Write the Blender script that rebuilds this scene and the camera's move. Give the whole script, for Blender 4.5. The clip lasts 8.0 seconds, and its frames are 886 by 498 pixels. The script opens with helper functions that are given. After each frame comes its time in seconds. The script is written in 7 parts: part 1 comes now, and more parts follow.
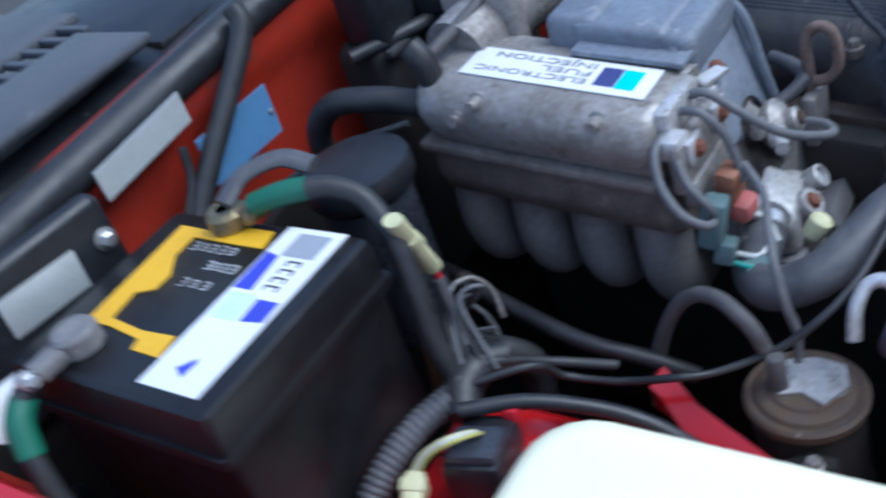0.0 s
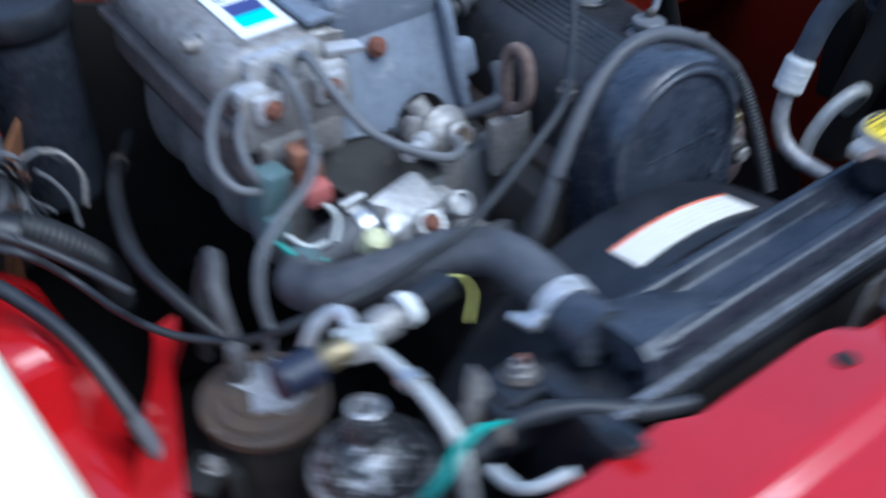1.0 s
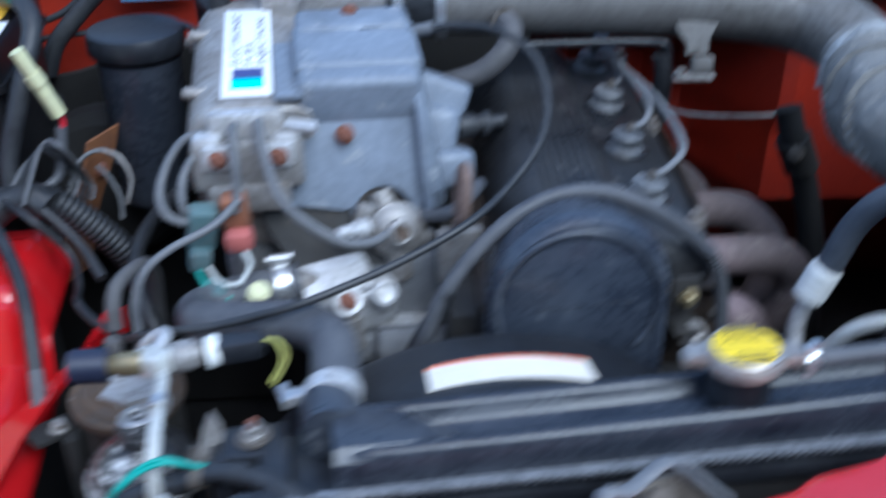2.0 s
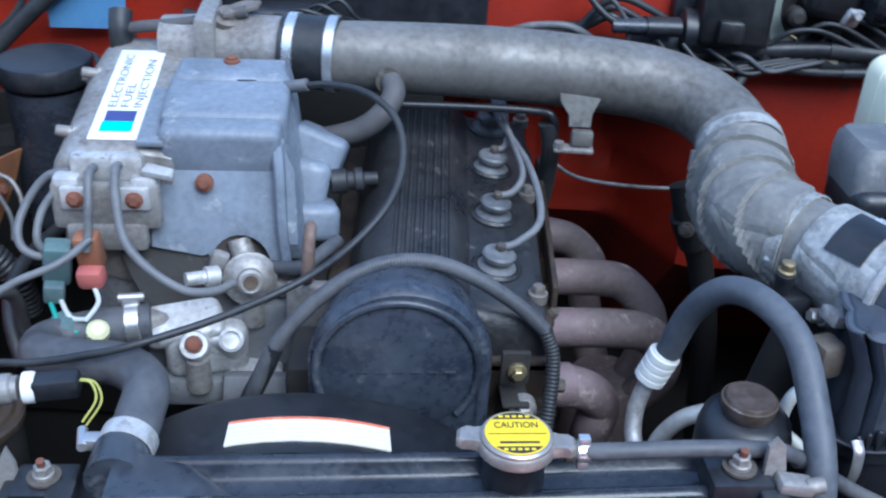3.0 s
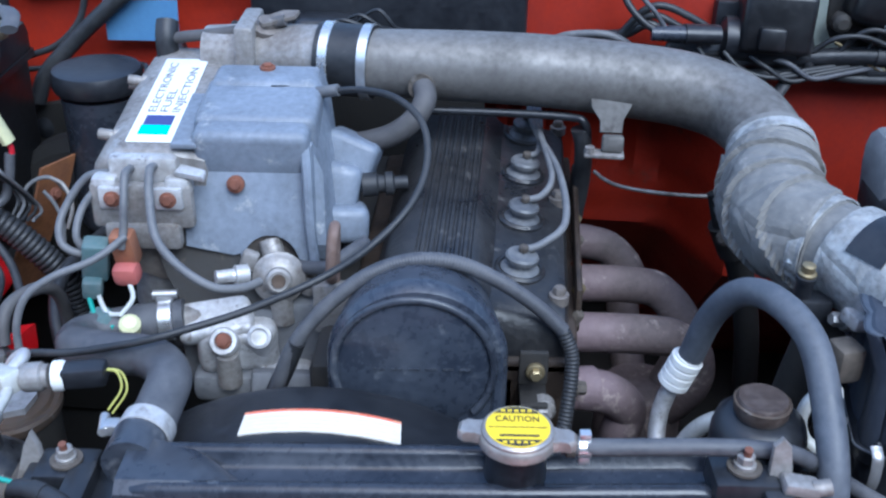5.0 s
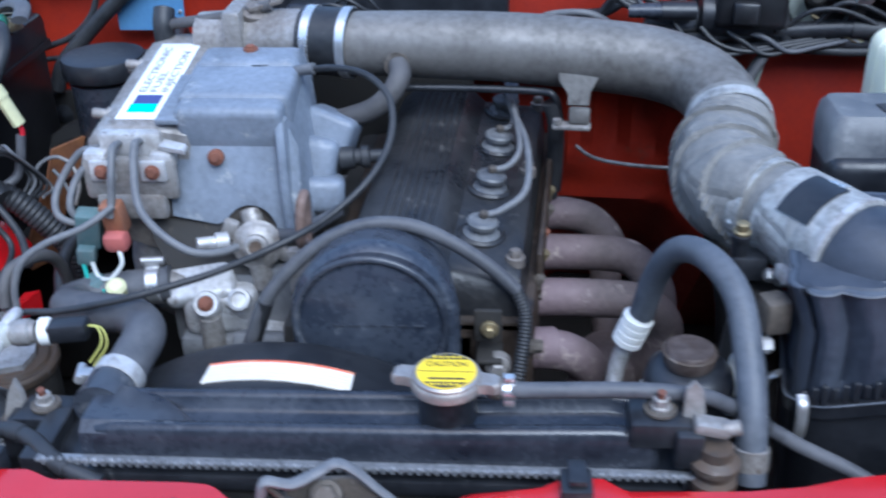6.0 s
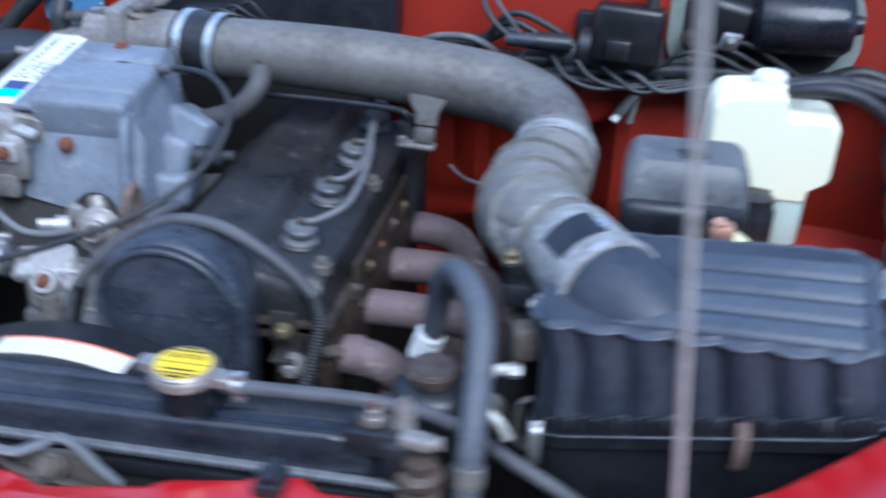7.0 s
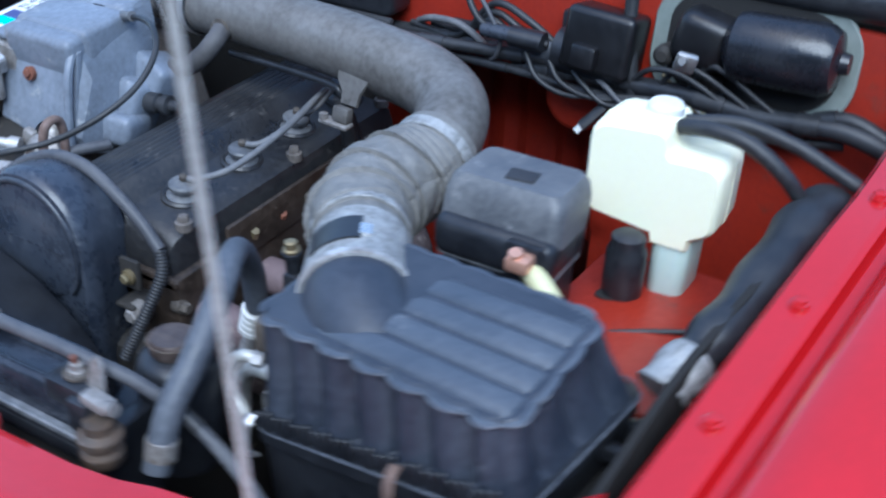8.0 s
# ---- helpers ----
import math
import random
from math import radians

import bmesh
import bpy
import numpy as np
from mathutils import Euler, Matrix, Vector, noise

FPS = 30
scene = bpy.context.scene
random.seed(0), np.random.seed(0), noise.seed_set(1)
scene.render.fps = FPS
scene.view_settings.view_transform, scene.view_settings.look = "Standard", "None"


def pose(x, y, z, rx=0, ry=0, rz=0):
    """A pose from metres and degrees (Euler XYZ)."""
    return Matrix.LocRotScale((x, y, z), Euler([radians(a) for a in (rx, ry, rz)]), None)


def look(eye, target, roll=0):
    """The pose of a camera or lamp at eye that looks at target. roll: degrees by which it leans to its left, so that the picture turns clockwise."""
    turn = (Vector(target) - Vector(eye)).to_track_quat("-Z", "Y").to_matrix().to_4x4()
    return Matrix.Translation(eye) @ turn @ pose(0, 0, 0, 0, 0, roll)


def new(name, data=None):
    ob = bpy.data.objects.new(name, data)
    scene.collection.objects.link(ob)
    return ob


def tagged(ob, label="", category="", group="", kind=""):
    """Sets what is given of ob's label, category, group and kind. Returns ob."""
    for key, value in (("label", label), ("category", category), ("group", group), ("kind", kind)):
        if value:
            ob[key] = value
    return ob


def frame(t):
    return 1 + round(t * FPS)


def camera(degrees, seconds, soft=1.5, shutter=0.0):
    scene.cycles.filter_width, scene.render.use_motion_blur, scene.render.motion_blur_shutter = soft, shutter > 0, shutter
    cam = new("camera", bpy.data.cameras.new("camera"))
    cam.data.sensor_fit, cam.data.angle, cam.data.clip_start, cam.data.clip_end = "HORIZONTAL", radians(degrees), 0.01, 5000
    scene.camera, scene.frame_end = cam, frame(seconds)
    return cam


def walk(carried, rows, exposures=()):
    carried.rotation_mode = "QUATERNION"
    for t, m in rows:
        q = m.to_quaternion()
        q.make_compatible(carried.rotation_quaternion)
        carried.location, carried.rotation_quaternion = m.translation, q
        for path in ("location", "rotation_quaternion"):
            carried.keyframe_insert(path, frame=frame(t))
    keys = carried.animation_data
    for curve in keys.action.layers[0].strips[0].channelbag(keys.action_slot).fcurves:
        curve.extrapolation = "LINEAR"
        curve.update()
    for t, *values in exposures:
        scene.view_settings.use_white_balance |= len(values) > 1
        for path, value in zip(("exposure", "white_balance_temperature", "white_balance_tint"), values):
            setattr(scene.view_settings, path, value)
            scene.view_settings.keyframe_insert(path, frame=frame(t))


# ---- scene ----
cam = camera(46.0, 8.0, soft=2.2, shutter=1.0)
# seconds, eye, target, roll
PATH = [
    (0, (-0.973, -0.041, 1.429), (0.212, 1.12, 0.311), -20.7),
    (0.1, (-0.963, -0.053, 1.412), (0.236, 1.111, 0.312), -19.3),
    (0.2, (-0.943, -0.076, 1.378), (0.283, 1.092, 0.313), -16.4),
    (0.5, (-0.86, -0.166, 1.344), (0.329, 1.003, 0.239), -9.1),
    (0.8, (-0.707, -0.265, 1.318), (0.315, 1.019, 0.175), -6.8),
    (1, (-0.637, -0.325, 1.339), (0.303, 0.978, 0.148), -3.0),
    (1.2, (-0.552, -0.381, 1.332), (0.243, 1.022, 0.148), -2.0),
    (1.3, (-0.503, -0.410, 1.331), (0.183, 1.053, 0.149), -2.5),
    (1.4, (-0.468, -0.437, 1.328), (0.141, 1.070, 0.160), -2.1),
    (1.5, (-0.437, -0.458, 1.328), (0.104, 1.079, 0.168), -1.5),
    (1.6, (-0.401, -0.475, 1.332), (0.058, 1.088, 0.175), -1.7),
    (1.7, (-0.369, -0.489, 1.334), (0.020, 1.115, 0.206), -1.5),
    (1.8, (-0.337, -0.504, 1.337), (-0.016, 1.144, 0.251), -1.6),
    (2, (-0.272, -0.526, 1.356), (-0.027, 1.18, 0.343), -0.2),
    (2.2, (-0.211, -0.527, 1.376), (0.057, 1.182, 0.372), 1.8),
    (3.3, (-0.091, -0.55, 1.408), (0.032, 1.186, 0.424), 3.4),
    (3.5, (-0.082, -0.554, 1.403), (0.019, 1.191, 0.431), 3.1),
    (4, (-0.061, -0.554, 1.403), (-0.013, 1.193, 0.431), 2.0),
    (4.5, (-0.057, -0.554, 1.401), (-0.027, 1.196, 0.433), 1.7),
    (4.7, (-0.055, -0.554, 1.398), (-0.033, 1.199, 0.436), 1.6),
    (5.8, (0.027, -0.615, 1.398), (-0.086, 1.134, 0.435), -1.0),
    (6, (0.056, -0.621, 1.397), (-0.082, 1.125, 0.432), -1.4),
    (6.5, (0.121, -0.648, 1.408), (-0.001, 1.107, 0.456), 1.0),
    (6.8, (0.234, -0.634, 1.424), (0.011, 1.102, 0.457), 0.9),
    (7, (0.305, -0.626, 1.419), (0.037, 1.112, 0.468), 2.0),
    (7.2, (0.404, -0.596, 1.429), (0.031, 1.11, 0.454), 1.8),
    (7.5, (0.542, -0.543, 1.444), (-0.012, 1.087, 0.426), 1.8),
    (8, (0.723, -0.436, 1.443), (-0.114, 1.063, 0.419), 2.7),
]
walk(cam, [(t, look(eye, target, roll)) for t, eye, target, roll in PATH],
     exposures=[(0.0, 0.74, 5750, 7), (1.0, 0.91, 5550, 5), (1.5, 0.93, 5500, 5), (2.2, 1.02, 5550, 5), (3.3, 1.20, 5570, 5), (5.8, 1.20, 5560, 8), (7.0, 1.10, 5550, 8), (8.0, 1.10, 5540, 6)])

# ---- light: open shade under a bright, slightly blue sky ----
world = bpy.data.worlds.new("sky_world")
scene.world = world
world.use_nodes = True
wn, wl = world.node_tree.nodes, world.node_tree.links
wn.clear()
sky = wn.new("ShaderNodeTexSky")
sky.sky_type, sky.sun_disc = "NISHITA", False
sky.sun_elevation, sky.sun_rotation = radians(70), radians(200)
sky.dust_density, sky.air_density = 1.0, 1.0
wbg = wn.new("ShaderNodeBackground")
wbg.inputs["Strength"].default_value = 0.15
wout = wn.new("ShaderNodeOutputWorld")
wl.new(sky.outputs["Color"], wbg.inputs["Color"])
wl.new(wbg.outputs["Background"], wout.inputs["Surface"])
sun_data = bpy.data.lights.new("sun", "SUN")
sun_data.energy, sun_data.angle, sun_data.color = 1.8, radians(40), (0.95, 0.98, 1.0)
sun = new("sun", sun_data)
sun.matrix_world = look((1.5, -2.4, 4.4), (0.1, 0.3, 0.9))


# ---- materials ----
def material(name, col, col2=None, rough=0.5, rough2=None, metal=0.0, scale=18.0, fine=160.0, bump=0.15,
             speck=None, speck_amount=0.35, coat=0.0, transmission=0.0, sub=0.0, crease=0.0, tint=None):
    """A surface of two tones: broad stains mixed with a fine grain, an optional third tone in flecks, and a little relief."""
    m = bpy.data.materials.new(name)
    m.use_nodes = True
    n, l = m.node_tree.nodes, m.node_tree.links
    b = n["Principled BSDF"]
    col2 = col2 or tuple(c * 0.7 for c in col)
    tex = n.new("ShaderNodeTexCoord")
    n1, n2 = n.new("ShaderNodeTexNoise"), n.new("ShaderNodeTexNoise")
    n1.inputs["Scale"].default_value, n1.inputs["Detail"].default_value, n1.inputs["Roughness"].default_value = scale, 6.0, 0.62
    n2.inputs["Scale"].default_value, n2.inputs["Detail"].default_value = fine, 3.0
    for t in (n1, n2):
        l.new(tex.outputs["Object"], t.inputs["Vector"])
    blend = n.new("ShaderNodeMix")
    blend.data_type = "FLOAT"
    blend.inputs[0].default_value = 0.3
    l.new(n1.outputs["Fac"], blend.inputs[2])
    l.new(n2.outputs["Fac"], blend.inputs[3])
    ramp = n.new("ShaderNodeMapRange")
    ramp.inputs["From Min"].default_value, ramp.inputs["From Max"].default_value = 0.36, 0.64
    l.new(blend.outputs[0], ramp.inputs["Value"])
    mix = n.new("ShaderNodeMix")
    mix.data_type = "RGBA"
    mix.inputs[6].default_value, mix.inputs[7].default_value = (*col, 1), (*col2, 1)
    l.new(ramp.outputs["Result"], mix.inputs[0])
    out = mix.outputs[2]
    if tint:
        # a third tone along the part's own x, from tint[1] to tint[2], broken up by the stains
        sep, wob, tr, tm = n.new("ShaderNodeSeparateXYZ"), n.new("ShaderNodeMath"), n.new("ShaderNodeMapRange"), n.new("ShaderNodeMix")
        l.new(tex.outputs["Object"], sep.inputs[0])
        wob.operation = "MULTIPLY_ADD"
        wob.inputs[1].default_value = 0.07
        l.new(n1.outputs["Fac"], wob.inputs[0])
        l.new(sep.outputs["X"], wob.inputs[2])
        tr.inputs["From Min"].default_value, tr.inputs["From Max"].default_value = tint[1], tint[2]
        l.new(wob.outputs[0], tr.inputs["Value"])
        tm.data_type = "RGBA"
        tm.inputs[6].default_value = (*tint[0], 1)
        l.new(tr.outputs["Result"], tm.inputs[0])
        l.new(out, tm.inputs[7])
        out = tm.outputs[2]
    if speck:
        n3 = n.new("ShaderNodeTexNoise")
        n3.inputs["Scale"].default_value, n3.inputs["Detail"].default_value, n3.inputs["Roughness"].default_value = scale * 2.3, 8.0, 0.7
        l.new(tex.outputs["Object"], n3.inputs["Vector"])
        r3 = n.new("ShaderNodeMapRange")
        r3.inputs["From Min"].default_value = 0.72 - speck_amount * 0.5
        r3.inputs["From Max"].default_value = 0.80 - speck_amount * 0.35
        l.new(n3.outputs["Fac"], r3.inputs["Value"])
        m2 = n.new("ShaderNodeMix")
        m2.data_type = "RGBA"
        m2.inputs[7].default_value = (*speck, 1)
        l.new(out, m2.inputs[6])
        l.new(r3.outputs["Result"], m2.inputs[0])
        out = m2.outputs[2]
    l.new(out, b.inputs["Base Color"])
    rr = n.new("ShaderNodeMapRange")
    rr.inputs["To Min"].default_value = rough
    rr.inputs["To Max"].default_value = rough2 if rough2 is not None else min(1.0, rough * 1.35)
    l.new(ramp.outputs["Result"], rr.inputs["Value"])
    l.new(rr.outputs["Result"], b.inputs["Roughness"])
    b.inputs["Metallic"].default_value = metal
    b.inputs["Coat Weight"].default_value = coat
    b.inputs["Coat Roughness"].default_value = 0.08
    b.inputs["Transmission Weight"].default_value = transmission
    b.inputs["Subsurface Weight"].default_value = sub
    if sub:
        b.inputs["Subsurface Radius"].default_value = (0.01, 0.01, 0.008)
    if bump:
        bp = n.new("ShaderNodeBump")
        bp.inputs["Strength"].default_value, bp.inputs["Distance"].default_value = bump, 0.004
        if crease:
            vor = n.new("ShaderNodeTexVoronoi")
            vor.feature = "DISTANCE_TO_EDGE"
            vor.inputs["Scale"].default_value = crease
            l.new(tex.outputs["Object"], vor.inputs["Vector"])
            cr = n.new("ShaderNodeMapRange")
            cr.inputs["From Max"].default_value, cr.inputs["To Max"].default_value = 0.12, 0.6
            l.new(vor.outputs["Distance"], cr.inputs["Value"])
            add = n.new("ShaderNodeMath")
            l.new(blend.outputs[0], add.inputs[0])
            l.new(cr.outputs["Result"], add.inputs[1])
            l.new(add.outputs[0], bp.inputs["Height"])
        else:
            l.new(blend.outputs[0], bp.inputs["Height"])
        l.new(bp.outputs["Normal"], b.inputs["Normal"])
    return m


M = {
    "red_gloss": material("red_gloss_paint", (0.50, 0.008, 0.012), (0.43, 0.007, 0.010), 0.16, 0.28, scale=9, bump=0.05, coat=0.55, speck=(0.36, 0.05, 0.04), speck_amount=0.1),
    "red_bay": material("red_bay_paint", (0.36, 0.027, 0.011), (0.26, 0.018, 0.009), 0.34, 0.6, scale=7, bump=0.08, speck=(0.14, 0.04, 0.028), speck_amount=0.24, coat=0.15),
    "black_plastic": material("black_plastic", (0.010, 0.011, 0.014), (0.024, 0.026, 0.031), 0.28, 0.48, bump=0.08, speck=(0.10, 0.10, 0.10), speck_amount=0.12),
    "dusty_plastic": material("dusty_black_plastic", (0.022, 0.026, 0.036), (0.060, 0.068, 0.084), 0.20, 0.45, scale=11, bump=0.12, speck=(0.15, 0.155, 0.165), speck_amount=0.2),
    "battery_case": material("battery_case_plastic", (0.006, 0.006, 0.007), (0.013, 0.013, 0.015), 0.28, 0.45, bump=0.06),
    "gloss_black": material("gloss_black_motor_paint", (0.008, 0.009, 0.012), (0.018, 0.019, 0.024), 0.16, 0.36, scale=24, bump=0.1, speck=(0.08, 0.08, 0.085), speck_amount=0.15),
    "rubber": material("black_rubber", (0.013, 0.014, 0.016), (0.034, 0.035, 0.038), 0.36, 0.65, bump=0.16, speck=(0.09, 0.085, 0.08), speck_amount=0.12),
    "grey_rubber": material("dusty_grey_rubber", (0.050, 0.052, 0.060), (0.105, 0.106, 0.114), 0.4, 0.75, scale=24, bump=0.22, speck=(0.2, 0.19, 0.17), speck_amount=0.15),
    "hose_blue": material("grey_hose_rubber", (0.058, 0.066, 0.080), (0.108, 0.118, 0.138), 0.40, 0.68, scale=20, bump=0.14),
    "corrugated": material("grey_corrugated_rubber", (0.115, 0.112, 0.106), (0.215, 0.208, 0.195), 0.38, 0.8, scale=11, bump=0.55, speck=(0.34, 0.325, 0.30), speck_amount=0.22, crease=19),
    "pipe_alu": material("dirty_cast_pipe", (0.215, 0.204, 0.190), (0.088, 0.081, 0.074), 0.36, 0.7, metal=0.25, scale=9, fine=120, bump=0.09, speck=(0.055, 0.048, 0.042), speck_amount=0.2),
    "cast": material("cast_aluminium", (0.35, 0.335, 0.32), (0.19, 0.17, 0.155), 0.42, 0.7, metal=0.4, scale=20, bump=0.45, speck=(0.11, 0.085, 0.065), speck_amount=0.27),
    "cast_clean": material("bare_aluminium", (0.66, 0.66, 0.67), (0.34, 0.325, 0.31), 0.36, 0.65, metal=0.45, scale=30, bump=0.4, speck=(0.12, 0.09, 0.07), speck_amount=0.27),
    "cast_dirty": material("grimy_cast_aluminium", (0.13, 0.11, 0.09), (0.055, 0.046, 0.04), 0.6, 0.9, metal=0.15, scale=24, bump=0.5, speck=(0.24, 0.22, 0.2), speck_amount=0.25),
    "runner": material("grey_cast_runner", (0.26, 0.25, 0.245), (0.15, 0.143, 0.138), 0.55, 0.85, metal=0.3, scale=18, bump=0.3),
    "shield": material("blue_grey_shield_paint", (0.215, 0.245, 0.295), (0.125, 0.143, 0.172), 0.36, 0.62, scale=13, bump=0.2, speck=(0.38, 0.39, 0.39), speck_amount=0.24),
    "valve_cover": material("grimy_black_valve_cover", (0.012, 0.013, 0.016), (0.034, 0.033, 0.033), 0.22, 0.55, scale=13, bump=0.5, speck=(0.12, 0.113, 0.106), speck_amount=0.2),
    "timing": material("dusty_timing_cover", (0.015, 0.020, 0.032), (0.060, 0.070, 0.090), 0.18, 0.42, scale=15, bump=0.14, speck=(0.15, 0.16, 0.175), speck_amount=0.22),
    "block": material("oily_engine_block", (0.014, 0.013, 0.012), (0.034, 0.030, 0.026), 0.6, 0.9, bump=0.4, speck=(0.1, 0.08, 0.06), speck_amount=0.2),
    "steel": material("zinc_steel", (0.62, 0.62, 0.62), (0.42, 0.41, 0.40), 0.3, 0.5, metal=0.8, bump=0.1),
    "chrome": material("bright_clamp_steel", (0.78, 0.78, 0.78), (0.6, 0.6, 0.6), 0.22, 0.38, metal=0.85, scale=30, bump=0.05),
    "rust": material("rusty_bolt", (0.21, 0.075, 0.042), (0.12, 0.05, 0.035), 0.7, 0.95, scale=60, bump=0.4),
    "rust_disc": material("rust_stained_steel", (0.075, 0.060, 0.050), (0.125, 0.080, 0.052), 0.55, 0.85, metal=0.25, scale=30, bump=0.25, speck=(0.32, 0.3, 0.28), speck_amount=0.2),
    "exhaust": material("heat_tinted_exhaust", (0.185, 0.140, 0.132), (0.118, 0.095, 0.090), 0.6, 0.9, metal=0.15, scale=17, bump=0.7, speck=(0.40, 0.33, 0.29), speck_amount=0.3, tint=((0.200, 0.142, 0.155), -0.045, 0.035)),
    "white_tank": material("white_tank_plastic", (0.95, 0.93, 0.70), (0.92, 0.895, 0.66), 0.35, 0.5, scale=8, bump=0.03, sub=0.3),
    "white_paint": material("white_plastic", (0.8, 0.8, 0.77), (0.68, 0.68, 0.65), 0.4, 0.6, bump=0.05),
    "cream": material("cream_connector_plastic", (0.66, 0.64, 0.36), (0.5, 0.48, 0.3), 0.4, 0.6, bump=0.1, speck=(0.3, 0.27, 0.2), speck_amount=0.2),
    "label_white": material("white_label", (0.82, 0.83, 0.84), (0.72, 0.73, 0.75), 0.35, 0.5, scale=12, bump=0.0),
    "label_cream": material("cream_sticker", (0.80, 0.74, 0.65), (0.70, 0.64, 0.55), 0.4, 0.6, scale=16, bump=0.0, speck=(0.55, 0.5, 0.42), speck_amount=0.1),
    "label_orange": material("faded_orange_print", (0.68, 0.20, 0.10), (0.74, 0.34, 0.22), 0.45, 0.6, scale=30, bump=0.0),
    "tarnish": material("tarnished_cap_steel", (0.50, 0.46, 0.42), (0.32, 0.28, 0.25), 0.3, 0.55, metal=0.7, scale=34, bump=0.15, speck=(0.16, 0.13, 0.11), speck_amount=0.22),
    "label_yellow": material("yellow_label", (0.83, 0.47, 0.02), (0.74, 0.40, 0.02), 0.4, 0.55, scale=14, bump=0.0),
    "cap_yellow": material("yellow_cap_label", (0.85, 0.62, 0.02), (0.75, 0.52, 0.02), 0.4, 0.55, scale=40, bump=0.0, speck=(0.4, 0.3, 0.05), speck_amount=0.1),
    "label_blue": material("blue_label_print", (0.05, 0.07, 0.55), (0.04, 0.05, 0.42), 0.4, 0.5, bump=0.0),
    "label_pale_blue": material("pale_blue_print", (0.50, 0.68, 0.84), (0.66, 0.76, 0.85), 0.4, 0.5, scale=20, bump=0.0),
    "hand_mark": material("white_paint_marks", (0.62, 0.62, 0.62), (0.30, 0.30, 0.31), 0.5, 0.7, scale=60, bump=0.0),
    "oily": material("oily_brown_metal", (0.018, 0.013, 0.010), (0.050, 0.034, 0.024), 0.35, 0.7, scale=30, bump=0.5, speck=(0.16, 0.12, 0.09), speck_amount=0.22),
    "label_navy": material("navy_label_print", (0.035, 0.045, 0.16), (0.05, 0.06, 0.2), 0.4, 0.5, bump=0.0),
    "label_cyan": material("cyan_label_print", (0.0, 0.62, 0.72), (0.0, 0.55, 0.66), 0.35, 0.5, bump=0.0),
    "label_red": material("red_label_print", (0.72, 0.09, 0.05), (0.62, 0.08, 0.05), 0.4, 0.5, bump=0.0),
    "label_grey": material("grey_label_print", (0.35, 0.37, 0.42), (0.3, 0.32, 0.36), 0.4, 0.5, bump=0.0),
    "label_ink": material("faded_grey_ink", (0.11, 0.11, 0.125), (0.2, 0.2, 0.22), 0.5, bump=0.0, scale=60),
    "label_faint": material("faint_warm_print", (0.62, 0.58, 0.52), (0.7, 0.66, 0.6), 0.5, bump=0.0, scale=60),
    "lip": material("pale_edge_bead", (0.055, 0.06, 0.07), (0.13, 0.14, 0.16), 0.4, 0.6, scale=40, bump=0.1),
    "breather": material("brown_grey_breather_hose", (0.060, 0.057, 0.058), (0.10, 0.095, 0.095), 0.5, 0.8, scale=30, bump=0.15),
    "pale_rust": material("pale_rusty_steel", (0.24, 0.17, 0.145), (0.14, 0.09, 0.07), 0.55, 0.85, metal=0.2, scale=50, bump=0.3),
    "rust_strap": material("orange_brown_strap", (0.26, 0.11, 0.045), (0.15, 0.06, 0.03), 0.5, 0.8, scale=30, bump=0.2),
    "cast_brown": material("brown_stained_casting", (0.20, 0.175, 0.155), (0.10, 0.085, 0.075), 0.5, 0.8, metal=0.2, scale=26, bump=0.4, speck=(0.3, 0.28, 0.26), speck_amount=0.25),
    "seal": material("black_seal_rubber", (0.014, 0.015, 0.018), (0.03, 0.032, 0.036), 0.32, 0.55, bump=0.1),
    "pale_alu": material("pale_aluminium", (0.62, 0.62, 0.58), (0.46, 0.455, 0.43), 0.38, 0.6, metal=0.3, scale=40, bump=0.2, speck=(0.25, 0.22, 0.18), speck_amount=0.2),
    # one plastic in two tones: sides darkened, dusty top paled as if lit from above
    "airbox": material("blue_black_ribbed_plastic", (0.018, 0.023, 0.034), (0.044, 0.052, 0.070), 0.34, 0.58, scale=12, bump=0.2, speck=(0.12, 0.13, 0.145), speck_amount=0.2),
    "airbox_top_lit": material("dusty_top_lit_lid_plastic", (0.045, 0.055, 0.074), (0.088, 0.102, 0.126), 0.36, 0.6, scale=9, bump=0.12, speck=(0.17, 0.18, 0.195), speck_amount=0.22),
    "web": material("dusty_grey_casting", (0.13, 0.135, 0.145), (0.21, 0.21, 0.215), 0.5, 0.8, metal=0.2, scale=22, bump=0.4, speck=(0.07, 0.06, 0.055), speck_amount=0.25),
    "lead": material("dull_lead", (0.13, 0.13, 0.135), (0.22, 0.21, 0.2), 0.6, 0.85, scale=50, bump=0.3, speck=(0.35, 0.34, 0.3), speck_amount=0.2),
    "navy_cap": material("dark_blue_plastic", (0.012, 0.016, 0.035), (0.02, 0.024, 0.045), 0.4, 0.6, bump=0.05),
    "aqua": material("aqua_tinted_tank", (0.62, 0.78, 0.70), (0.55, 0.72, 0.66), 0.35, 0.5, scale=8, bump=0.03, sub=0.3),
    "ink": material("black_ink", (0.02, 0.02, 0.022), (0.03, 0.03, 0.033), 0.5, bump=0.0),
    "plate_blue": material("blue_identification_plate", (0.16, 0.36, 0.62), (0.13, 0.30, 0.55), 0.3, 0.42, metal=0.3, scale=10, bump=0.03),
    "plate_silver": material("silver_identification_plate", (0.62, 0.65, 0.64), (0.52, 0.55, 0.53), 0.3, 0.45, metal=0.35, scale=16, bump=0.05, speck=(0.4, 0.4, 0.36), speck_amount=0.2),
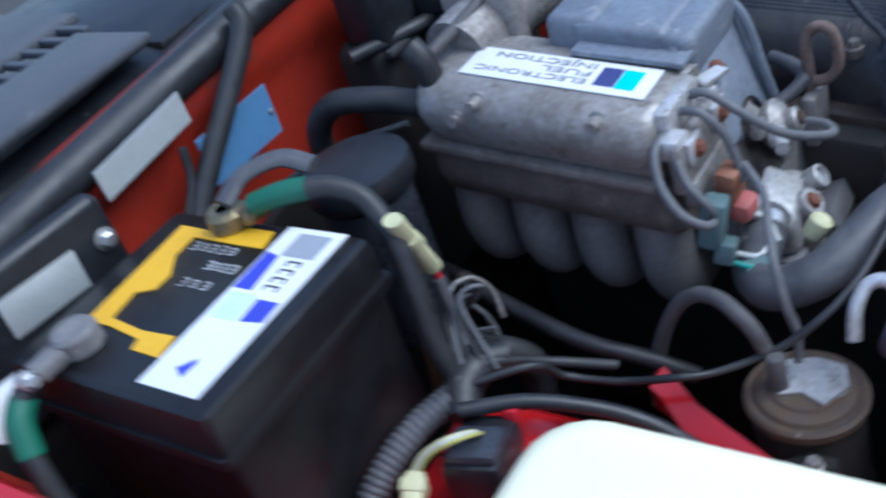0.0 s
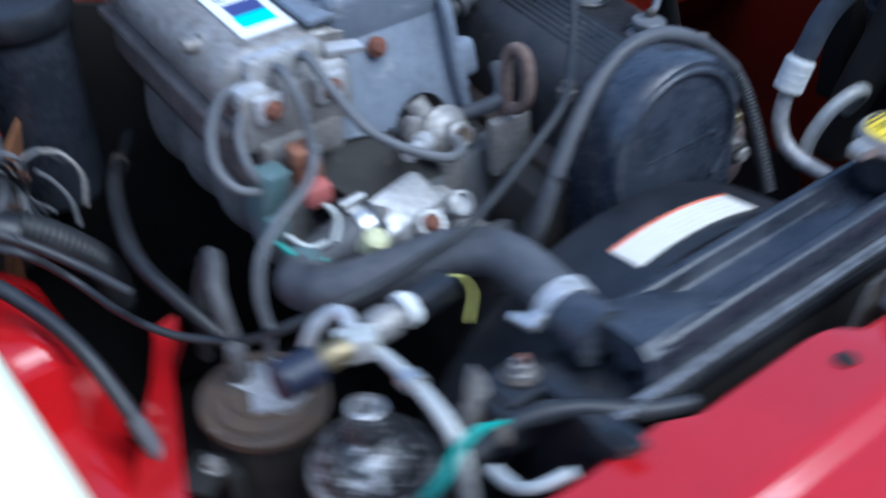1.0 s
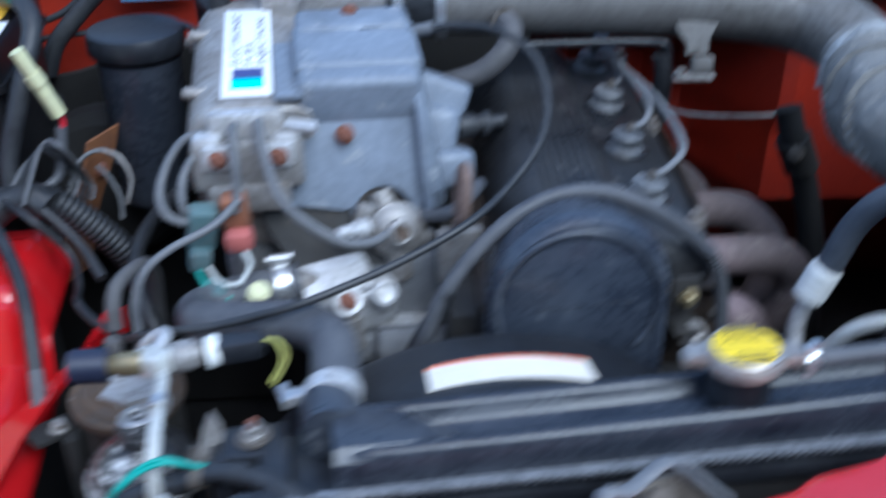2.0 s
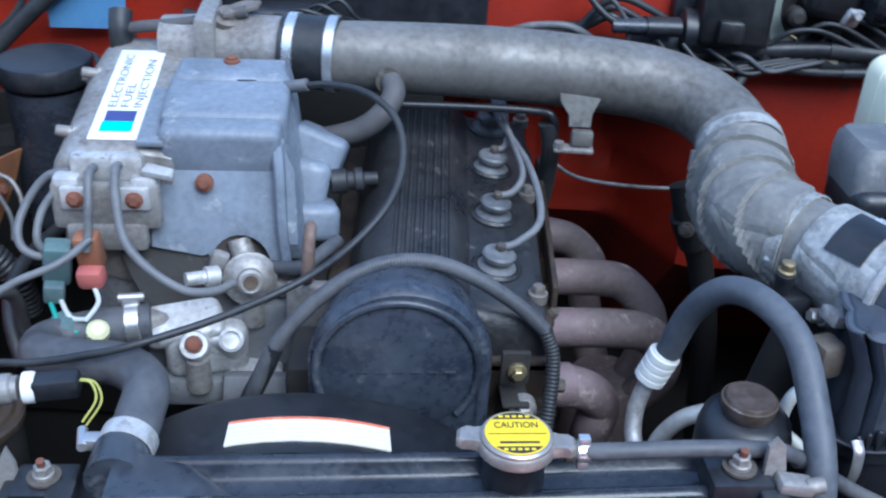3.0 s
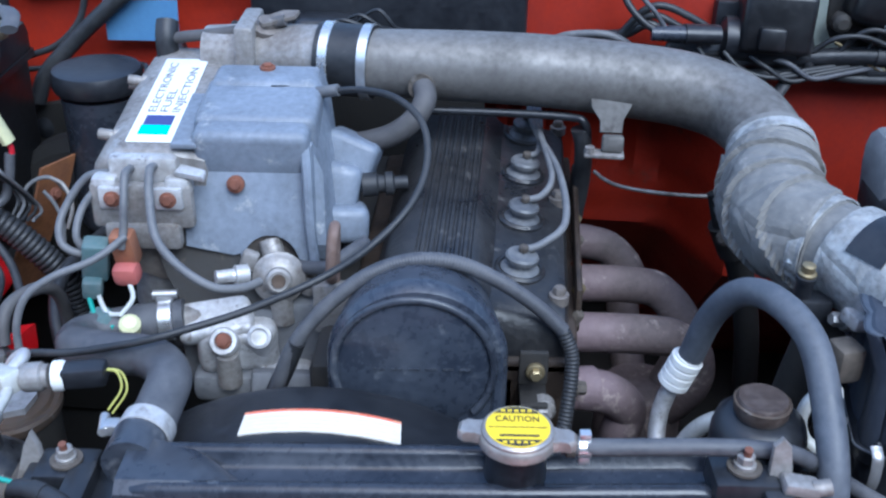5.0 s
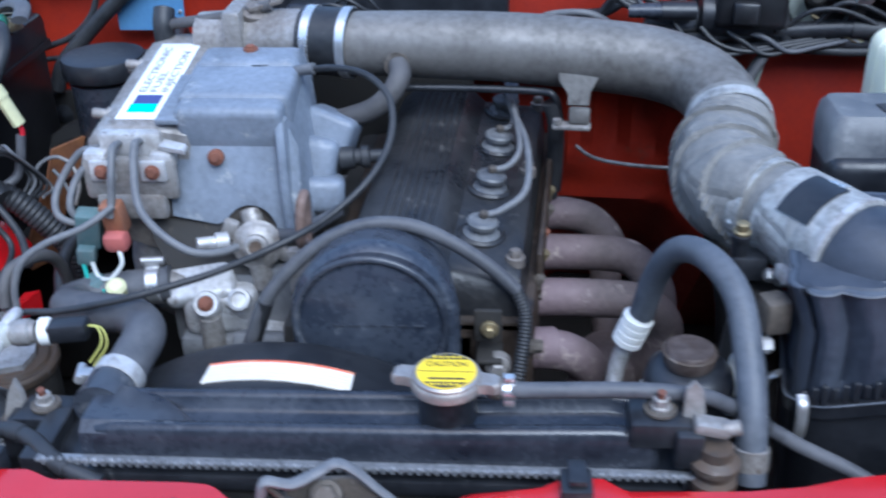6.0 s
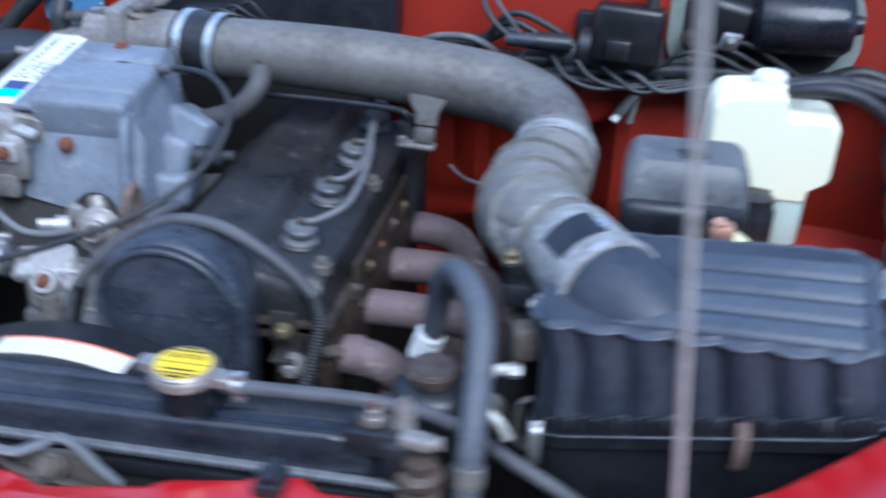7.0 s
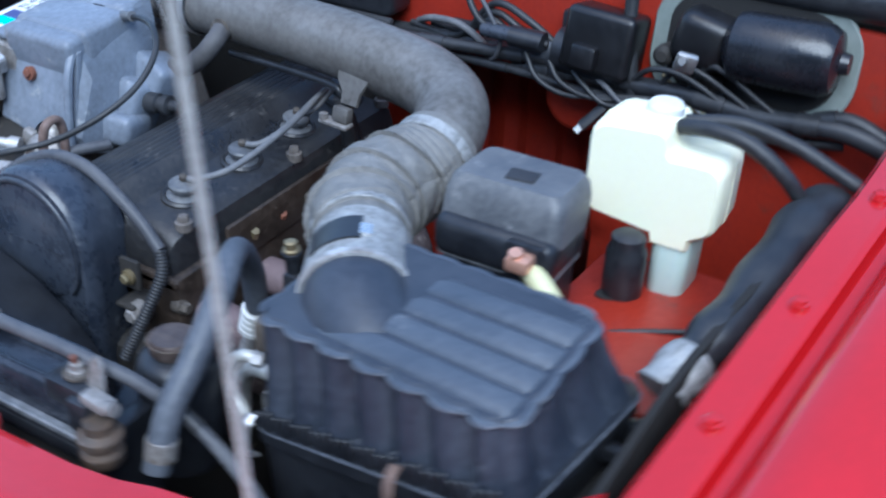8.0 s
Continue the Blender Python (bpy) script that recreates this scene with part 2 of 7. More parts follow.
    "green": material("green_tape", (0.01, 0.15, 0.085), (0.012, 0.11, 0.07), 0.4, 0.6, bump=0.1),
    "teal_wire": material("teal_wire", (0.02, 0.33, 0.27), (0.02, 0.26, 0.22), 0.4, 0.6, bump=0.05),
    "teal_plug": material("teal_connector_plastic", (0.06, 0.13, 0.14), (0.13, 0.17, 0.17), 0.5, 0.75, bump=0.2),
    "orange_plug": material("orange_brown_connector", (0.31, 0.12, 0.055), (0.20, 0.09, 0.06), 0.5, 0.75, bump=0.2),
    "pink_plug": material("faded_red_connector", (0.48, 0.13, 0.11), (0.36, 0.1, 0.09), 0.5, 0.7, bump=0.1),
    "red_plastic": material("red_plastic", (0.55, 0.015, 0.03), (0.42, 0.012, 0.025), 0.35, 0.5, bump=0.05),
    "yellow_wire": material("yellow_wire", (0.50, 0.49, 0.12), (0.36, 0.35, 0.11), 0.4, 0.6, bump=0.05),
    "white_wire": material("white_wire", (0.6, 0.62, 0.6), (0.45, 0.46, 0.44), 0.45, 0.65, bump=0.05),
    "vacuum": material("grey_vacuum_hose", (0.095, 0.098, 0.106), (0.165, 0.165, 0.168), 0.42, 0.7, scale=30, bump=0.1),
    "gasket": material("grey_green_gasket", (0.16, 0.19, 0.17), (0.22, 0.25, 0.23), 0.6, 0.85, bump=0.15),
    "cowl": material("grey_cowl_plastic", (0.050, 0.055, 0.066), (0.095, 0.10, 0.112), 0.45, 0.75, scale=14, bump=0.15, speck=(0.16, 0.16, 0.165), speck_amount=0.18),
    "relay": material("grey_relay_cover_plastic", (0.060, 0.064, 0.072), (0.145, 0.148, 0.152), 0.30, 0.62, scale=15, bump=0.14, speck=(0.22, 0.22, 0.222), speck_amount=0.24),
    "copper": material("copper_contact", (0.75, 0.42, 0.30), (0.6, 0.32, 0.22), 0.35, 0.5, metal=0.6, bump=0.1),
    "brass": material("brass_fitting", (0.34, 0.28, 0.16), (0.22, 0.17, 0.10), 0.35, 0.55, metal=0.7, bump=0.15),
    "pump_body": material("gloss_black_metal", (0.014, 0.014, 0.016), (0.03, 0.03, 0.033), 0.25, 0.45, bump=0.1, speck=(0.4, 0.4, 0.4), speck_amount=0.33, scale=34),
    "scuffed": material("scuffed_black_metal", (0.012, 0.012, 0.014), (0.05, 0.05, 0.053), 0.25, 0.5, bump=0.3, speck=(0.55, 0.55, 0.55), speck_amount=0.40, scale=24),
    "tank_plastic": material("glossy_black_tank_plastic", (0.011, 0.013, 0.019), (0.038, 0.043, 0.055), 0.15, 0.36, scale=11, bump=0.10, speck=(0.11, 0.115, 0.125), speck_amount=0.16),
    # plain plaster for the added wall behind the camera
    "yard": material("grey_plaster", (0.24, 0.235, 0.225), (0.19, 0.185, 0.18), 0.85, 0.95, scale=1.5, fine=60, bump=0.2),
    "asphalt": material("asphalt", (0.05, 0.05, 0.052), (0.065, 0.064, 0.062), 0.85, 0.95, scale=3, fine=220, bump=0.4),
    # near-black grime, also the stand-in for shade in gaps and holes
    "underbody": material("grimy_and_shade_black", (0.008, 0.0075, 0.0075), (0.016, 0.0145, 0.013), 0.75, 0.95, bump=0.3),
    "brown_cap": material("brown_stained_cap", (0.060, 0.042, 0.036), (0.11, 0.085, 0.075), 0.3, 0.55, metal=0.3, scale=40, bump=0.2),
    "foil": material("crumpled_pale_cuff", (0.42, 0.42, 0.41), (0.22, 0.22, 0.215), 0.45, 0.75, metal=0.3, scale=40, bump=0.5, crease=22),
    "crimp": material("pale_crimped_edge", (0.30, 0.31, 0.33), (0.12, 0.125, 0.135), 0.4, 0.7, metal=0.4, scale=90, bump=0.3),
    "prop": material("galvanised_rod", (0.46, 0.45, 0.42), (0.32, 0.31, 0.29), 0.45, 0.65, metal=0.1, scale=40, bump=0.1),
}


# ---- building helpers ----
class Geo:
    """Points and faces of one part, in the world's metres."""

    def __init__(self, v=(), f=()):
        self.v, self.f = [Vector(p) for p in v], [tuple(q) for q in f]

    def __add__(self, o):
        k = len(self.v)
        return Geo(self.v + o.v, self.f + [tuple(i + k for i in q) for q in o.f])

    def at(self, m):
        return Geo([m @ p for p in self.v], self.f)

    def warp(self, fn):
        return Geo([fn(p) for p in self.v], self.f)


def join(items):
    out = Geo()
    for g in items:
        out = out + g
    return out


def box(sx, sy, sz, bevel=0.003, seg=2):
    """A box about its centre with rounded edges."""
    bm = bmesh.new()
    bmesh.ops.create_cube(bm, size=1.0)
    bmesh.ops.scale(bm, vec=(sx, sy, sz), verts=bm.verts)
    if bevel:
        bmesh.ops.bevel(bm, geom=bm.edges[:], offset=min(bevel, 0.45 * min(sx, sy, sz)), segments=seg, affect="EDGES", profile=0.5)
    bm.verts.index_update()
    g = Geo([p.co.copy() for p in bm.verts], [[p.index for p in q.verts] for q in bm.faces])
    bm.free()
    return g


def bx(x0, x1, y0, y1, z0, z1, bevel=0.003, seg=2):
    return box(x1 - x0, y1 - y0, z1 - z0, bevel, seg).at(Matrix.Translation(((x0 + x1) / 2, (y0 + y1) / 2, (z0 + z1) / 2)))


def loft(rings, caps=True, loop=False):
    """A skin over rings of equally many points."""
    n = len(rings[0])
    g = Geo([p for r in rings for p in r])
    pairs = [(i, i + 1) for i in range(len(rings) - 1)] + ([(len(rings) - 1, 0)] if loop else [])
    for a, b in pairs:
        for j in range(n):
            k = (j + 1) % n
            g.f.append((a * n + j, a * n + k, b * n + k, b * n + j))
    if caps and not loop:
        g.f.append(tuple(reversed(range(n))))
        g.f.append(tuple((len(rings) - 1) * n + j for j in range(n)))
    return g


def basis(axis, up=(0, 0, 1)):
    z = Vector(axis).normalized()
    u = Vector(up)
    if abs(z.dot(u.normalized())) > 0.98:
        u = Vector((0, 1, 0))
    x = u.cross(z).normalized()
    return x, z.cross(x).normalized(), z


def lathe(profile, at, axis=(0, 0, 1), seg=24, caps=True):
    """A turned body: profile rows are (radius, distance along the axis)."""
    x, y, z = basis(axis)
    rings = []
    for r, h in profile:
        r = max(r, 1e-4)
        rings.append([Vector(at) + z * h + (x * math.cos(2 * math.pi * k / seg) + y * math.sin(2 * math.pi * k / seg)) * r for k in range(seg)])
    return loft(rings, caps)


def spline(pts, sub=6):
    """Catmull-Rom through the points."""
    p = [Vector(q) for q in pts]
    if len(p) < 3:
        return [p[0].lerp(p[-1], i / sub) for i in range(sub + 1)]
    q = [2 * p[0] - p[1]] + p + [2 * p[-1] - p[-2]]
    out = []
    for i in range(1, len(q) - 2):
        a, b, c, d = q[i - 1:i + 3]
        for k in range(sub):
            t = k / sub
            out.append(0.5 * ((2 * b) + (c - a) * t + (2 * a - 5 * b + 4 * c - d) * t * t + (3 * b - a - 3 * c + d) * t ** 3))
    out.append(p[-1])
    return out


def sweep(path, radius, seg=12, caps=True, squash=1.0):
    """A round bar along a path; radius is a number or a function of the share of the way."""
    n = len(path)
    x = None
    rings = []
    for i, p in enumerate(path):
        d = (path[min(i + 1, n - 1)] - path[max(i - 1, 0)]).normalized()
        if x is None:
            x = basis(d)[0]
        x = (x - d * x.dot(d)).normalized()
        y = d.cross(x)
        r = radius(i / (n - 1)) if callable(radius) else radius
        rings.append([p + (x * math.cos(2 * math.pi * k / seg) + y * squash * math.sin(2 * math.pi * k / seg)) * r for k in range(seg)])
    return loft(rings, caps)


def hose(pts, radius, seg=12, sub=7, **kw):
    return sweep(spline(pts, sub), radius, seg, **kw)


def ribbed(pts, radius, pitch, depth, seg=14):
    """A convoluted tube: rings of bigger and smaller radius at an even pitch."""
    path = spline(pts, 24)
    run = [0.0]
    for a, b in zip(path, path[1:]):
        run.append(run[-1] + (b - a).length)
    total = run[-1]
    count = max(8, int(total / pitch) * 4)
    fine, k = [], 0
    for i in range(count + 1):
        s = total * i / count
        while k < len(run) - 2 and run[k + 1] < s:
            k += 1
        w = (s - run[k]) / max(run[k + 1] - run[k], 1e-9)
        fine.append(path[k].lerp(path[k + 1], w))
    rad = [radius, radius + depth * 0.7, radius + depth, radius + depth * 0.7]
    return sweep(fine, lambda t: rad[int(round(t * count)) % 4], seg)


def extrude(poly, depth, m):
    """A flat outline (x, y) given depth along z, then posed by m. The middle edge is slightly rounded on the top side."""
    n = len(poly)
    cx, cy = sum(p[0] for p in poly) / n, sum(p[1] for p in poly) / n
    rim = min(0.003, abs(depth) * 0.3)
    span = max(max(abs(p[0] - cx) for p in poly), max(abs(p[1] - cy) for p in poly))
    s = 1 - rim / max(span, 1e-6)
    rings = [[Vector((x, y, 0)) for x, y in poly], [Vector((x, y, depth - rim)) for x, y in poly],
             [Vector((cx + (x - cx) * s, cy + (y - cy) * s, depth)) for x, y in poly]]
    return loft(rings).at(m)


def arc(cx, cy, r, a0, a1, n):
    return [(cx + r * math.cos(radians(a0 + (a1 - a0) * i / (n - 1))), cy + r * math.sin(radians(a0 + (a1 - a0) * i / (n - 1)))) for i in range(n)]


def frame_of(at, right, up):
    """A pose whose x runs along right, whose y is up, and whose z faces out."""
    x = Vector(right).normalized()
    y = (Vector(up) - x * Vector(up).dot(x)).normalized()
    z = x.cross(y)
    return Matrix(((x.x, y.x, z.x, at[0]), (x.y, y.y, z.y, at[1]), (x.z, y.z, z.z, at[2]), (0, 0, 0, 1)))


def band(at, axis, r, width, thick=0.0012, seg=28):
    """A flat steel band round a hose."""
    p = [(r, -width / 2), (r + thick, -width / 2 + 0.0008), (r + thick, width / 2 - 0.0008), (r, width / 2)]
    x, y, z = basis(axis)
    rings = [[Vector(at) + z * h + (x * math.cos(a) + y * math.sin(a)) * rr for rr, h in p] for a in [2 * math.pi * k / seg for k in range(seg)]]
    return loft(rings, caps=False, loop=True)


def bolt(at, axis, r=0.006, h=0.005, flange=1.5):
    """A hexagon head on a round flange."""
    hexa = lathe([(r, 0), (r, h * 0.8), (r * 0.8, h)], Vector(at) + Vector(axis).normalized() * h * 0.3, axis, 6)
    return lathe([(r * flange, -h), (r * flange, h * 0.25), (r * flange * 0.9, h * 0.35)], at, axis, 16) + hexa


ROOT = {}


def mesh_object(name, geo, mat, smooth=38):
    me = bpy.data.meshes.new(name)
    me.from_pydata([tuple(p) for p in geo.v], [], geo.f)
    me.validate()
    bm = bmesh.new()
    bm.from_mesh(me)
    bmesh.ops.recalc_face_normals(bm, faces=bm.faces[:])
    bm.to_mesh(me)
    bm.free()
    me.materials.append(M[mat])
    me.shade_smooth()
    me.set_sharp_from_angle(angle=radians(smooth))
    return new(name, me)


def thing(name, at, label, category, group="", kind="", move=(0, 0, 0)):
    """An empty at a thing's base, to carry its parts; move sets the whole thing aside by that much."""
    ob = new(name)
    ob.empty_display_size = 0.02
    ob.location = Vector(at) + Vector(move)
    ROOT[ob] = Vector(at)
    return tagged(ob, label, category, group, kind)


def part(name, geo, mat, parent, label="", smooth=38):
    """One mesh under a thing or under a part, given in the world's metres."""
    o = ROOT[parent]
    ob = mesh_object(name, geo.at(Matrix.Translation(-o)), mat, smooth)
    ob.parent = parent
    ROOT[ob] = o
    if label:
        tagged(ob, label)
    return ob


def single(name, geo, mat, label, category, group="", kind="", smooth=38, move=(0, 0, 0)):
    """A thing of one mesh, its origin at the middle of its foot."""
    lo = Vector([min(p[i] for p in geo.v) for i in range(3)])
    hi = Vector([max(p[i] for p in geo.v) for i in range(3)])
    o = Vector(((lo.x + hi.x) / 2, (lo.y + hi.y) / 2, lo.z))
    ob = mesh_object(name, geo.at(Matrix.Translation(-o)), mat, smooth)
    ob.location = o + Vector(move)
    ROOT[ob] = o
    return tagged(ob, label, category, group, kind)


def lettering(name, text, size, m, mat, parent, depth=0.0004, width=None):
    """Raised characters in the built-in font, centred on the pose m."""
    cu = bpy.data.curves.new(name, "FONT")
    cu.body, cu.size, cu.extrude, cu.align_x, cu.align_y = text, size, depth, "CENTER", "CENTER"
    tmp = bpy.data.objects.new("text_source", cu)
    scene.collection.objects.link(tmp)
    bpy.context.view_layer.update()
    me = bpy.data.meshes.new_from_object(tmp.evaluated_get(bpy.context.evaluated_depsgraph_get()))
    bpy.data.objects.remove(tmp)
    w = max(p.co.x for p in me.vertices) - min(p.co.x for p in me.vertices)
    s = width / w if width else 1.0
    me.transform(Matrix.Translation(-ROOT[parent]) @ m @ Matrix.Diagonal((s, 1, 1, 1)))
    me.name = name
    me.materials.clear()
    me.materials.append(M[mat])
    ob = new(name, me)
    ob.parent = parent
    ROOT[ob] = ROOT[parent]
    return ob


# ---- the car's body: panels that close the engine bay ----
def fire_y(x):
    """The firewall stands a little askew to the radiator."""
    return 0.675 - 0.088 * x


def sheet(nx, ny, fn, thick, flip=(0, 0, 0)):
    """A thick panel over a grid; fn(u, v) gives the point, flip the way to its other face."""
    o = Vector(flip).normalized() * thick
    a = [[Vector(fn(i / nx, j / ny)) for j in range(ny + 1)] for i in range(nx + 1)]
    v = [p for r in a for p in r] + [p + o for r in a for p in r]
    k, w, f = (nx + 1) * (ny + 1), ny + 1, []
    for i in range(nx):
        for j in range(ny):
            q = (i * w + j, (i + 1) * w + j, (i + 1) * w + j + 1, i * w + j + 1)
            f.append(q)
            f.append(tuple(k + s for s in reversed(q)))
    edge = [(i * w, (i + 1) * w) for i in range(nx)] + [((i + 1) * w + ny, i * w + ny) for i in range(nx)]
    edge += [(j + 1, j) for j in range(ny)] + [(nx * w + j, nx * w + j + 1) for j in range(ny)]
    for p, q in edge:
        f.append((p, q, k + q, k + p))
    return Geo(v, f)


def bump2(x, z, cx, cz, rx, rz):
    d = ((x - cx) / rx) ** 4 + ((z - cz) / rz) ** 4
    return max(0.0, 1 - d) ** 0.35 if d < 1 else 0.0


def firewall_point(u, v):
    x = -0.86 + 1.62 * u
    z = 0.42 + (0.70 - 0.075 * max(0.0, min(1.0, (-0.25 - x) / 0.5))) * v
    press = 0.014 * bump2(x, z, 0.16, 0.86, 0.16, 0.13) - 0.010 * bump2(x, z, -0.42, 0.95, 0.2, 0.1) + 0.012 * bump2(x, z, 0.30, 0.90, 0.06, 0.1)
    press += 0.010 * bump2(x, z, 0.155, 0.93, 0.05, 0.05) - 0.010 * bump2(x, z, 0.205, 0.85, 0.030, 0.12) + 0.012 * bump2(x, z, 0.135, 0.86, 0.018, 0.11)
    tunnel = max(0.0, min(1.0, (0.985 - z) / 0.05)) * max(0.0, min(1.0, (x + 0.14) / 0.04)) * max(0.0, min(1.0, (0.33 - x) / 0.06))
    press += 0.010 * tunnel * math.sin(2 * math.pi * x / 0.052) * bump2(x, z, 0.16, 0.87, 0.16, 0.10)
    return (x, fire_y(x) - press + 0.150 * tunnel + 0.9 * max(0, 0.70 - z) * max(0.0, min(1.0, (x - 0.02) / 0.1)), z)


single("ground", sheet(2, 2, lambda u, v: (-60 + 120 * u, -60 + 120 * v, 0), 0.3, (0, 0, -1)), "asphalt", "grey asphalt ground under the car", "ground", kind="structure")
single("firewall", sheet(90, 50, firewall_point, 0.012, (0, 1, 0)), "red_bay", "orange-red painted firewall, dusty", "firewall", kind="structure")
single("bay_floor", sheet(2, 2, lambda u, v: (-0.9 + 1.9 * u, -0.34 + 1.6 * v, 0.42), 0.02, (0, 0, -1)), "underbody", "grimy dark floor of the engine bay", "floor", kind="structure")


# side walls of the bay, with the strut tower on each side
def wing_edge(y):
    return 0.5847 + 0.148 * max(y, -0.1) - 0.06 * max(0, y - 0.4)


def wing_top(y):
    """The wing's flange climbs towards the windscreen, less and less."""
    return 0.971 + 0.235 * y - 0.10 * max(0, y - 0.35) - 0.08 * max(0, y - 0.7)


def right_inner(u, v):
    y = -0.12 + 1.25 * u
    z = 0.42 + (wing_top(y) - 0.014 - 0.42) * v
    out = wing_edge(y) - 0.004
    tower = 0.10 * bump2(y, z, 0.30, 0.62, 0.16, 0.30)
    return (out - tower + 0.02 * (1 - v), y, z)


def left_inner(u, v):
    y, z = -0.12 + 0.86 * u, 0.42 + 0.52 * v
    return (-0.775 + 0.06 * (1 - v) + 0.10 * bump2(y, z, 0.25, 0.6, 0.2, 0.25), y, z)


single("inner_wing", sheet(40, 30, right_inner, 0.01, (1, 0, 0)), "red_bay", "orange-red painted inner wing panel", "inner wing", kind="structure")
single("inner_wing", sheet(40, 30, left_inner, 0.01, (-1, 0, 0)), "red_bay", "orange-red painted inner wing beside the battery", "inner wing", kind="structure")
# a flat red shelf beside the air filter box
single("wing_shelf", sheet(12, 12, lambda u, v: (0.42 + 0.20 * u, 0.185 + 0.255 * v, 0.922 - 0.02 * v + 0.012 * math.sin(3 * u)), 0.008, (0, 0, -1)), "red_bay", "red painted shelf pressed into the inner wing", "inner wing", kind="structure")


def wing_profile(side):
    # distance outwards, height: flange, groove, then the rounded top of the wing
    return [(0.0, -0.03), (0.0, -0.004), (0.003, 0.0), (0.030, 0.0035), (0.034, 0.0045), (0.0375, 0.003), (0.041, -0.010), (0.050, -0.012), (0.0535, -0.003),
            (0.060, 0.016), (0.070, 0.025), (0.10, 0.029), (0.15, 0.022), (0.21, 0.0), (0.26, -0.035), (0.29, -0.09), (0.30, -0.2), (0.30, -0.45), (0.285, -0.62), (0.26, -0.74)]


def wing(side, edge, height):
    prof = wing_profile(side)
    rings = []
    for i in range(31):
        y = -0.26 + 1.5 * i / 30
        e, h = edge(y), height(y)
        top = [Vector((e + side * d, y, h + z)) for d, z in prof]
        rings.append(top + [p - Vector((side * 0.004, 0, 0.006)) for p in reversed(top)])
    return loft(rings)


single("wing", wing(1, wing_edge, wing_top), "red_gloss", "glossy red front wing with a bolted flange", "wing", kind="structure")
single("wing", wing(-1, lambda y: -0.79 - 0.03 * max(y, -0.1), lambda y: 0.985 + 0.05 * max(0, y - 0.1) - 0.2 * max(0, -0.05 - y)), "red_gloss", "glossy red front wing beside the battery", "wing", kind="structure")


# front panel over the radiator: a scalloped rear edge, then a flat, a crease and the curve down to the nose
EDGE_X = (-0.8, -0.36, -0.300, -0.280, -0.180, -0.162, -0.146, -0.100, -0.075, -0.050, 0.005, 0.020, 0.070, 0.085, 0.113, 0.128, 0.210, 0.250, 0.280, 0.335, 0.405, 0.450, 0.50, 0.62)
EDGE_Y = (-0.036, -0.055, -0.053, -0.063, -0.062, -0.064, -0.078, -0.081, -0.093, -0.089, -0.080, -0.070, -0.063, -0.053, -0.053, -0.066, -0.065, -0.060, -0.051, -0.043, -0.037, -0.030, -0.010, 0.042)


def panel_edge(x):
    """The rear lip: a bay for the latch, a tab with a clip, then a sweep back to the wing."""
    return float(np.interp(x, EDGE_X, EDGE_Y))


def panel_height(x):
    return 0.905 + 0.012 * max(0.0, min(1.0, (x + 0.1) / 0.4)) + 0.50 * max(0, x - 0.40) - 0.02 * max(0, -x - 0.35)


def front_panel_point(u, v):
    x = -0.78 + 1.360 * u
    e, h = panel_edge(x), panel_height(x)
    rows = [(0.0, -0.03), (0.0, -0.004), (-0.004, 0.0), (-0.030, 0.003), (-0.056, 0.007), (-0.062, 0.0066), (-0.066, 0.0045), (-0.070, 0.0018), (-0.073, 0.0), (-0.076, -0.0008), (-0.082, -0.0012), (-0.12, -0.006), (-0.17, -0.020), (-0.23, -0.045), (-0.26, -0.08), (-0.27, -0.25), (-0.275, -0.45), (-0.25, -0.62)]
    k = v * (len(rows) - 1)
    i = min(int(k), len(rows) - 2)
    w = k - i
    d, z = (rows[i][0] * (1 - w) + rows[i + 1][0] * w), (rows[i][1] * (1 - w) + rows[i + 1][1] * w)
    straight = -0.066 + 0.36 * max(0, x - 0.40) + 0.07 * max(0, x - 0.33) + 0.06 * max(0, -x - 0.32)
    k = max(0.0, min(1.0, (-0.004 - d) / 0.04))
    return (x, e + (straight - e) * k + d, h + z)


front_panel = thing("front_panel", (0.0, -0.2, 0.6), "glossy red front panel above the radiator", "front panel", kind="structure", move=(0.006, 0.0, -0.007))
part("panel", sheet(230, 60, front_panel_point, 0.004, (0, -0.3, -1)), "red_gloss", front_panel)
# near-black disc, its colour standing for the shade inside a hole
part("drain_hole_disc", lathe([(0.0068, -0.004), (0.0068, 0.0012), (0.005, 0.0016)], (-0.182, -0.094, 0.9085), (0, 0, 1), 20), "underbody", front_panel, "dark disc drawn for a round hole in the panel")
part("fixing_clip", bx(0.083, 0.105, -0.084, -0.058, 0.905, 0.922, 0.002) + bx(0.088, 0.101, -0.080, -0.056, 0.922, 0.928, 0.0015), "black_plastic", front_panel, "small black plastic clip on the edge")
part("fixing_clip", bx(-0.341, -0.322, -0.064, -0.040, 0.893, 0.914, 0.003) + bx(-0.336, -0.327, -0.070, -0.05, 0.912, 0.918, 0.002), "black_plastic", front_panel, "small black plastic clip on the edge")
part("crossmember", bx(-0.72, 0.58, -0.14, -0.075, 0.60, 0.66, 0.006), "underbody", front_panel)

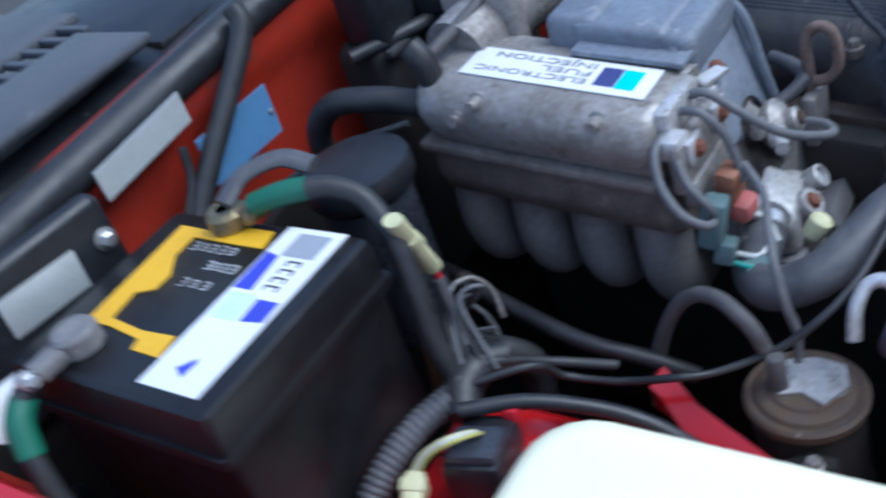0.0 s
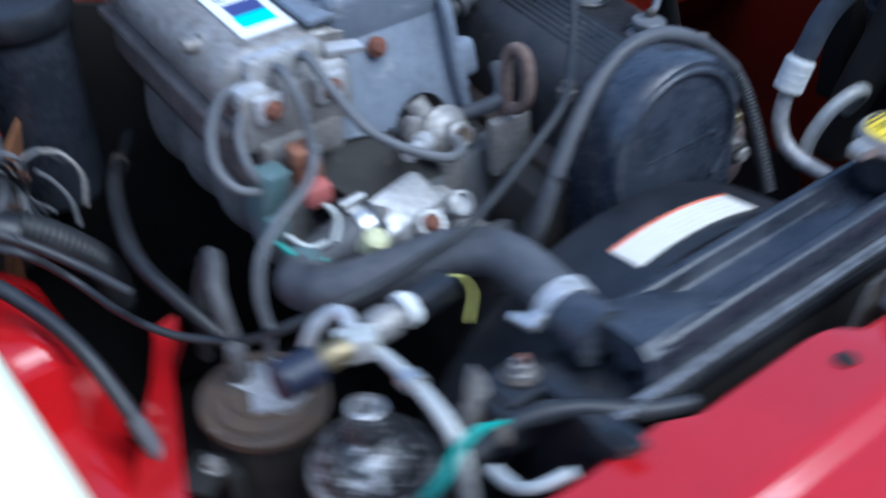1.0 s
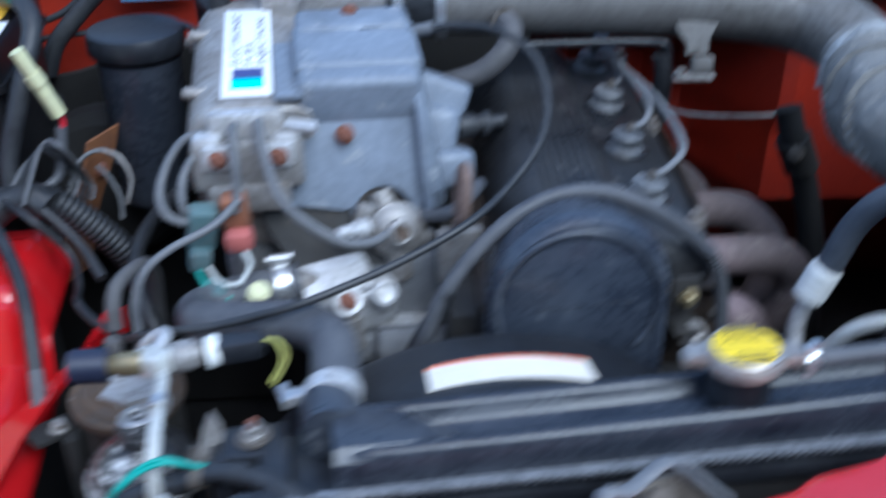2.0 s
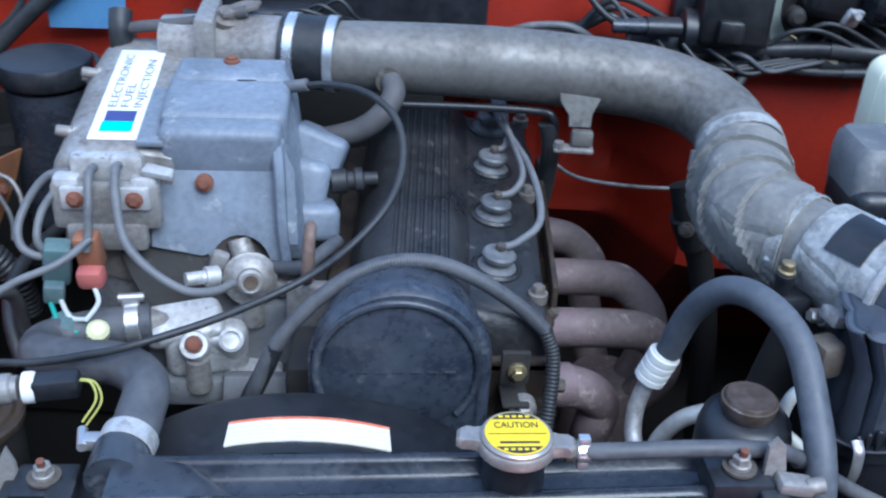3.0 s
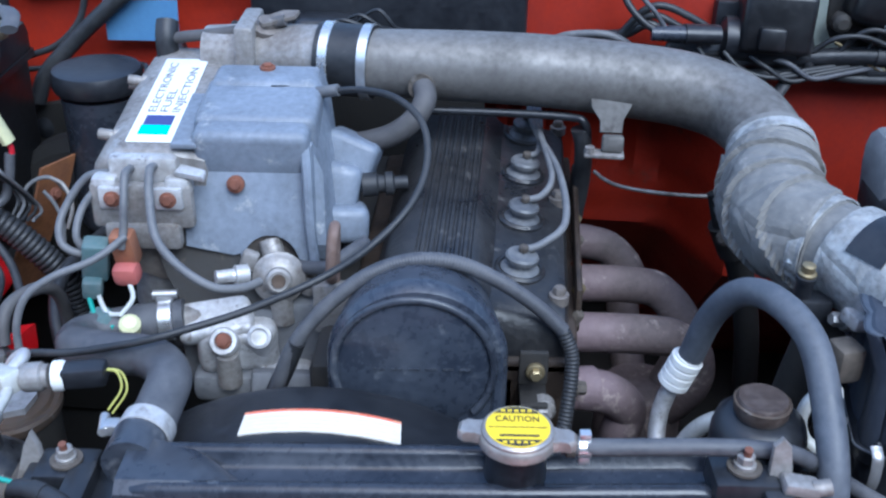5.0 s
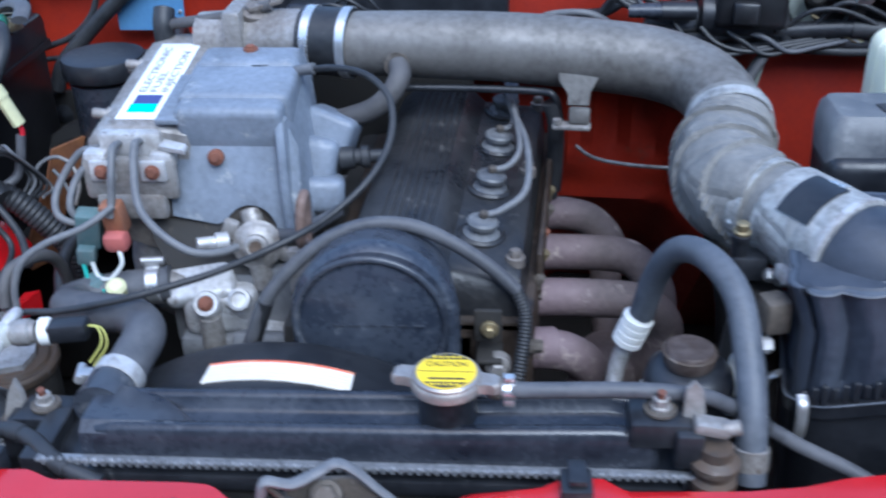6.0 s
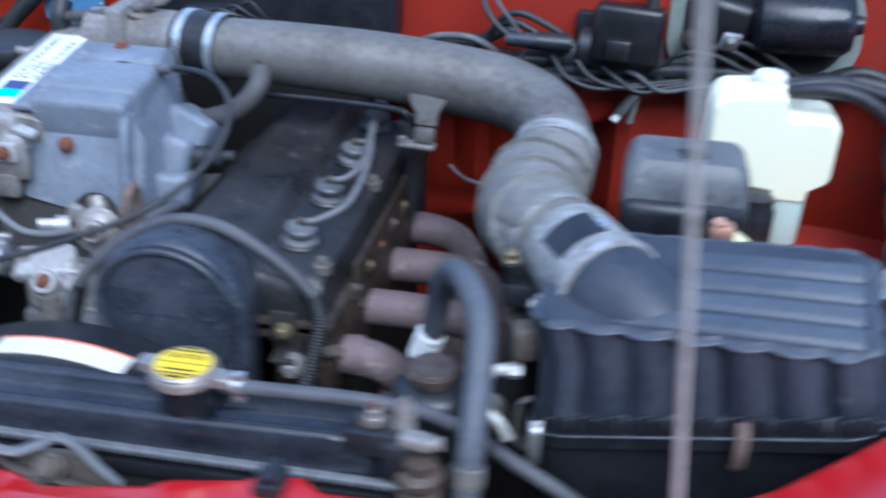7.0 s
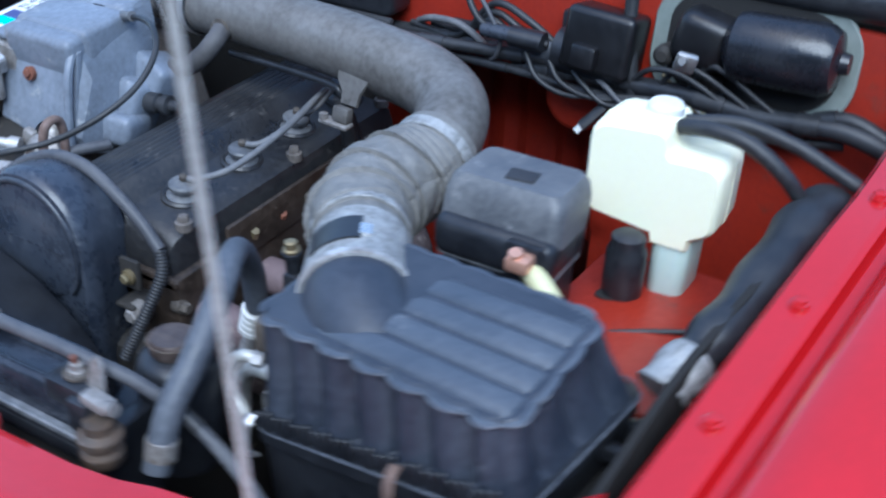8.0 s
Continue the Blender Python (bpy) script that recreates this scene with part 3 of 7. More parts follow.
# cowl with its rubber seal and slotted grille
seal_pts = [(x, fire_y(x) + 0.012, z) for x, z in ((-0.85, 1.045), (-0.63, 1.068), (-0.45, 1.088), (-0.28, 1.105), (0.0, 1.125), (0.3, 1.14), (0.72, 1.15))]
single("cowl_seal", hose(seal_pts, 0.021, 14, 8), "seal", "black rubber bonnet seal along the cowl lip", "rubber seal")
single("cowl_lip", sheet(30, 3, lambda u, v: (-0.85 + 0.60 * u, fire_y(-0.85 + 0.60 * u) + 0.030 + 0.020 * v, 1.048 + 0.060 * u + 0.006 * v), 0.003, (0, 0, -1)), "red_bay", "red painted lip behind the rubber seal", "cowl lip", kind="structure")
cowl = thing("cowl", (-0.2, 0.86, 1.0), "grey plastic windscreen cowl with a row of slots", "cowl", kind="structure")
part("sill", sheet(20, 3, lambda u, v: (-0.85 + 0.62 * u, fire_y(-0.85 + 0.62 * u) + 0.045 + 0.06 * v, 1.050 + 0.045 * u + 0.012 * v), 0.01, (0, 0, -1)), "black_plastic", cowl)
part("tray", sheet(30, 4, lambda u, v: (-0.85 + 1.6 * u, fire_y(-0.85 + 1.6 * u) + 0.03 + 0.10 * v, 1.075 + 0.07 * u - 0.03 * v), 0.01, (0, 0, -1)), "black_plastic", cowl)
part("grille", join([bx(-0.85, -0.40, 0.782, 0.898, 1.108, 1.118, 0.004), bx(-0.85, -0.36, 0.944, 1.15, 1.108, 1.12, 0.004)]), "cowl", cowl, "grey plastic grille")
for i in range(20):
    part("slat", bx(-0.85 + 0.024 * i, -0.85 + 0.024 * i + 0.0095, 0.896, 0.946, 1.109, 1.117, 0.002), "cowl", cowl)
part("wiper_tray", bx(-0.39, 0.7, 0.79, 1.15, 1.085, 1.10, 0.004), "black_plastic", cowl)
part("gutter", bx(-0.85, 0.7, 0.77, 1.15, 1.03, 1.05, 0.003), "black_plastic", cowl)

# plain unseen wall, added behind the camera to cut low light from the front
single("front_light_blocker", bx(-9, 9, -4.2, -3.95, 0.0, 3.2, 0.01), "yard", "plain grey wall added unseen behind the camera to cut front light", "wall", kind="structure")
prop_rod = thing("prop_rod", (0.374, -0.085, 0.92), "grey steel bonnet prop rod standing in a clip", "prop rod")
part("rod", hose([(0.3885, -0.066, 0.895), (0.379, -0.0652, 1.0), (0.351, -0.063, 1.30), (0.312, -0.060, 1.735)], 0.0034, 10, 8), "prop", prop_rod)
part("clip", box(0.026, 0.022, 0.012, 0.003).at(pose(0.388, -0.066, 0.914)) + lathe([(0.009, 0), (0.008, 0.012)], (0.388, -0.066, 0.918), (0, 0, 1), 14), "cream", prop_rod, "pale plastic swivel clip")


# ---- engine ----
def lean(p):
    """The engine's length runs a little askew and rises towards the firewall."""
    d = p.y - 0.25
    return Vector((p.x + 0.07 * d, p.y, p.z + 0.09 * d))


engine = thing("engine", (-0.03, 0.36, 0.44), "grimy in-line petrol engine with a black valve cover", "engine")
part("block", (bx(-0.20, 0.06, 0.16, 0.60, 0.44, 0.80, 0.012) + bx(-0.16, 0.03, 0.19, 0.58, 0.70, 0.87, 0.01)).warp(lean), "block", engine)
part("cylinder_head", bx(-0.135, 0.078, 0.19, 0.56, 0.78, 0.88, 0.006).warp(lean), "oily", engine)


def cover_section(y, grow=0.0):
    pts = [(-0.115, 0.875), (-0.112, 0.90), (-0.098, 0.932), (-0.085, 0.943), (-0.074, 0.9455)]
    for i in range(7):
        x = -0.073 + 0.0078 * i
        pts += [(x, 0.9458), (x + 0.0018, 0.9438), (x + 0.0034, 0.9438), (x + 0.0050, 0.9458)]
    pts += [(-0.018, 0.9445), (-0.010, 0.936), (-0.002, 0.928), (0.012, 0.925), (0.054, 0.922), (0.064, 0.916), (0.068, 0.90), (0.069, 0.875)]
    return [Vector((x * (1 - grow * 0.03) , y, 0.875 + (z - 0.875) * (1 - grow))) for x, z in pts]


rings = [cover_section(y, g) for y, g in ((0.196, 0.5), (0.200, 0.22), (0.208, 0.06), (0.22, 0.0), (0.35, 0.0), (0.50, 0.0), (0.545, 0.03), (0.556, 0.2), (0.56, 0.5))]
valve_cover = part("valve_cover", loft(rings).warp(lean), "valve_cover", engine, "grimy black valve cover with fine ribs", smooth=30)
part("gasket_flange", bx(-0.123, 0.077, 0.19, 0.565, 0.866, 0.878, 0.003).warp(lean), "oily", valve_cover)
for y in (0.262, 0.348, 0.436, 0.522):
    c = lean(Vector((0.022, y, 0.922)))
    up = Vector((0.12, -0.05, 1))
    part("plug_well", lathe([(0.024, -0.004), (0.0235, 0.004), (0.021, 0.006), (0.019, 0.0055), (0.0175, 0.002), (0.016, -0.004)], c, up, 26), "valve_cover", valve_cover)
    cap = part("plug_cap", lathe([(0.0165, -0.006), (0.0185, 0.001), (0.0180, 0.005), (0.0150, 0.007), (0.0110, 0.0085), (0.0110, 0.012), (0.0150, 0.0135), (0.0155, 0.0175), (0.0138, 0.0195), (0.0070, 0.020), (0.0050, 0.0215)], c, up, 24), "relay", engine, "grey rubber spark plug boot")
    part("terminal", lathe([(0.0045, 0.023), (0.0045, 0.027), (0.003, 0.0285)], c, up, 12), "cast_dirty", cap)
for x, y in ((0.058, 0.225), (0.058, 0.39), (-0.10, 0.23), (0.06, 0.545)):
    part("cover_bolt", bolt(lean(Vector((x, y, 0.923 if x > 0 else 0.93))), (0, 0, 1), 0.006, 0.007), "cast_brown", engine)

# timing cover: a domed black shell, straight below, with a raised ring on its face
tc, tz = -0.066, 0.908
outline = arc(tc, tz - 0.005, 0.075, 0, 180, 25) + [(tc - 0.075, 0.72), (tc - 0.05, 0.62), (tc + 0.05, 0.62), (tc + 0.075, 0.72)]


def cover_ring(y, s, dz=0.0):
    return [Vector((tc + (x - tc) * s, y, tz + (z - tz) * s + dz)) for x, z in outline]


timing = part("timing_cover", loft([cover_ring(0.200, 0.88), cover_ring(0.178, 0.93), cover_ring(0.156, 0.985), cover_ring(0.150, 1.0), cover_ring(0.143, 0.975), cover_ring(0.139, 0.93), cover_ring(0.1385, 0.86), cover_ring(0.141, 0.82)]), "timing", engine, "dusty black timing belt cover")
part("ring", sweep([Vector((tc - 0.003 + 0.066 * math.cos(radians(a)), 0.139, tz - 0.008 + 0.066 * math.sin(radians(a)))) for a in range(-40, 221, 6)], 0.0036, 10), "dusty_plastic", timing)
part("face", lathe([(0.064, 0), (0.063, 0.004), (0.058, 0.006), (0.001, 0.007)], (tc - 0.003, 0.144, tz - 0.008), (0, -1, 0), 40), "timing", timing)
part("lower_flange", bx(-0.155, 0.018, 0.148, 0.205, 0.60, 0.74, 0.006), "timing", timing)
part("moulded_mark", join([bx(tc - 0.035 + 0.014 * i, tc - 0.026 + 0.014 * i, 0.1362, 0.1380, tz - 0.008, tz - 0.0065, 0) for i in range(6)]), "dusty_plastic", timing, "row of small moulded characters, illegible")
# bracket with bolts at the cover's shoulder
part("shoulder_bracket", (bx(0.020, 0.045, 0.168, 0.174, 0.865, 0.898, 0.002) + bx(0.022, 0.046, 0.155, 0.19, 0.848, 0.853, 0.002)), "block", engine, "grimy dark bracket")
part("shoulder_bolt", bolt((0.034, 0.166, 0.880), (0, -1, 0), 0.0055, 0.006), "brass", engine)
part("shoulder_bolt", bolt((0.042, 0.163, 0.842), (0, -1, 0), 0.008, 0.008), "cast", engine)

# ---- exhaust manifold: four runners off the head that turn down ----
exhaust = thing("exhaust_manifold", (0.15, 0.38, 0.66), "rusty purple-brown cast exhaust manifold with four runners", "exhaust manifold")
for i, y in enumerate((0.228, 0.318, 0.412, 0.505)):
    z = 0.818 + 0.002 * i
    reach = (0.122, 0.205, 0.205, 0.160)[i]
    back = (0.02, 0.01, -0.035, -0.02)[i]
    part("runner", hose([(0.066, y, z), (0.095, y - 0.001, z + 0.003), (reach - 0.04, y - 0.002, z + 0.002), (reach - 0.012, y + 0.2 * back, z - 0.007), (reach + 0.010, y + 0.7 * back, z - 0.034), (reach + 0.006, y + back, z - 0.075), (0.17, 0.36, z - 0.15)], lambda t: 0.0205 - 0.0015 * t, 18), "exhaust", exhaust)
    part("port_flange", bx(0.060, 0.072, y - 0.034, y + 0.034, z - 0.03, z + 0.028, 0.004), "cast_dirty", exhaust)
    part("nut", bolt((0.073, y - 0.034, z + 0.026), (1, 0, 0), 0.0065, 0.008, 1.2), "cast_dirty", exhaust)
part("collector", lathe([(0.05, 0), (0.045, 0.09), (0.04, 0.11)], (0.17, 0.36, 0.62), (0, 0, 1), 20), "exhaust", exhaust)
part("heat_plate", bx(0.076, 0.082, 0.26, 0.50, 0.858, 0.905, 0.003).warp(lean), "oily", exhaust)

# ---- intake plenum, its plate, shield and runners ----
intake = thing("intake_manifold", (-0.29, 0.42, 0.72), "cast aluminium intake plenum with four runners", "intake manifold")


def rise(p):
    """The plenum rises towards the firewall with the engine."""
    return Vector((p.x, p.y, p.z + 0.13 * (p.y - 0.32)))


prof = [(-0.262, 0.962), (-0.262, 1.014), (-0.29, 1.0185), (-0.340, 1.0185), (-0.350, 1.0165), (-0.361, 1.010), (-0.369, 1.000), (-0.372, 0.988), (-0.369, 0.975), (-0.362, 0.962)]
rings = []
for y, s in ((0.304, 0.86), (0.307, 0.95), (0.314, 1.0), (0.40, 1.0), (0.49, 1.0), (0.512, 0.98), (0.522, 0.93), (0.527, 0.8)):
    rings.append([Vector((-0.29 + (x + 0.29) * s, y, 0.985 + (z - 0.985) * s)) for x, z in prof])
plenum = part("plenum", loft(rings).warp(rise), "cast", intake, "dusty cast aluminium plenum")
part("lower_flange", bx(-0.373, -0.25, 0.306, 0.53, 0.951, 0.961, 0.004).warp(rise), "cast_brown", intake)
lower = [(-0.17, 0.865), (-0.20, 0.95), (-0.366, 0.95), (-0.367, 0.925), (-0.360, 0.905), (-0.344, 0.892), (-0.315, 0.882)]
part("lower_plenum", loft([[Vector((-0.28 + (x + 0.28) * s, y, 0.91 + (z - 0.91) * s)) for x, z in lower] for y, s in ((0.303, 0.9), (0.31, 1.0), (0.52, 1.0), (0.528, 0.9))]).warp(rise), "cast_brown", intake, "grimy brown lower casting")
for i in range(4):
    y = 0.338 + 0.061 * i
    part("runner", hose([(-0.300, y, 0.925), (-0.318, y - 0.002, 0.885), (-0.325, y - 0.004, 0.842), (-0.308, y - 0.004, 0.812), (-0.255, y, 0.80), (-0.13, y, 0.815)], lambda t: 0.0262 - 0.004 * t, 18, squash=1.12).warp(rise), "runner", intake, "grey cast intake runner")
    if i < 3:
        part("web", bx(-0.318, -0.28, y + 0.024, y + 0.034, 0.84, 0.90, 0.003).warp(rise), "cast_dirty", intake)
for x, y in ((-0.380, 0.345), (-0.380, 0.455)):
    part("side_bolt", lathe([(0.008, 0), (0.008, 0.007), (0.0055, 0.008), (0.0055, 0.020), (0.0045, 0.022)], rise(Vector((x + 0.027, y + 0.006, 1.006))), (-1, -0.1, 0.18), 14), "cast", intake)
for y in (0.33, 0.39, 0.45, 0.51):
    part("flange_bolt", bolt(rise(Vector((-0.362, y, 0.949))), (0, 0, -1), 0.005, 0.006), "cast_brown", intake)

# the printed plate on the plenum
plate = part("plate", bx(-0.340, -0.296, 0.318, 0.487, 1.0188, 1.0205, 0.0008).warp(rise), "label_white", intake, "white printed plate, cyan and navy stripes")
for y0, y1, m in ((0.330, 0.347, "label_cyan"), (0.3478, 0.366, "label_navy")):
    part("stripe", bx(-0.332 if m == "label_cyan" else -0.331, -0.304, y0, y1, 1.0205, 1.0209, 0).warp(rise), m, plate)
for k, (word, w) in enumerate((("ELECTRONIC", 0.104), ("FUEL", 0.046), ("INJECTION", 0.094))):
    x = -0.328 + 0.0115 * k
    p = rise(Vector((x, 0.372 + w / 2, 1.0208)))
    lettering("print", word, 0.0112, frame_of(p, (0, 1, 0.13), (-1, 0, 0)), "label_ink", plate, 0.0002, w)

# throttle end of the plenum with its fittings
part("throttle_body", hose([(-0.30, 0.515, 1.035), (-0.24, 0.508, 1.040), (-0.175, 0.490, 1.045)], 0.034, 20) + bx(-0.265, -0.245, 0.468, 0.545, 1.0, 1.082, 0.004), "cast", intake)
part("throttle_cam", lathe([(0.016, 0), (0.016, 0.006), (0.010, 0.008), (0.010, 0.013)], (-0.235, 0.50, 1.070), (0.2, -0.3, 1), 20), "cast_brown", intake)
part("throttle_lever", extrude([(-0.020, -0.006), (0.016, -0.008), (0.024, 0.002), (0.010, 0.012), (-0.014, 0.010)], 0.004, pose(-0.222, 0.498, 1.082, 8, -10, 25)), "cast_brown", intake, "grimy throttle lever")
part("idle_hose", hose([(-0.345, 0.518, 1.052), (-0.325, 0.512, 1.058), (-0.28, 0.503, 1.066), (-0.24, 0.498, 1.076), (-0.215, 0.495, 1.083)], 0.0062, 12), "breather", intake)
part("rear_elbow", hose([(-0.345, 0.512, 1.030), (-0.346, 0.516, 1.055), (-0.346, 0.526, 1.070)], 0.012, 14), "rubber", intake)
part("heater_hose", hose([(-0.335, 0.520, 1.000), (-0.345, 0.545, 1.012), (-0.358, 0.580, 1.022), (-0.368, 0.62, 1.020), (-0.370, 0.65, 0.99), (-0.368, 0.66, 0.93)], 0.0125, 14), "rubber", intake, "black rubber heater hose")
part("fitting", lathe([(0.008, 0), (0.008, 0.008), (0.005, 0.009), (0.005, 0.014)], (-0.366, 0.478, 1.012), (-1, 0.0, 0.3), 16), "cast", intake)

# front end of the plenum: a bare bracket that holds hoses and two sensors
bracket = part("end_bracket", join([
    bx(-0.352, -0.288, 0.294, 0.312, 0.985, 1.014, 0.006), bx(-0.366, -0.342, 0.283, 0.305, 0.978, 0.998, 0.005),
    bx(-0.300, -0.276, 0.283, 0.305, 0.978, 0.998, 0.005),
    extrude([(-0.014, -0.004), (0.016, -0.007), (0.014, 0.004), (-0.012, 0.009)], 0.005, pose(-0.276, 0.290, 1.000, 15, 0, -12))]), "cast_clean", intake, "bright bare aluminium end bracket")
part("sensor_plate", bx(-0.368, -0.274, 0.282, 0.294, 0.948, 0.993, 0.006) + bx(-0.357, -0.287, 0.278, 0.292, 0.928, 0.955, 0.005), "cast", intake)
for x in (-0.348, -0.298):
    part("sensor_face", box(0.026, 0.006, 0.022, 0.003).at(pose(x + 0.003, 0.280, 0.981)), "cast_clean", intake)
    part("rusty_bolt", bolt((x + 0.003, 0.277, 0.981), (0, -1, 0.15), 0.0052, 0.004), "rust", intake)

# blue-grey throttle shield
shield = thing("throttle_shield", (-0.22, 0.34, 0.90), "blue-grey dusty shield cover with an arched cut-out", "heat shield")
part("top_cover", box(0.106, 0.050, 0.050, 0.009, 3).at(pose(-0.2215, 0.411, 1.031, 4, 0, 0)), "shield", shield)
part("step", box(0.112, 0.085, 0.060, 0.008, 3).at(pose(-0.2215, 0.368, 1.018, 7, 0, 0)), "shield", shield)
part("nose", box(0.106, 0.034, 0.060, 0.009, 3).at(pose(-0.2230, 0.322, 1.0085, 10, 0, 0)), "shield", shield)
part("side_flange", box(0.024, 0.10, 0.006, 0.002).at(pose(-0.283, 0.352, 1.028, 7, 0, 0)), "shield", shield)
part("mounting_seam", box(0.018, 0.003, 0.002, 0.0008).at(pose(-0.206, 0.3875, 1.0505, 0, 0, 4)), "black_plastic", shield)
poly = [(-0.288, 0.926), (-0.243, 0.918), (-0.237, 0.920)] + [(-0.208 + 0.028 * math.cos(radians(a)), 0.908 + 0.030 * math.sin(radians(a))) for a in range(170, 5, -15)] + [(-0.178, 0.905), (-0.170, 0.910), (-0.164, 0.93), (-0.168, 1.022), (-0.18, 1.03), (-0.276, 1.03), (-0.287, 1.02)]
face_pose = Matrix(((1, 0, 0, 0), (0, 0, -1, 0.305), (0, 1, 0, 0), (0, 0, 0, 1)))
part("front_face", extrude(list(reversed([(x, z) for x, z in poly])), 0.006, face_pose).warp(lambda p: Vector((p.x, p.y + 0.22 * (p.z - 0.96), p.z))), "shield", shield)
part("rib", hose([(-0.176, 0.318, 1.03), (-0.172, 0.300, 1.0), (-0.170, 0.290, 0.95), (-0.166, 0.284, 0.915)], 0.005, 8), "shield", shield)
part("side_wall", loft([[Vector((x, y, z)) for x, y, z in r] for r in (
    [(-0.171, 0.431, 1.060), (-0.171, 0.363, 1.0405), (-0.173, 0.319, 1.024), (-0.168, 0.292, 0.93), (-0.166, 0.294, 0.915), (-0.166, 0.42, 0.93)],
    [(-0.163, 0.428, 1.030), (-0.162, 0.365, 1.012), (-0.160, 0.322, 0.99), (-0.156, 0.292, 0.930), (-0.154, 0.30, 0.91), (-0.154, 0.42, 0.93)],
    [(-0.158, 0.420, 0.995), (-0.156, 0.372, 0.98), (-0.154, 0.335, 0.96), (-0.150, 0.31, 0.925), (-0.148, 0.32, 0.905), (-0.15, 0.41, 0.93)])]), "shield", shield)
part("side_pad", box(0.056, 0.05, 0.052, 0.008, 3).at(pose(-0.144, 0.405, 0.968, -18, 18, -12)), "shield", shield)
part("side_pad", box(0.05, 0.050, 0.036, 0.009, 3).at(pose(-0.146, 0.345, 0.928, -15, 4, 8)), "shield", shield)
part("side_web", box(0.044, 0.052, 0.062, 0.010, 3).at(pose(-0.153, 0.374, 0.946, -18, 10, -4)), "shield", shield)
part("shield_bolt", bolt((-0.238, 0.300, 0.987), (0, -1, 0.25), 0.0054, 0.004), "rust", shield)
part("shield_bolt", bolt((-0.223, 0.420, 1.0580), (0, 0, 1), 0.0052, 0.003), "rust", shield)
part("motor_tip", lathe([(0.012, 0), (0.012, 0.014), (0.009, 0.016), (0.009, 0.022), (0.012, 0.023), (0.012, 0.030), (0.007, 0.032), (0.007, 0.045)], (-0.128, 0.372, 0.955), (1, 0.1, 0.05), 16), "rubber", shield)

# fuel pressure regulator and thermostat housing
regulator = thing("fuel_regulator", (-0.195, 0.27, 0.86), "bare aluminium fuel pressure regulator", "regulator")
part("body", lathe([(0.012, -0.012), (0.019, -0.006), (0.0235, 0.0), (0.0245, 0.003), (0.0245, 0.007), (0.0215, 0.009), (0.0195, 0.012), (0.0120, 0.015), (0.0115, 0.023), (0.009, 0.025), (0.004, 0.0235)], (-0.199, 0.275, 0.905), (0.15, -1, 0.35), 26) + box(0.016, 0.012, 0.020, 0.004).at(pose(-0.226, 0.278, 0.920, 0, 20, 0)) + box(0.014, 0.012, 0.016, 0.004).at(pose(-0.172, 0.277, 0.893, 0, 20, 0)), "cast", regulator)
part("stem", hose([(-0.21, 0.30, 0.93), (-0.205, 0.29, 0.915), (-0.2, 0.27, 0.90), (-0.195, 0.27, 0.86)], 0.011, 12), "cast", regulator)
part("nozzle", lathe([(0.009, 0), (0.009, 0.012), (0.006, 0.013), (0.006, 0.03)], (-0.225, 0.262, 0.915), (-0.8, -0.4, 0.1), 12), "cast_clean", regulator)
part("adjuster", lathe([(0.0065, 0), (0.006, 0.003), (0.001, 0.002)], (-0.1955, 0.2515, 0.9135), (0.15, -1, 0.35), 14), "rust_disc", regulator)

thermostat = thing("thermostat_housing", (-0.24, 0.26, 0.79), "bare cast aluminium thermostat housing", "housing", move=(0.004, -0.004, 0.006))
part("body", join([box(0.075, 0.06, 0.05, 0.012, 3).at(pose(-0.245, 0.275, 0.835, 0, 0, 10)), box(0.070, 0.052, 0.020, 0.008, 3).at(pose(-0.262, 0.268, 0.862, 28, -6, 8)), box(0.052, 0.030, 0.030, 0.009, 3).at(pose(-0.232, 0.262, 0.845, 20, 12, -10)),
                   box(0.05, 0.04, 0.03, 0.006).at(pose(-0.20, 0.262, 0.80, 0, 8, 0))]), "cast_clean", thermostat)
part("boss", lathe([(0.013, -0.035), (0.0135, 0.0), (0.0135, 0.010), (0.012, 0.012), (0.0085, 0.012), (0.0085, 0.008)], (-0.250, 0.243, 0.848), (0, -0.9, 0.75), 20), "cast_clean", thermostat)
part("pillar", lathe([(0.012, 0), (0.0105, 0.034)], (-0.248, 0.240, 0.806), (0, -0.1, 1), 16), "cast", thermostat)
part("outlet", hose([(-0.265, 0.268, 0.852), (-0.30, 0.262, 0.858), (-0.335, 0.255, 0.862)], 0.016, 18), "cast", thermostat)
part("rusty_bolt", bolt((-0.250, 0.2345, 0.8555), (0, -0.9, 0.75), 0.0062, 0.004, 1.2), "rust", thermostat)
part("plug", lathe([(0.011, 0), (0.011, 0.012), (0.008, 0.013), (0.008, 0.008)], (-0.218, 0.246, 0.853), (0.1, -1, 0.7), 18), "cast_clean", thermostat)
part("casting", (bx(-0.30, -0.13, 0.27, 0.30, 0.78, 0.875, 0.01) + box(0.062, 0.02, 0.026, 0.004).at(pose(-0.196, 0.236, 0.808, -20, 4, 4)) + bx(-0.285, -0.215, 0.238, 0.27, 0.782, 0.812, 0.008)), "web", thermostat)
part("slope", loft([[Vector(p) for p in r] for r in ([(-0.320, 0.300, 0.915), (-0.205, 0.300, 0.915), (-0.205, 0.315, 0.905), (-0.320, 0.315, 0.905)], [(-0.310, 0.286, 0.895), (-0.205, 0.286, 0.893), (-0.205, 0.31, 0.885), (-0.310, 0.31, 0.885)], [(-0.292, 0.268, 0.872), (-0.205, 0.270, 0.868), (-0.205, 0.30, 0.862), (-0.292, 0.30, 0.862)])]), "block", thermostat, "dark sloping web of the casting behind the shield cut-out")

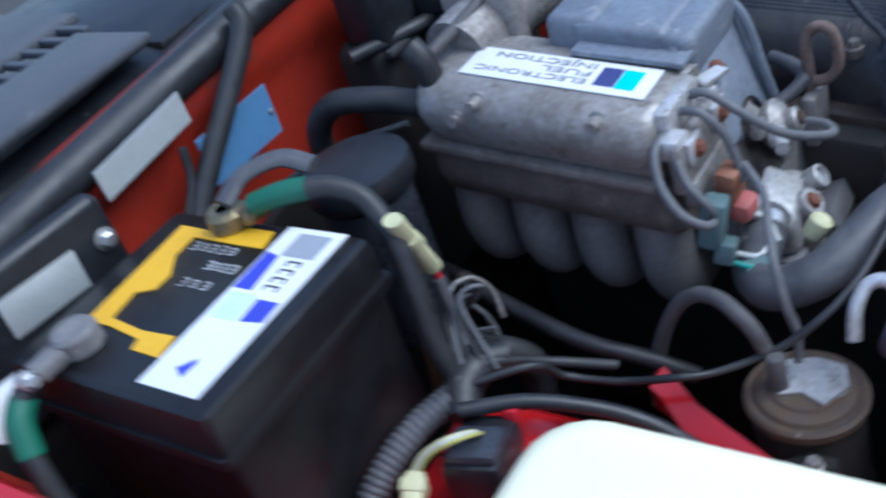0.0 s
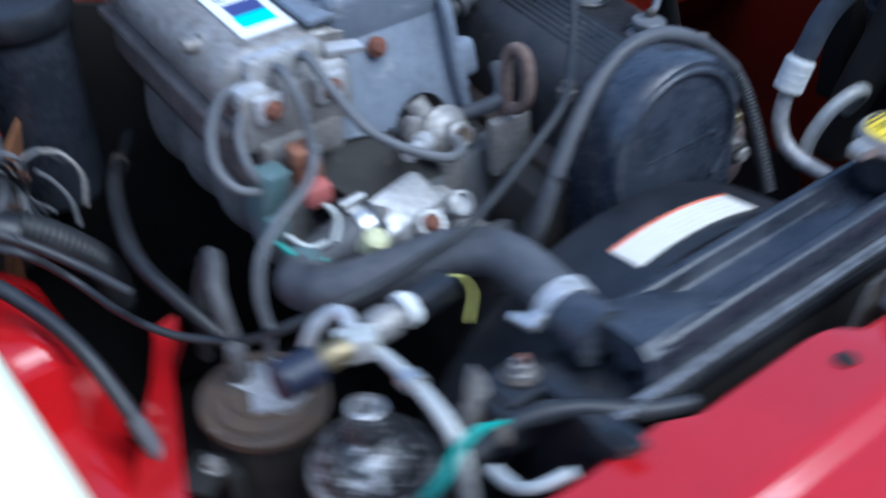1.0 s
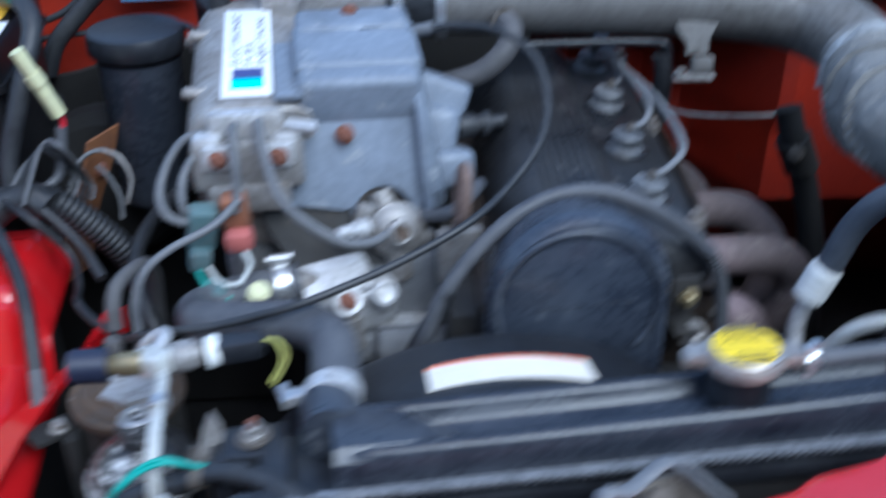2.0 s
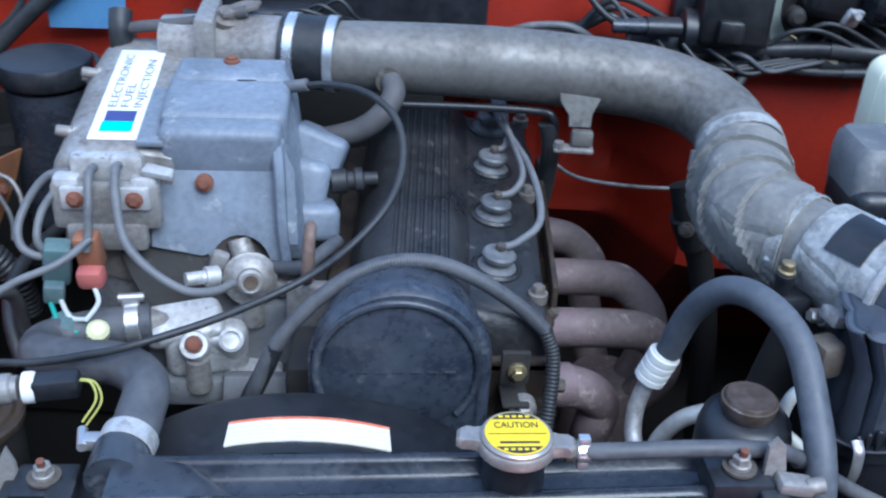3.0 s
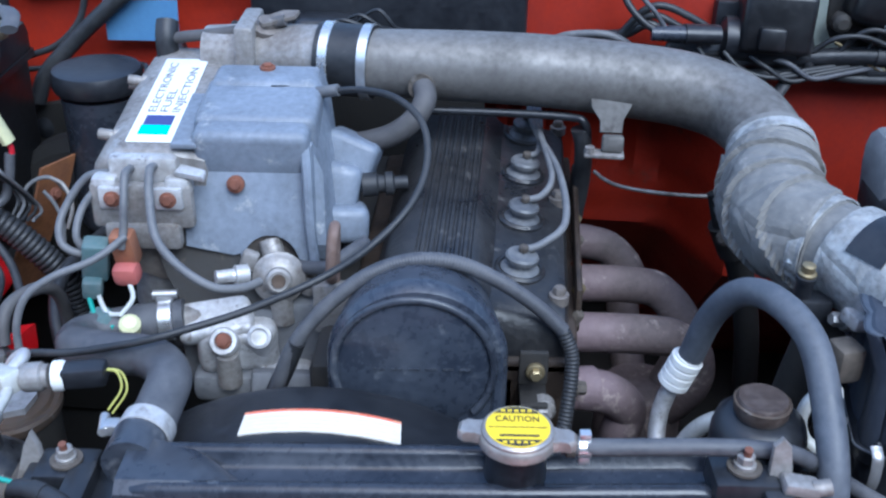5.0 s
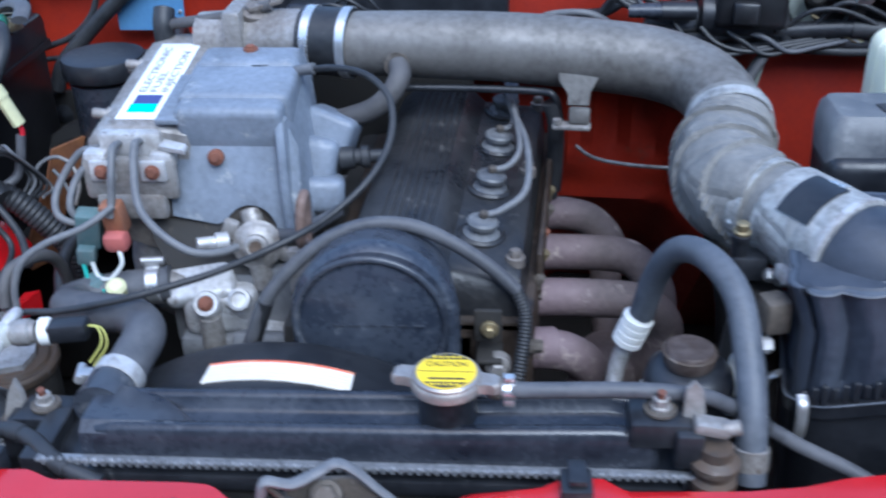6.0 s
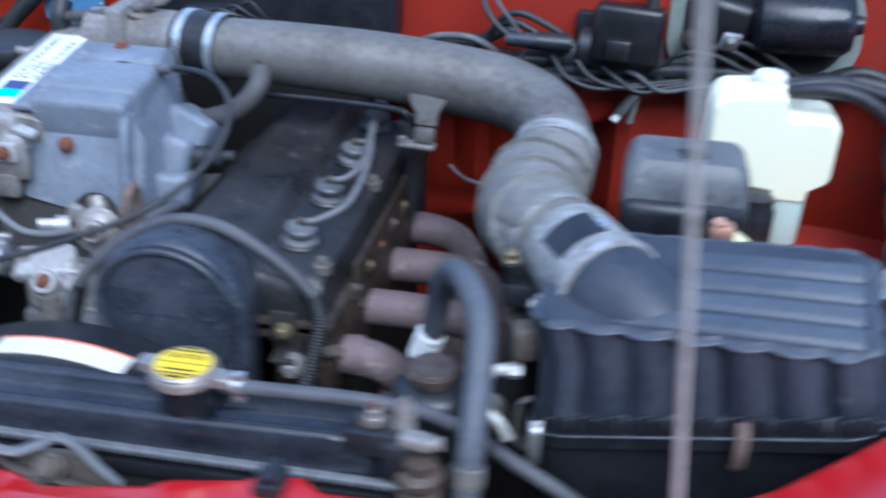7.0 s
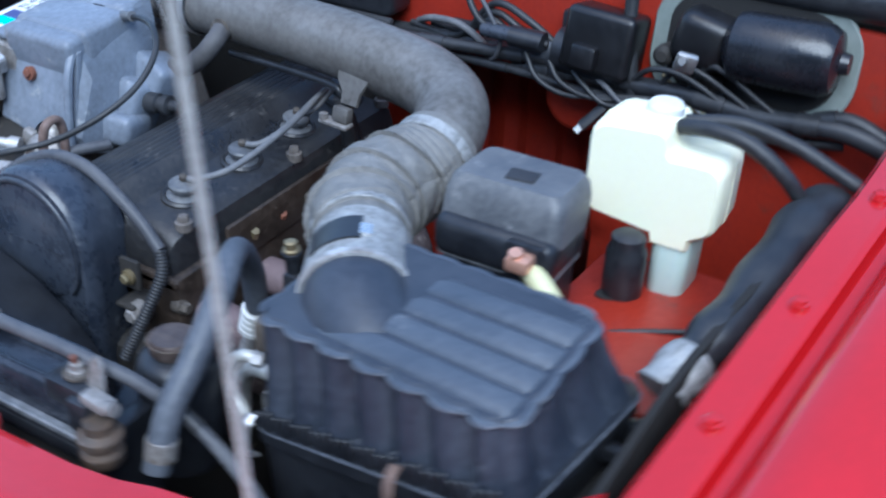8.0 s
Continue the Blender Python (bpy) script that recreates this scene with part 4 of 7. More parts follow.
# ---- air intake pipe, from the throttle round to the filter box ----
pipe = thing("air_intake_pipe", (0.05, 0.46, 0.98), "dusty grey cast air intake pipe with clamps and a corrugated elbow", "air pipe")
run = [(-0.128, 0.478, 1.045), (-0.04, 0.470, 1.046), (0.06, 0.462, 1.046), (0.15, 0.450, 1.044), (0.205, 0.438, 1.042), (0.245, 0.414, 1.037), (0.266, 0.376, 1.028), (0.271, 0.340, 1.017)]
def swing(p):
    """The pipe runs back a little towards its far end; the elbow comes forward again to the filter box."""
    w, e = max(0.0, min(1.0, (p.x + 0.15) / 0.40)), max(0.0, min(1.0, (0.34 - p.y) / 0.19))
    return p + Vector((-0.006 * w, 0.018 * w, -0.014 * w * w)).lerp(Vector((-0.010, 0.016, -0.007)), e)


part("pipe", hose(run, lambda t: 0.0345 + 0.003 * math.sin(math.pi * t) + 0.002 * t, 30, 9).warp(swing), "pipe_alu", pipe, "dusty grey cast metal pipe")
part("coupling", hose([(-0.178, 0.488, 1.046), (-0.15, 0.483, 1.046), (-0.122, 0.477, 1.046)], 0.0375, 28), "rubber", pipe, "black rubber coupling sleeve")
for x, y in ((-0.168, 0.486), (-0.128, 0.478)):
    c = part("hose_clamp", band((x, y, 1.046), (1, -0.17, 0), 0.038, 0.0105), "chrome", pipe, "bright steel hose clamp")
    part("clamp_screw", box(0.012, 0.016, 0.010, 0.002).at(pose(x, y + 0.036, 1.064, -35, 0, -10)) + lathe([(0.004, 0), (0.004, 0.016)], (x, y + 0.030, 1.070), (0, 0.8, -0.6), 8), "steel", c)
tab_at = frame_of((0.122, 0.428, 1.010), (1, -0.08, 0), (0, 0.35, 1))
part("tab", extrude([(-0.024, 0.022), (-0.023, 0.010), (-0.013, -0.004), (-0.012, -0.016), (0.010, -0.016), (0.011, -0.002), (0.018, 0.012), (0.023, 0.024)], 0.004, tab_at) + box(0.022, 0.012, 0.017, 0.003).at(pose(0.121, 0.408, 0.990, -10, 0, -6)), "pipe_alu", pipe, "bent mounting tab")
part("tab_foot", box(0.040, 0.014, 0.005, 0.0018).at(pose(0.113, 0.406, 0.979, 6, 0, -6)) + lathe([(0.005, 0), (0.005, 0.006)], (0.098, 0.405, 0.981), (0, 0, 1), 8), "cast", pipe, "bare steel foot of the tab")
part("breather_stub", lathe([(0.0125, -0.02), (0.0125, 0.004), (0.0138, 0.005), (0.0138, 0.009)], (-0.070, 0.442, 1.034), (-0.1, -0.8, 0.05), 18).warp(swing), "cast_dirty", pipe)
elbow_pts = [(0.270, 0.354, 1.022), (0.270, 0.330, 1.014), (0.261, 0.298, 1.003), (0.256, 0.260, 0.994), (0.268, 0.222, 0.991), (0.294, 0.188, 0.991), (0.318, 0.150, 0.989)]
path = spline(elbow_pts, 26)



def pleated(path, seg=44):
    """The elbow's skin: fine rings at the top, then slanting overlapped folds, then a plain cuff."""
    n, x, rings = len(path), None, []
    for i, p in enumerate(path):
        d = (path[min(i + 1, n - 1)] - path[max(i - 1, 0)]).normalized()
        x = basis(d)[0] if x is None else x
        x = (x - d * x.dot(d)).normalized()
        y, t, ring = d.cross(x), i / (n - 1), []
        for k in range(seg):
            a = 2 * math.pi * k / seg
            w = (t - 0.16) / 0.64
            r = 0.0405
            if 0 < w < 1:
                r = 0.0425 + 0.0070 * math.sin(math.pi * w) ** 0.7
                for c in (0.05, 0.10, 0.15, 0.20):
                    r -= 0.0014 * math.exp(-((w - c) / 0.012) ** 2)
                s = (w - 0.30 + 0.15 * math.sin(a + 0.6) + 0.05 * math.sin(2 * a + 2)) / 0.25
                if -0.2 < s < 2.9:
                    f = s % 1.0
                    r += 0.0042 * f ** 1.6 - 0.0016 - 0.0013 * math.exp(-(f / 0.03) ** 2)
                    r += (0.0016 * math.sin(5 * a + 3 * int(s + 1)) + 0.0010 * math.sin(9 * a + 2 * int(s + 1) + 6 * f)) * math.sin(math.pi * f)
                cross = (w - 0.55 - 0.16 * math.sin(a + 1.3)) / 0.30
                r -= 0.0014 * math.exp(-((cross % 1.0 - 0.5) / 0.035) ** 2) * max(0.0, min(1.0, (w - 0.25) / 0.1))
            ring.append(p + (x * math.cos(a) + y * math.sin(a)) * r)
        rings.append(ring)
    return loft(rings)


part("corrugated_elbow", pleated(spline(elbow_pts, 40)).warp(swing), "corrugated", pipe, "grey corrugated rubber elbow with slanting folds", 30)
top_clamp = part("hose_clamp", band((0.2705, 0.338, 1.0165), (-0.02, -1, -0.30), 0.0422, 0.014).warp(swing), "foil", pipe, "dull pale hose clamp")
low_clamp = part("hose_clamp", band((0.284, 0.2005, 0.991), (0.60, -0.80, 0.0), 0.0432, 0.014).warp(swing), "foil", pipe, "bright steel hose clamp")
part("clamp_screw", lathe([(0.005, -0.012), (0.005, 0.012), (0.0035, 0.014), (0.0035, 0.02)], (0.244, 0.196, 0.988), (0.2, 0.3, 1), 10) + box(0.010, 0.016, 0.018, 0.002).at(pose(0.248, 0.212, 1.008, 20, -30, 25)).warp(swing), "steel", low_clamp)
part("clamp_screw", lathe([(0.0045, -0.01), (0.0045, 0.01)], (0.226, 0.338, 1.004), (0.1, 0.2, 1), 10).warp(swing), "steel", top_clamp)

# ---- air filter box ----
airbox = thing("air_filter_box", (0.42, 0.09, 0.74), "black plastic air filter box with a ribbed lid and steel clips", "air filter box", move=(0.006, 0.030, -0.013))


def blend_quad(q, u, v):
    a, b, c, d = [Vector(p) for p in q]
    return (a.lerp(b, u)).lerp(d.lerp(c, u), v)


top_q = [(0.262, 0.046, 0.990), (0.512, -0.002, 1.020), (0.526, 0.118, 1.046), (0.290, 0.172, 1.012)]
mid_q = [(0.272, 0.036, 0.955), (0.515, -0.010, 0.998), (0.532, 0.132, 1.018), (0.298, 0.186, 0.978)]
seam_q = [(0.270, 0.030, 0.893), (0.527, -0.018, 0.968), (0.552, 0.148, 0.975), (0.300, 0.200, 0.900)]
low_q = [(0.280, 0.036, 0.74), (0.51, 0.0, 0.74), (0.53, 0.135, 0.74), (0.31, 0.19, 0.74)]


def quad_ring(q, inset=0.0, ribs=0.0, round_r=0.12, n=44):
    """Round the four sides of a quad, with rounded corners and, on the front and back, upright ribs."""
    pts = []
    for side in range(4):
        for k in range(n):
            t = k / n
            u, v = [(t, 0), (1, t), (1 - t, 1), (0, 1 - t)][side]
            # pull the corners in
            cu, cv = min(u, 1 - u), min(v, 1 - v)
            du = dv = 0.0
            if cu < round_r and cv < round_r:
                fu, fv = 1 - cu / round_r, 1 - cv / round_r
                s = max(math.hypot(fu, fv), 1.0)
                du, dv = round_r * (fu - fu / s), round_r * (fv - fv / s)
            u += du if u < 0.5 else -du
            v += dv if v < 0.5 else -dv
            w = inset
            if ribs and side == 2:
                w += 0.4 * ribs * (1 - abs(math.sin(math.pi * t * 7.0)) ** 0.6)
            if ribs and side == 0:
                w += ribs * (1 - abs(math.sin(math.pi * t * 7.0)) ** 0.6)
            if ribs and side in (1, 3):
                w += 0.45 * ribs * (1 - abs(math.sin(math.pi * t * 4.0)) ** 0.6)
            if side in (0, 2):
                v += w if side == 0 else -w
            else:
                u += -w * 0.5 if side == 1 else w * 0.5
            pts.append(blend_quad(q, u, v))
    return pts


nrm = (Vector(top_q[1]) - Vector(top_q[0])).cross(Vector(top_q[3]) - Vector(top_q[0])).normalized()
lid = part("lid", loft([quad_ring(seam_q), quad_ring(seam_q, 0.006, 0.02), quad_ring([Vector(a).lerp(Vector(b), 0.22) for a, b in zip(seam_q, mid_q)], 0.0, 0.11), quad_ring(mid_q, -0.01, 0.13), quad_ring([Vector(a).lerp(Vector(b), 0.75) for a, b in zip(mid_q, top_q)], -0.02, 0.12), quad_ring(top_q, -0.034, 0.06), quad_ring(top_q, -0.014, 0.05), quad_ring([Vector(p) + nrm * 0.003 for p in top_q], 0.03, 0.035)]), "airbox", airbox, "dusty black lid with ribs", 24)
# long low ribs across the lid's top
nrm = (Vector(top_q[1]) - Vector(top_q[0])).cross(Vector(top_q[3]) - Vector(top_q[0])).normalized()
for i, v in enumerate((0.16, 0.36, 0.56, 0.76)):
    a, b = blend_quad(top_q, 0.40 if i > 1 else 0.22, v), blend_quad(top_q, 0.975, v)
    side = (blend_quad(top_q, 0.5, 1) - blend_quad(top_q, 0.5, 0)).normalized()
    ring = []
    for p in (a, a.lerp(b, 0.16), a.lerp(b, 0.5), a.lerp(b, 0.97), b):
        e = 0.0 if p in (a, b) else 1.0
        ring.append([p + side * -0.0135 - nrm * 0.002, p + side * -0.011 + nrm * (0.002 + 0.0028 * e), p + side * -0.006 + nrm * (0.002 + 0.0048 * e), p + side * 0.004 + nrm * (0.002 + 0.0048 * e), p + side * 0.010 + nrm * (0.002 + 0.0024 * e), p + side * 0.0135 - nrm * 0.002])
    part("lid_rib", loft(ring), "airbox_top_lit", lid, smooth=60)
part("lid_top", loft([quad_ring([Vector(p) - nrm * 0.002 for p in top_q], -0.024, 0.075), quad_ring([Vector(p) + nrm * 0.0006 for p in top_q], -0.022, 0.07), quad_ring([Vector(p) + nrm * 0.0016 for p in top_q], 0.0, 0.06)]), "airbox_top_lit", lid, "dusty ribbed top of the lid, paled as if lit from above")
lip = quad_ring([Vector(p) + nrm * 0.0002 for p in top_q], -0.032, 0.06)[:60]
part("lid_edge", sweep(lip, 0.0012, 6), "lip", lid, "pale bead along the lid edge")
seam = quad_ring([Vector(p) + Vector((0, 0, 0.003)) for p in seam_q], -0.036)
part("seam_edge", sweep(seam + [seam[0]], 0.0010, 6), "lip", airbox, "pale bead along the seam")
for k in range(34):
    q = blend_quad(seam_q, 0.03 + 0.94 * k / 33, 0.0)
    part("notch", box(0.0045, 0.004, 0.012 + 0.003 * (k % 3), 0.001, 1).at(pose(q.x, q.y - 0.001, q.z + 0.011, -8, 0, -10)), "black_plastic", airbox)
part("seam_lip", loft([quad_ring([Vector(p) - Vector((0, 0, 0.010)) for p in seam_q], -0.02), quad_ring([Vector(p) - Vector((0, 0, 0.009)) for p in seam_q], -0.035), quad_ring([Vector(p) + Vector((0, 0, 0.001)) for p in seam_q], -0.035), quad_ring([Vector(p) + Vector((0, 0, 0.002)) for p in seam_q], -0.02)]), "black_plastic", airbox)
part("base", loft([quad_ring(low_q), quad_ring([Vector(p) - Vector((0, 0, 0.012)) for p in seam_q])]), "black_plastic", airbox, "black lower half of the box")
part("snout", hose([(0.314, 0.118, 0.994), (0.331, 0.094, 0.992), (0.366, 0.072, 0.972), (0.42, 0.07, 0.925)], lambda t: 0.0435 + 0.004 * t, 28), "airbox", airbox, "black outlet neck")
collar = part("metal_collar", hose([(0.284, 0.167, 0.9975), (0.302, 0.136, 0.996), (0.324, 0.101, 0.994)], lambda t: 0.0435 + 0.003 * t, 30), "foil", airbox, "mottled grey metal air meter collar")
part("collar_rim", band((0.322, 0.104, 0.994), (0.52, -0.85, -0.04), 0.0455, 0.007, 0.003), "cast_clean", airbox)
NK, NA = Vector((0.304, 0.133, 0.9955)), Vector((0.52, -0.85, 0))
part("neck_label", loft([[NK + Vector((0.85, 0.52, 0)) * r * math.cos(a) + Vector((0, 0, 1)) * r * math.sin(a) + NA * h for r, h in ((0.0470, -0.017), (0.0470, 0.017), (0.0440, 0.017), (0.0440, -0.017))] for a in [radians(86 + 7.5 * i) for i in range(9)]]), "black_plastic", collar, "black sticker on the collar")
part("neck_tab", loft([[NK + Vector((0.85, 0.52, 0)) * r * math.cos(a) + Vector((0, 0, 1)) * r * math.sin(a) + NA * h for r, h in ((0.0475, -0.004), (0.0475, 0.012), (0.0440, 0.012), (0.0440, -0.004))] for a in [radians(76 + 4 * i) for i in range(4)]]), "chrome", collar, "bright metal tab")
for u, tilt in ((0.02, 0), (0.62, 0)):
    p = blend_quad(seam_q, u, 0.0) + Vector((0, -0.004, -0.004))
    part("spring_clip", hose([p + Vector((0, 0.0, 0.020)), p + Vector((0, -0.008, 0.014)), p + Vector((0, -0.010, -0.004)), p + Vector((0, -0.006, -0.018)), p + Vector((0, 0.003, -0.024))], 0.0045, 8, squash=0.35), "steel" if u < 0.5 else "pale_rust", airbox, "sprung steel clip")
part("side_clip", hose([(0.266, 0.062, 0.905), (0.259, 0.066, 0.895), (0.258, 0.070, 0.86), (0.266, 0.074, 0.845)], 0.006, 8, squash=0.35), "steel", airbox, "sprung steel clip")
part("lid_stud", bolt((0.272, 0.115, 0.965), (-1, -0.2, 0.2), 0.006, 0.012), "steel", airbox)
part("lid_lug", box(0.03, 0.022, 0.012, 0.003).at(pose(0.278, 0.10, 0.975, 0, 10, 15)), "cast_clean", airbox)

# ---- relay box, washer tank ----
relay = thing("relay_box", (0.39, 0.265, 0.93), "grey plastic relay box with a rounded cover", "relay box", move=(0.0, 0.015, -0.008))
cover_rings = []
for z, s in ((0.985, 1.0), (1.025, 1.0), (1.040, 0.98), (1.050, 0.93), (1.055, 0.84)):
    cover_rings.append([Vector((0.390 + x * s, 0.265 + y * s + (z - 1.0) * 0.25, z)) for x, y in arc(0.045, 0.024, 0.012, 0, 90, 5) + arc(-0.045, 0.024, 0.012, 90, 180, 5) + arc(-0.045, -0.024, 0.012, 180, 270, 5) + arc(0.045, -0.024, 0.012, 270, 360, 5)])
part("cover", loft(cover_rings), "relay", relay, "dull grey rounded cover")
part("base", bx(0.338, 0.442, 0.235, 0.292, 0.935, 0.987, 0.005), "black_plastic", relay)
catch = part("latch", bx(0.405, 0.44, 0.222, 0.236, 0.982, 1.02, 0.004), "black_plastic", relay)
part("tape", box(0.026, 0.020, 0.002, 0.0006).at(pose(0.394, 0.270, 1.0555, 0, 0, 8)), "ink", relay, "black patch on the cover")
part("skirt", bx(0.3325, 0.4475, 0.2235, 0.3000, 0.981, 1.022, 0.012, 3), "black_plastic", relay, "dark lower rim")
part("contact", bx(0.412, 0.434, 0.206, 0.226, 1.000, 1.014, 0.004) + lathe([(0.007, 0), (0.006, 0.006)], (0.420, 0.214, 1.012), (0, -0.3, 1), 12), "copper", catch, "bare copper terminal")
part("stem", hose([(0.425, 0.226, 1.0), (0.452, 0.214, 0.985), (0.475, 0.205, 0.965), (0.50, 0.20, 0.945)], 0.010, 10), "cream", relay, "pale plastic arm")
part("leg", bx(0.36, 0.42, 0.25, 0.28, 0.74, 0.936, 0.005), "underbody", relay)

washer = thing("washer_tank", (0.49, 0.375, 0.90), "white plastic washer tank with a filler cap", "washer tank", move=(0.0, 0.042, -0.017))


def rounded(x0, x1, y0, y1, r, n=6):
    return arc(x1 - r, y1 - r, r, 0, 90, n) + arc(x0 + r, y1 - r, r, 90, 180, n) + arc(x0 + r, y0 + r, r, 180, 270, n) + arc(x1 - r, y0 + r, r, 270, 360, n)


def stack(sections, r=0.012):
    return loft([[Vector((x, y, z)) for x, y in rounded(x0, x1, y0, y1, min(r, 0.45 * (x1 - x0), 0.45 * (y1 - y0)))] for x0, x1, y0, y1, z in sections])


part("leg", stack([(0.489, 0.518, 0.338, 0.392, 0.925), (0.485, 0.520, 0.335, 0.395, 0.932), (0.484, 0.521, 0.334, 0.396, 0.992)], 0.012), "aqua", washer, "lower leg tinted by the fluid")
outline = arc(0.432, 1.074, 0.018, 180, 100, 5) + arc(0.478, 1.088, 0.008, 95, 0, 4) + arc(0.496, 1.080, 0.009, 180, 250, 3) + arc(0.528, 1.061, 0.012, 85, 0, 4)
outline += arc(0.528, 1.014, 0.012, 0, -50, 4) + [(0.521, 0.996), (0.519, 0.984), (0.486, 0.984), (0.484, 0.994)] + arc(0.430, 1.016, 0.016, 250, 180, 4)
rings = []
for y, g in ((0.332, 0.93), (0.335, 0.975), (0.341, 1.0), (0.366, 1.008), (0.394, 1.0), (0.401, 0.975), (0.404, 0.93)):
    rings.append([Vector((0.476 + (x - 0.476) * g, y, 1.035 + (z - 1.035) * g)) for x, z in outline])
part("tank", loft(rings), "white_tank", washer)
filler = part("neck", stack([(0.452, 0.486, 0.350, 0.390, 1.086), (0.452, 0.486, 0.350, 0.390, 1.096), (0.456, 0.482, 0.354, 0.387, 1.099)], 0.014), "white_tank", washer)
part("cap", lathe([(0.0165, 0), (0.0165, 0.007), (0.014, 0.010), (0.004, 0.011)], (0.469, 0.371, 1.097), (0, 0, 1), 20), "white_paint", filler, "white filler cap")
part("seam", loft([[Vector((0.476 + (x - 0.476) * g, y, 1.035 + (z - 1.035) * g)) for x, z in outline] for y, g in ((0.3665, 1.004), (0.3668, 1.018), (0.3692, 1.018), (0.3695, 1.004))]), "white_tank", washer, "moulded seam round the tank")
part("pump", lathe([(0.017, 0), (0.019, 0.004), (0.019, 0.055), (0.016, 0.060), (0.016, 0.070), (0.010, 0.074)], (0.470, 0.318, 0.925), (0, 0, 1), 18), "black_plastic", washer, "black washer pump")

# ---- radiator with cap, shroud behind it ----
radiator = thing("radiator", (-0.05, -0.01, 0.50), "black radiator with a ribbed top tank", "radiator", move=(0.007, 0.004, 0.0))
tank = [(0.040, 0.872), (0.040, 0.890), (0.034, 0.8935), (0.030, 0.898), (0.0285, 0.905), (0.0255, 0.908), (0.0205, 0.908), (0.0175, 0.905), (0.015, 0.897), (0.011, 0.8945), (-0.007, 0.8945), (-0.011, 0.897), (-0.0135, 0.9055), (-0.0165, 0.909), (-0.0225, 0.909), (-0.0255, 0.9055), (-0.028, 0.896), (-0.0285, 0.884), (-0.029, 0.872)]


def tank_ring(x, s=1.0, dz=0.0):
    return [Vector((x, -0.01 + (y + 0.01) * s, 0.872 + (z - 0.872) * s + dz)) for y, z in tank]


part("top_tank", smooth=50, geo=loft([tank_ring(-0.276, 0.5), tank_ring(-0.273, 0.8), tank_ring(-0.265, 0.97), tank_ring(-0.25, 1.0, 0.001), tank_ring(0.0, 1.0, 0.004), tank_ring(0.12, 1.0, 0.008), tank_ring(0.148, 0.9, 0.009), tank_ring(0.156, 0.6, 0.010)]), mat="tank_plastic", parent=radiator, label="dusty black plastic top tank")
part("left_shoulder", loft([[Vector((x, y, z)) for y, z in ((0.040, 0.88), (0.038, 0.903), (0.03, 0.910), (-0.018, 0.911), (-0.026, 0.904), (-0.028, 0.88))] for x in (-0.276, -0.268)]
     + [[Vector((-0.228, y, z)) for y, z in ((0.030, 0.88), (0.026, 0.903), (0.018, 0.908), (-0.018, 0.911), (-0.026, 0.904), (-0.028, 0.88))], [Vector((-0.195, y, z)) for y, z in ((0.004, 0.88), (-0.002, 0.897), (-0.006, 0.903), (-0.018, 0.908), (-0.024, 0.902), (-0.027, 0.88))], [Vector((-0.170, y, z)) for y, z in ((-0.012, 0.88), (-0.013, 0.890), (-0.015, 0.895), (-0.019, 0.899), (-0.022, 0.89), (-0.026, 0.88))]]), "dusty_plastic", radiator)
part("crimp_flange", join([bx(-0.31, 0.182, -0.037, -0.0285, 0.8835, 0.8865, 0.001)] + [bx(-0.305 + 0.0066 * i, -0.3013 + 0.0066 * i, -0.0378, -0.0335, 0.8815, 0.8885, 0.0008, 1) for i in range(73)]), "crimp", radiator, "pale crimped metal edge")
part("lower_flange", bx(-0.31, 0.182, -0.034, 0.046, 0.858, 0.872, 0.002), "black_plastic", radiator)
part("core", bx(-0.30, 0.17, -0.03, 0.03, 0.50, 0.86, 0.003), "underbody", radiator)
part("side_strap", bx(0.172, 0.19, -0.034, 0.03, 0.50, 0.885, 0.003), "black_plastic", radiator)
part("side_strap", bx(-0.325, -0.305, -0.034, 0.03, 0.50, 0.885, 0.003), "black_plastic", radiator)
neck = part("filler_neck", lathe([(0.022, -0.03), (0.021, -0.006), (0.024, -0.003), (0.024, 0.0)], (0, 0, 0.938), (0, 0, 1), 24), "black_plastic", radiator)
wingcap = [(0.027 * math.cos(radians(a)), 0.027 * math.sin(radians(a))) for a in range(20, 161, 10)] + [(-0.031, 0.0075), (-0.037, 0.008), (-0.041, 0.005), (-0.041, -0.005), (-0.037, -0.008), (-0.031, -0.0075)] + [(0.027 * math.cos(radians(a)), 0.027 * math.sin(radians(a))) for a in range(200, 341, 10)] + [(0.031, -0.0075), (0.037, -0.008), (0.041, -0.005), (0.041, 0.005), (0.037, 0.008), (0.031, 0.0075)]
cap = part("cap", extrude(wingcap, 0.008, pose(0, 0, 0.938, 0, 0, -8)) + lathe([(0.0255, 0), (0.0250, 0.003), (0.0235, 0.0042)], (0, 0, 0.945), (0, 0, 1), 30), "tarnish", radiator, "steel cap with a round yellow caution label")
part("label", lathe([(0.0222, 0), (0.0222, 0.0008), (0.021, 0.0011)], (0, 0, 0.9488), (0, 0, 1), 36), "cap_yellow", cap, "round yellow caution label")
lettering("print", "CAUTION", 0.0085, pose(0, 0.0075, 0.9502), "ink", cap, 0.0001, 0.030)
for a0, a1 in ((42, 138), (222, 318)):
    seg_pts = arc(0, 0, 0.0212, a0, a1, 14)
    part("print_segment", loft([[Vector((x, y, z)) for x, y in seg_pts] for z in (0.9498, 0.9501)]), "ink", cap, "black printed segment")
    for k in range(5):
        y = 0.0168 if a0 < 180 else -0.0172
        part("print_mark", bx(-0.011 + 0.0046 * k, -0.008 + 0.0046 * k, y - 0.0011, y + 0.0011, 0.9501, 0.9503, 0), "cap_yellow", cap)
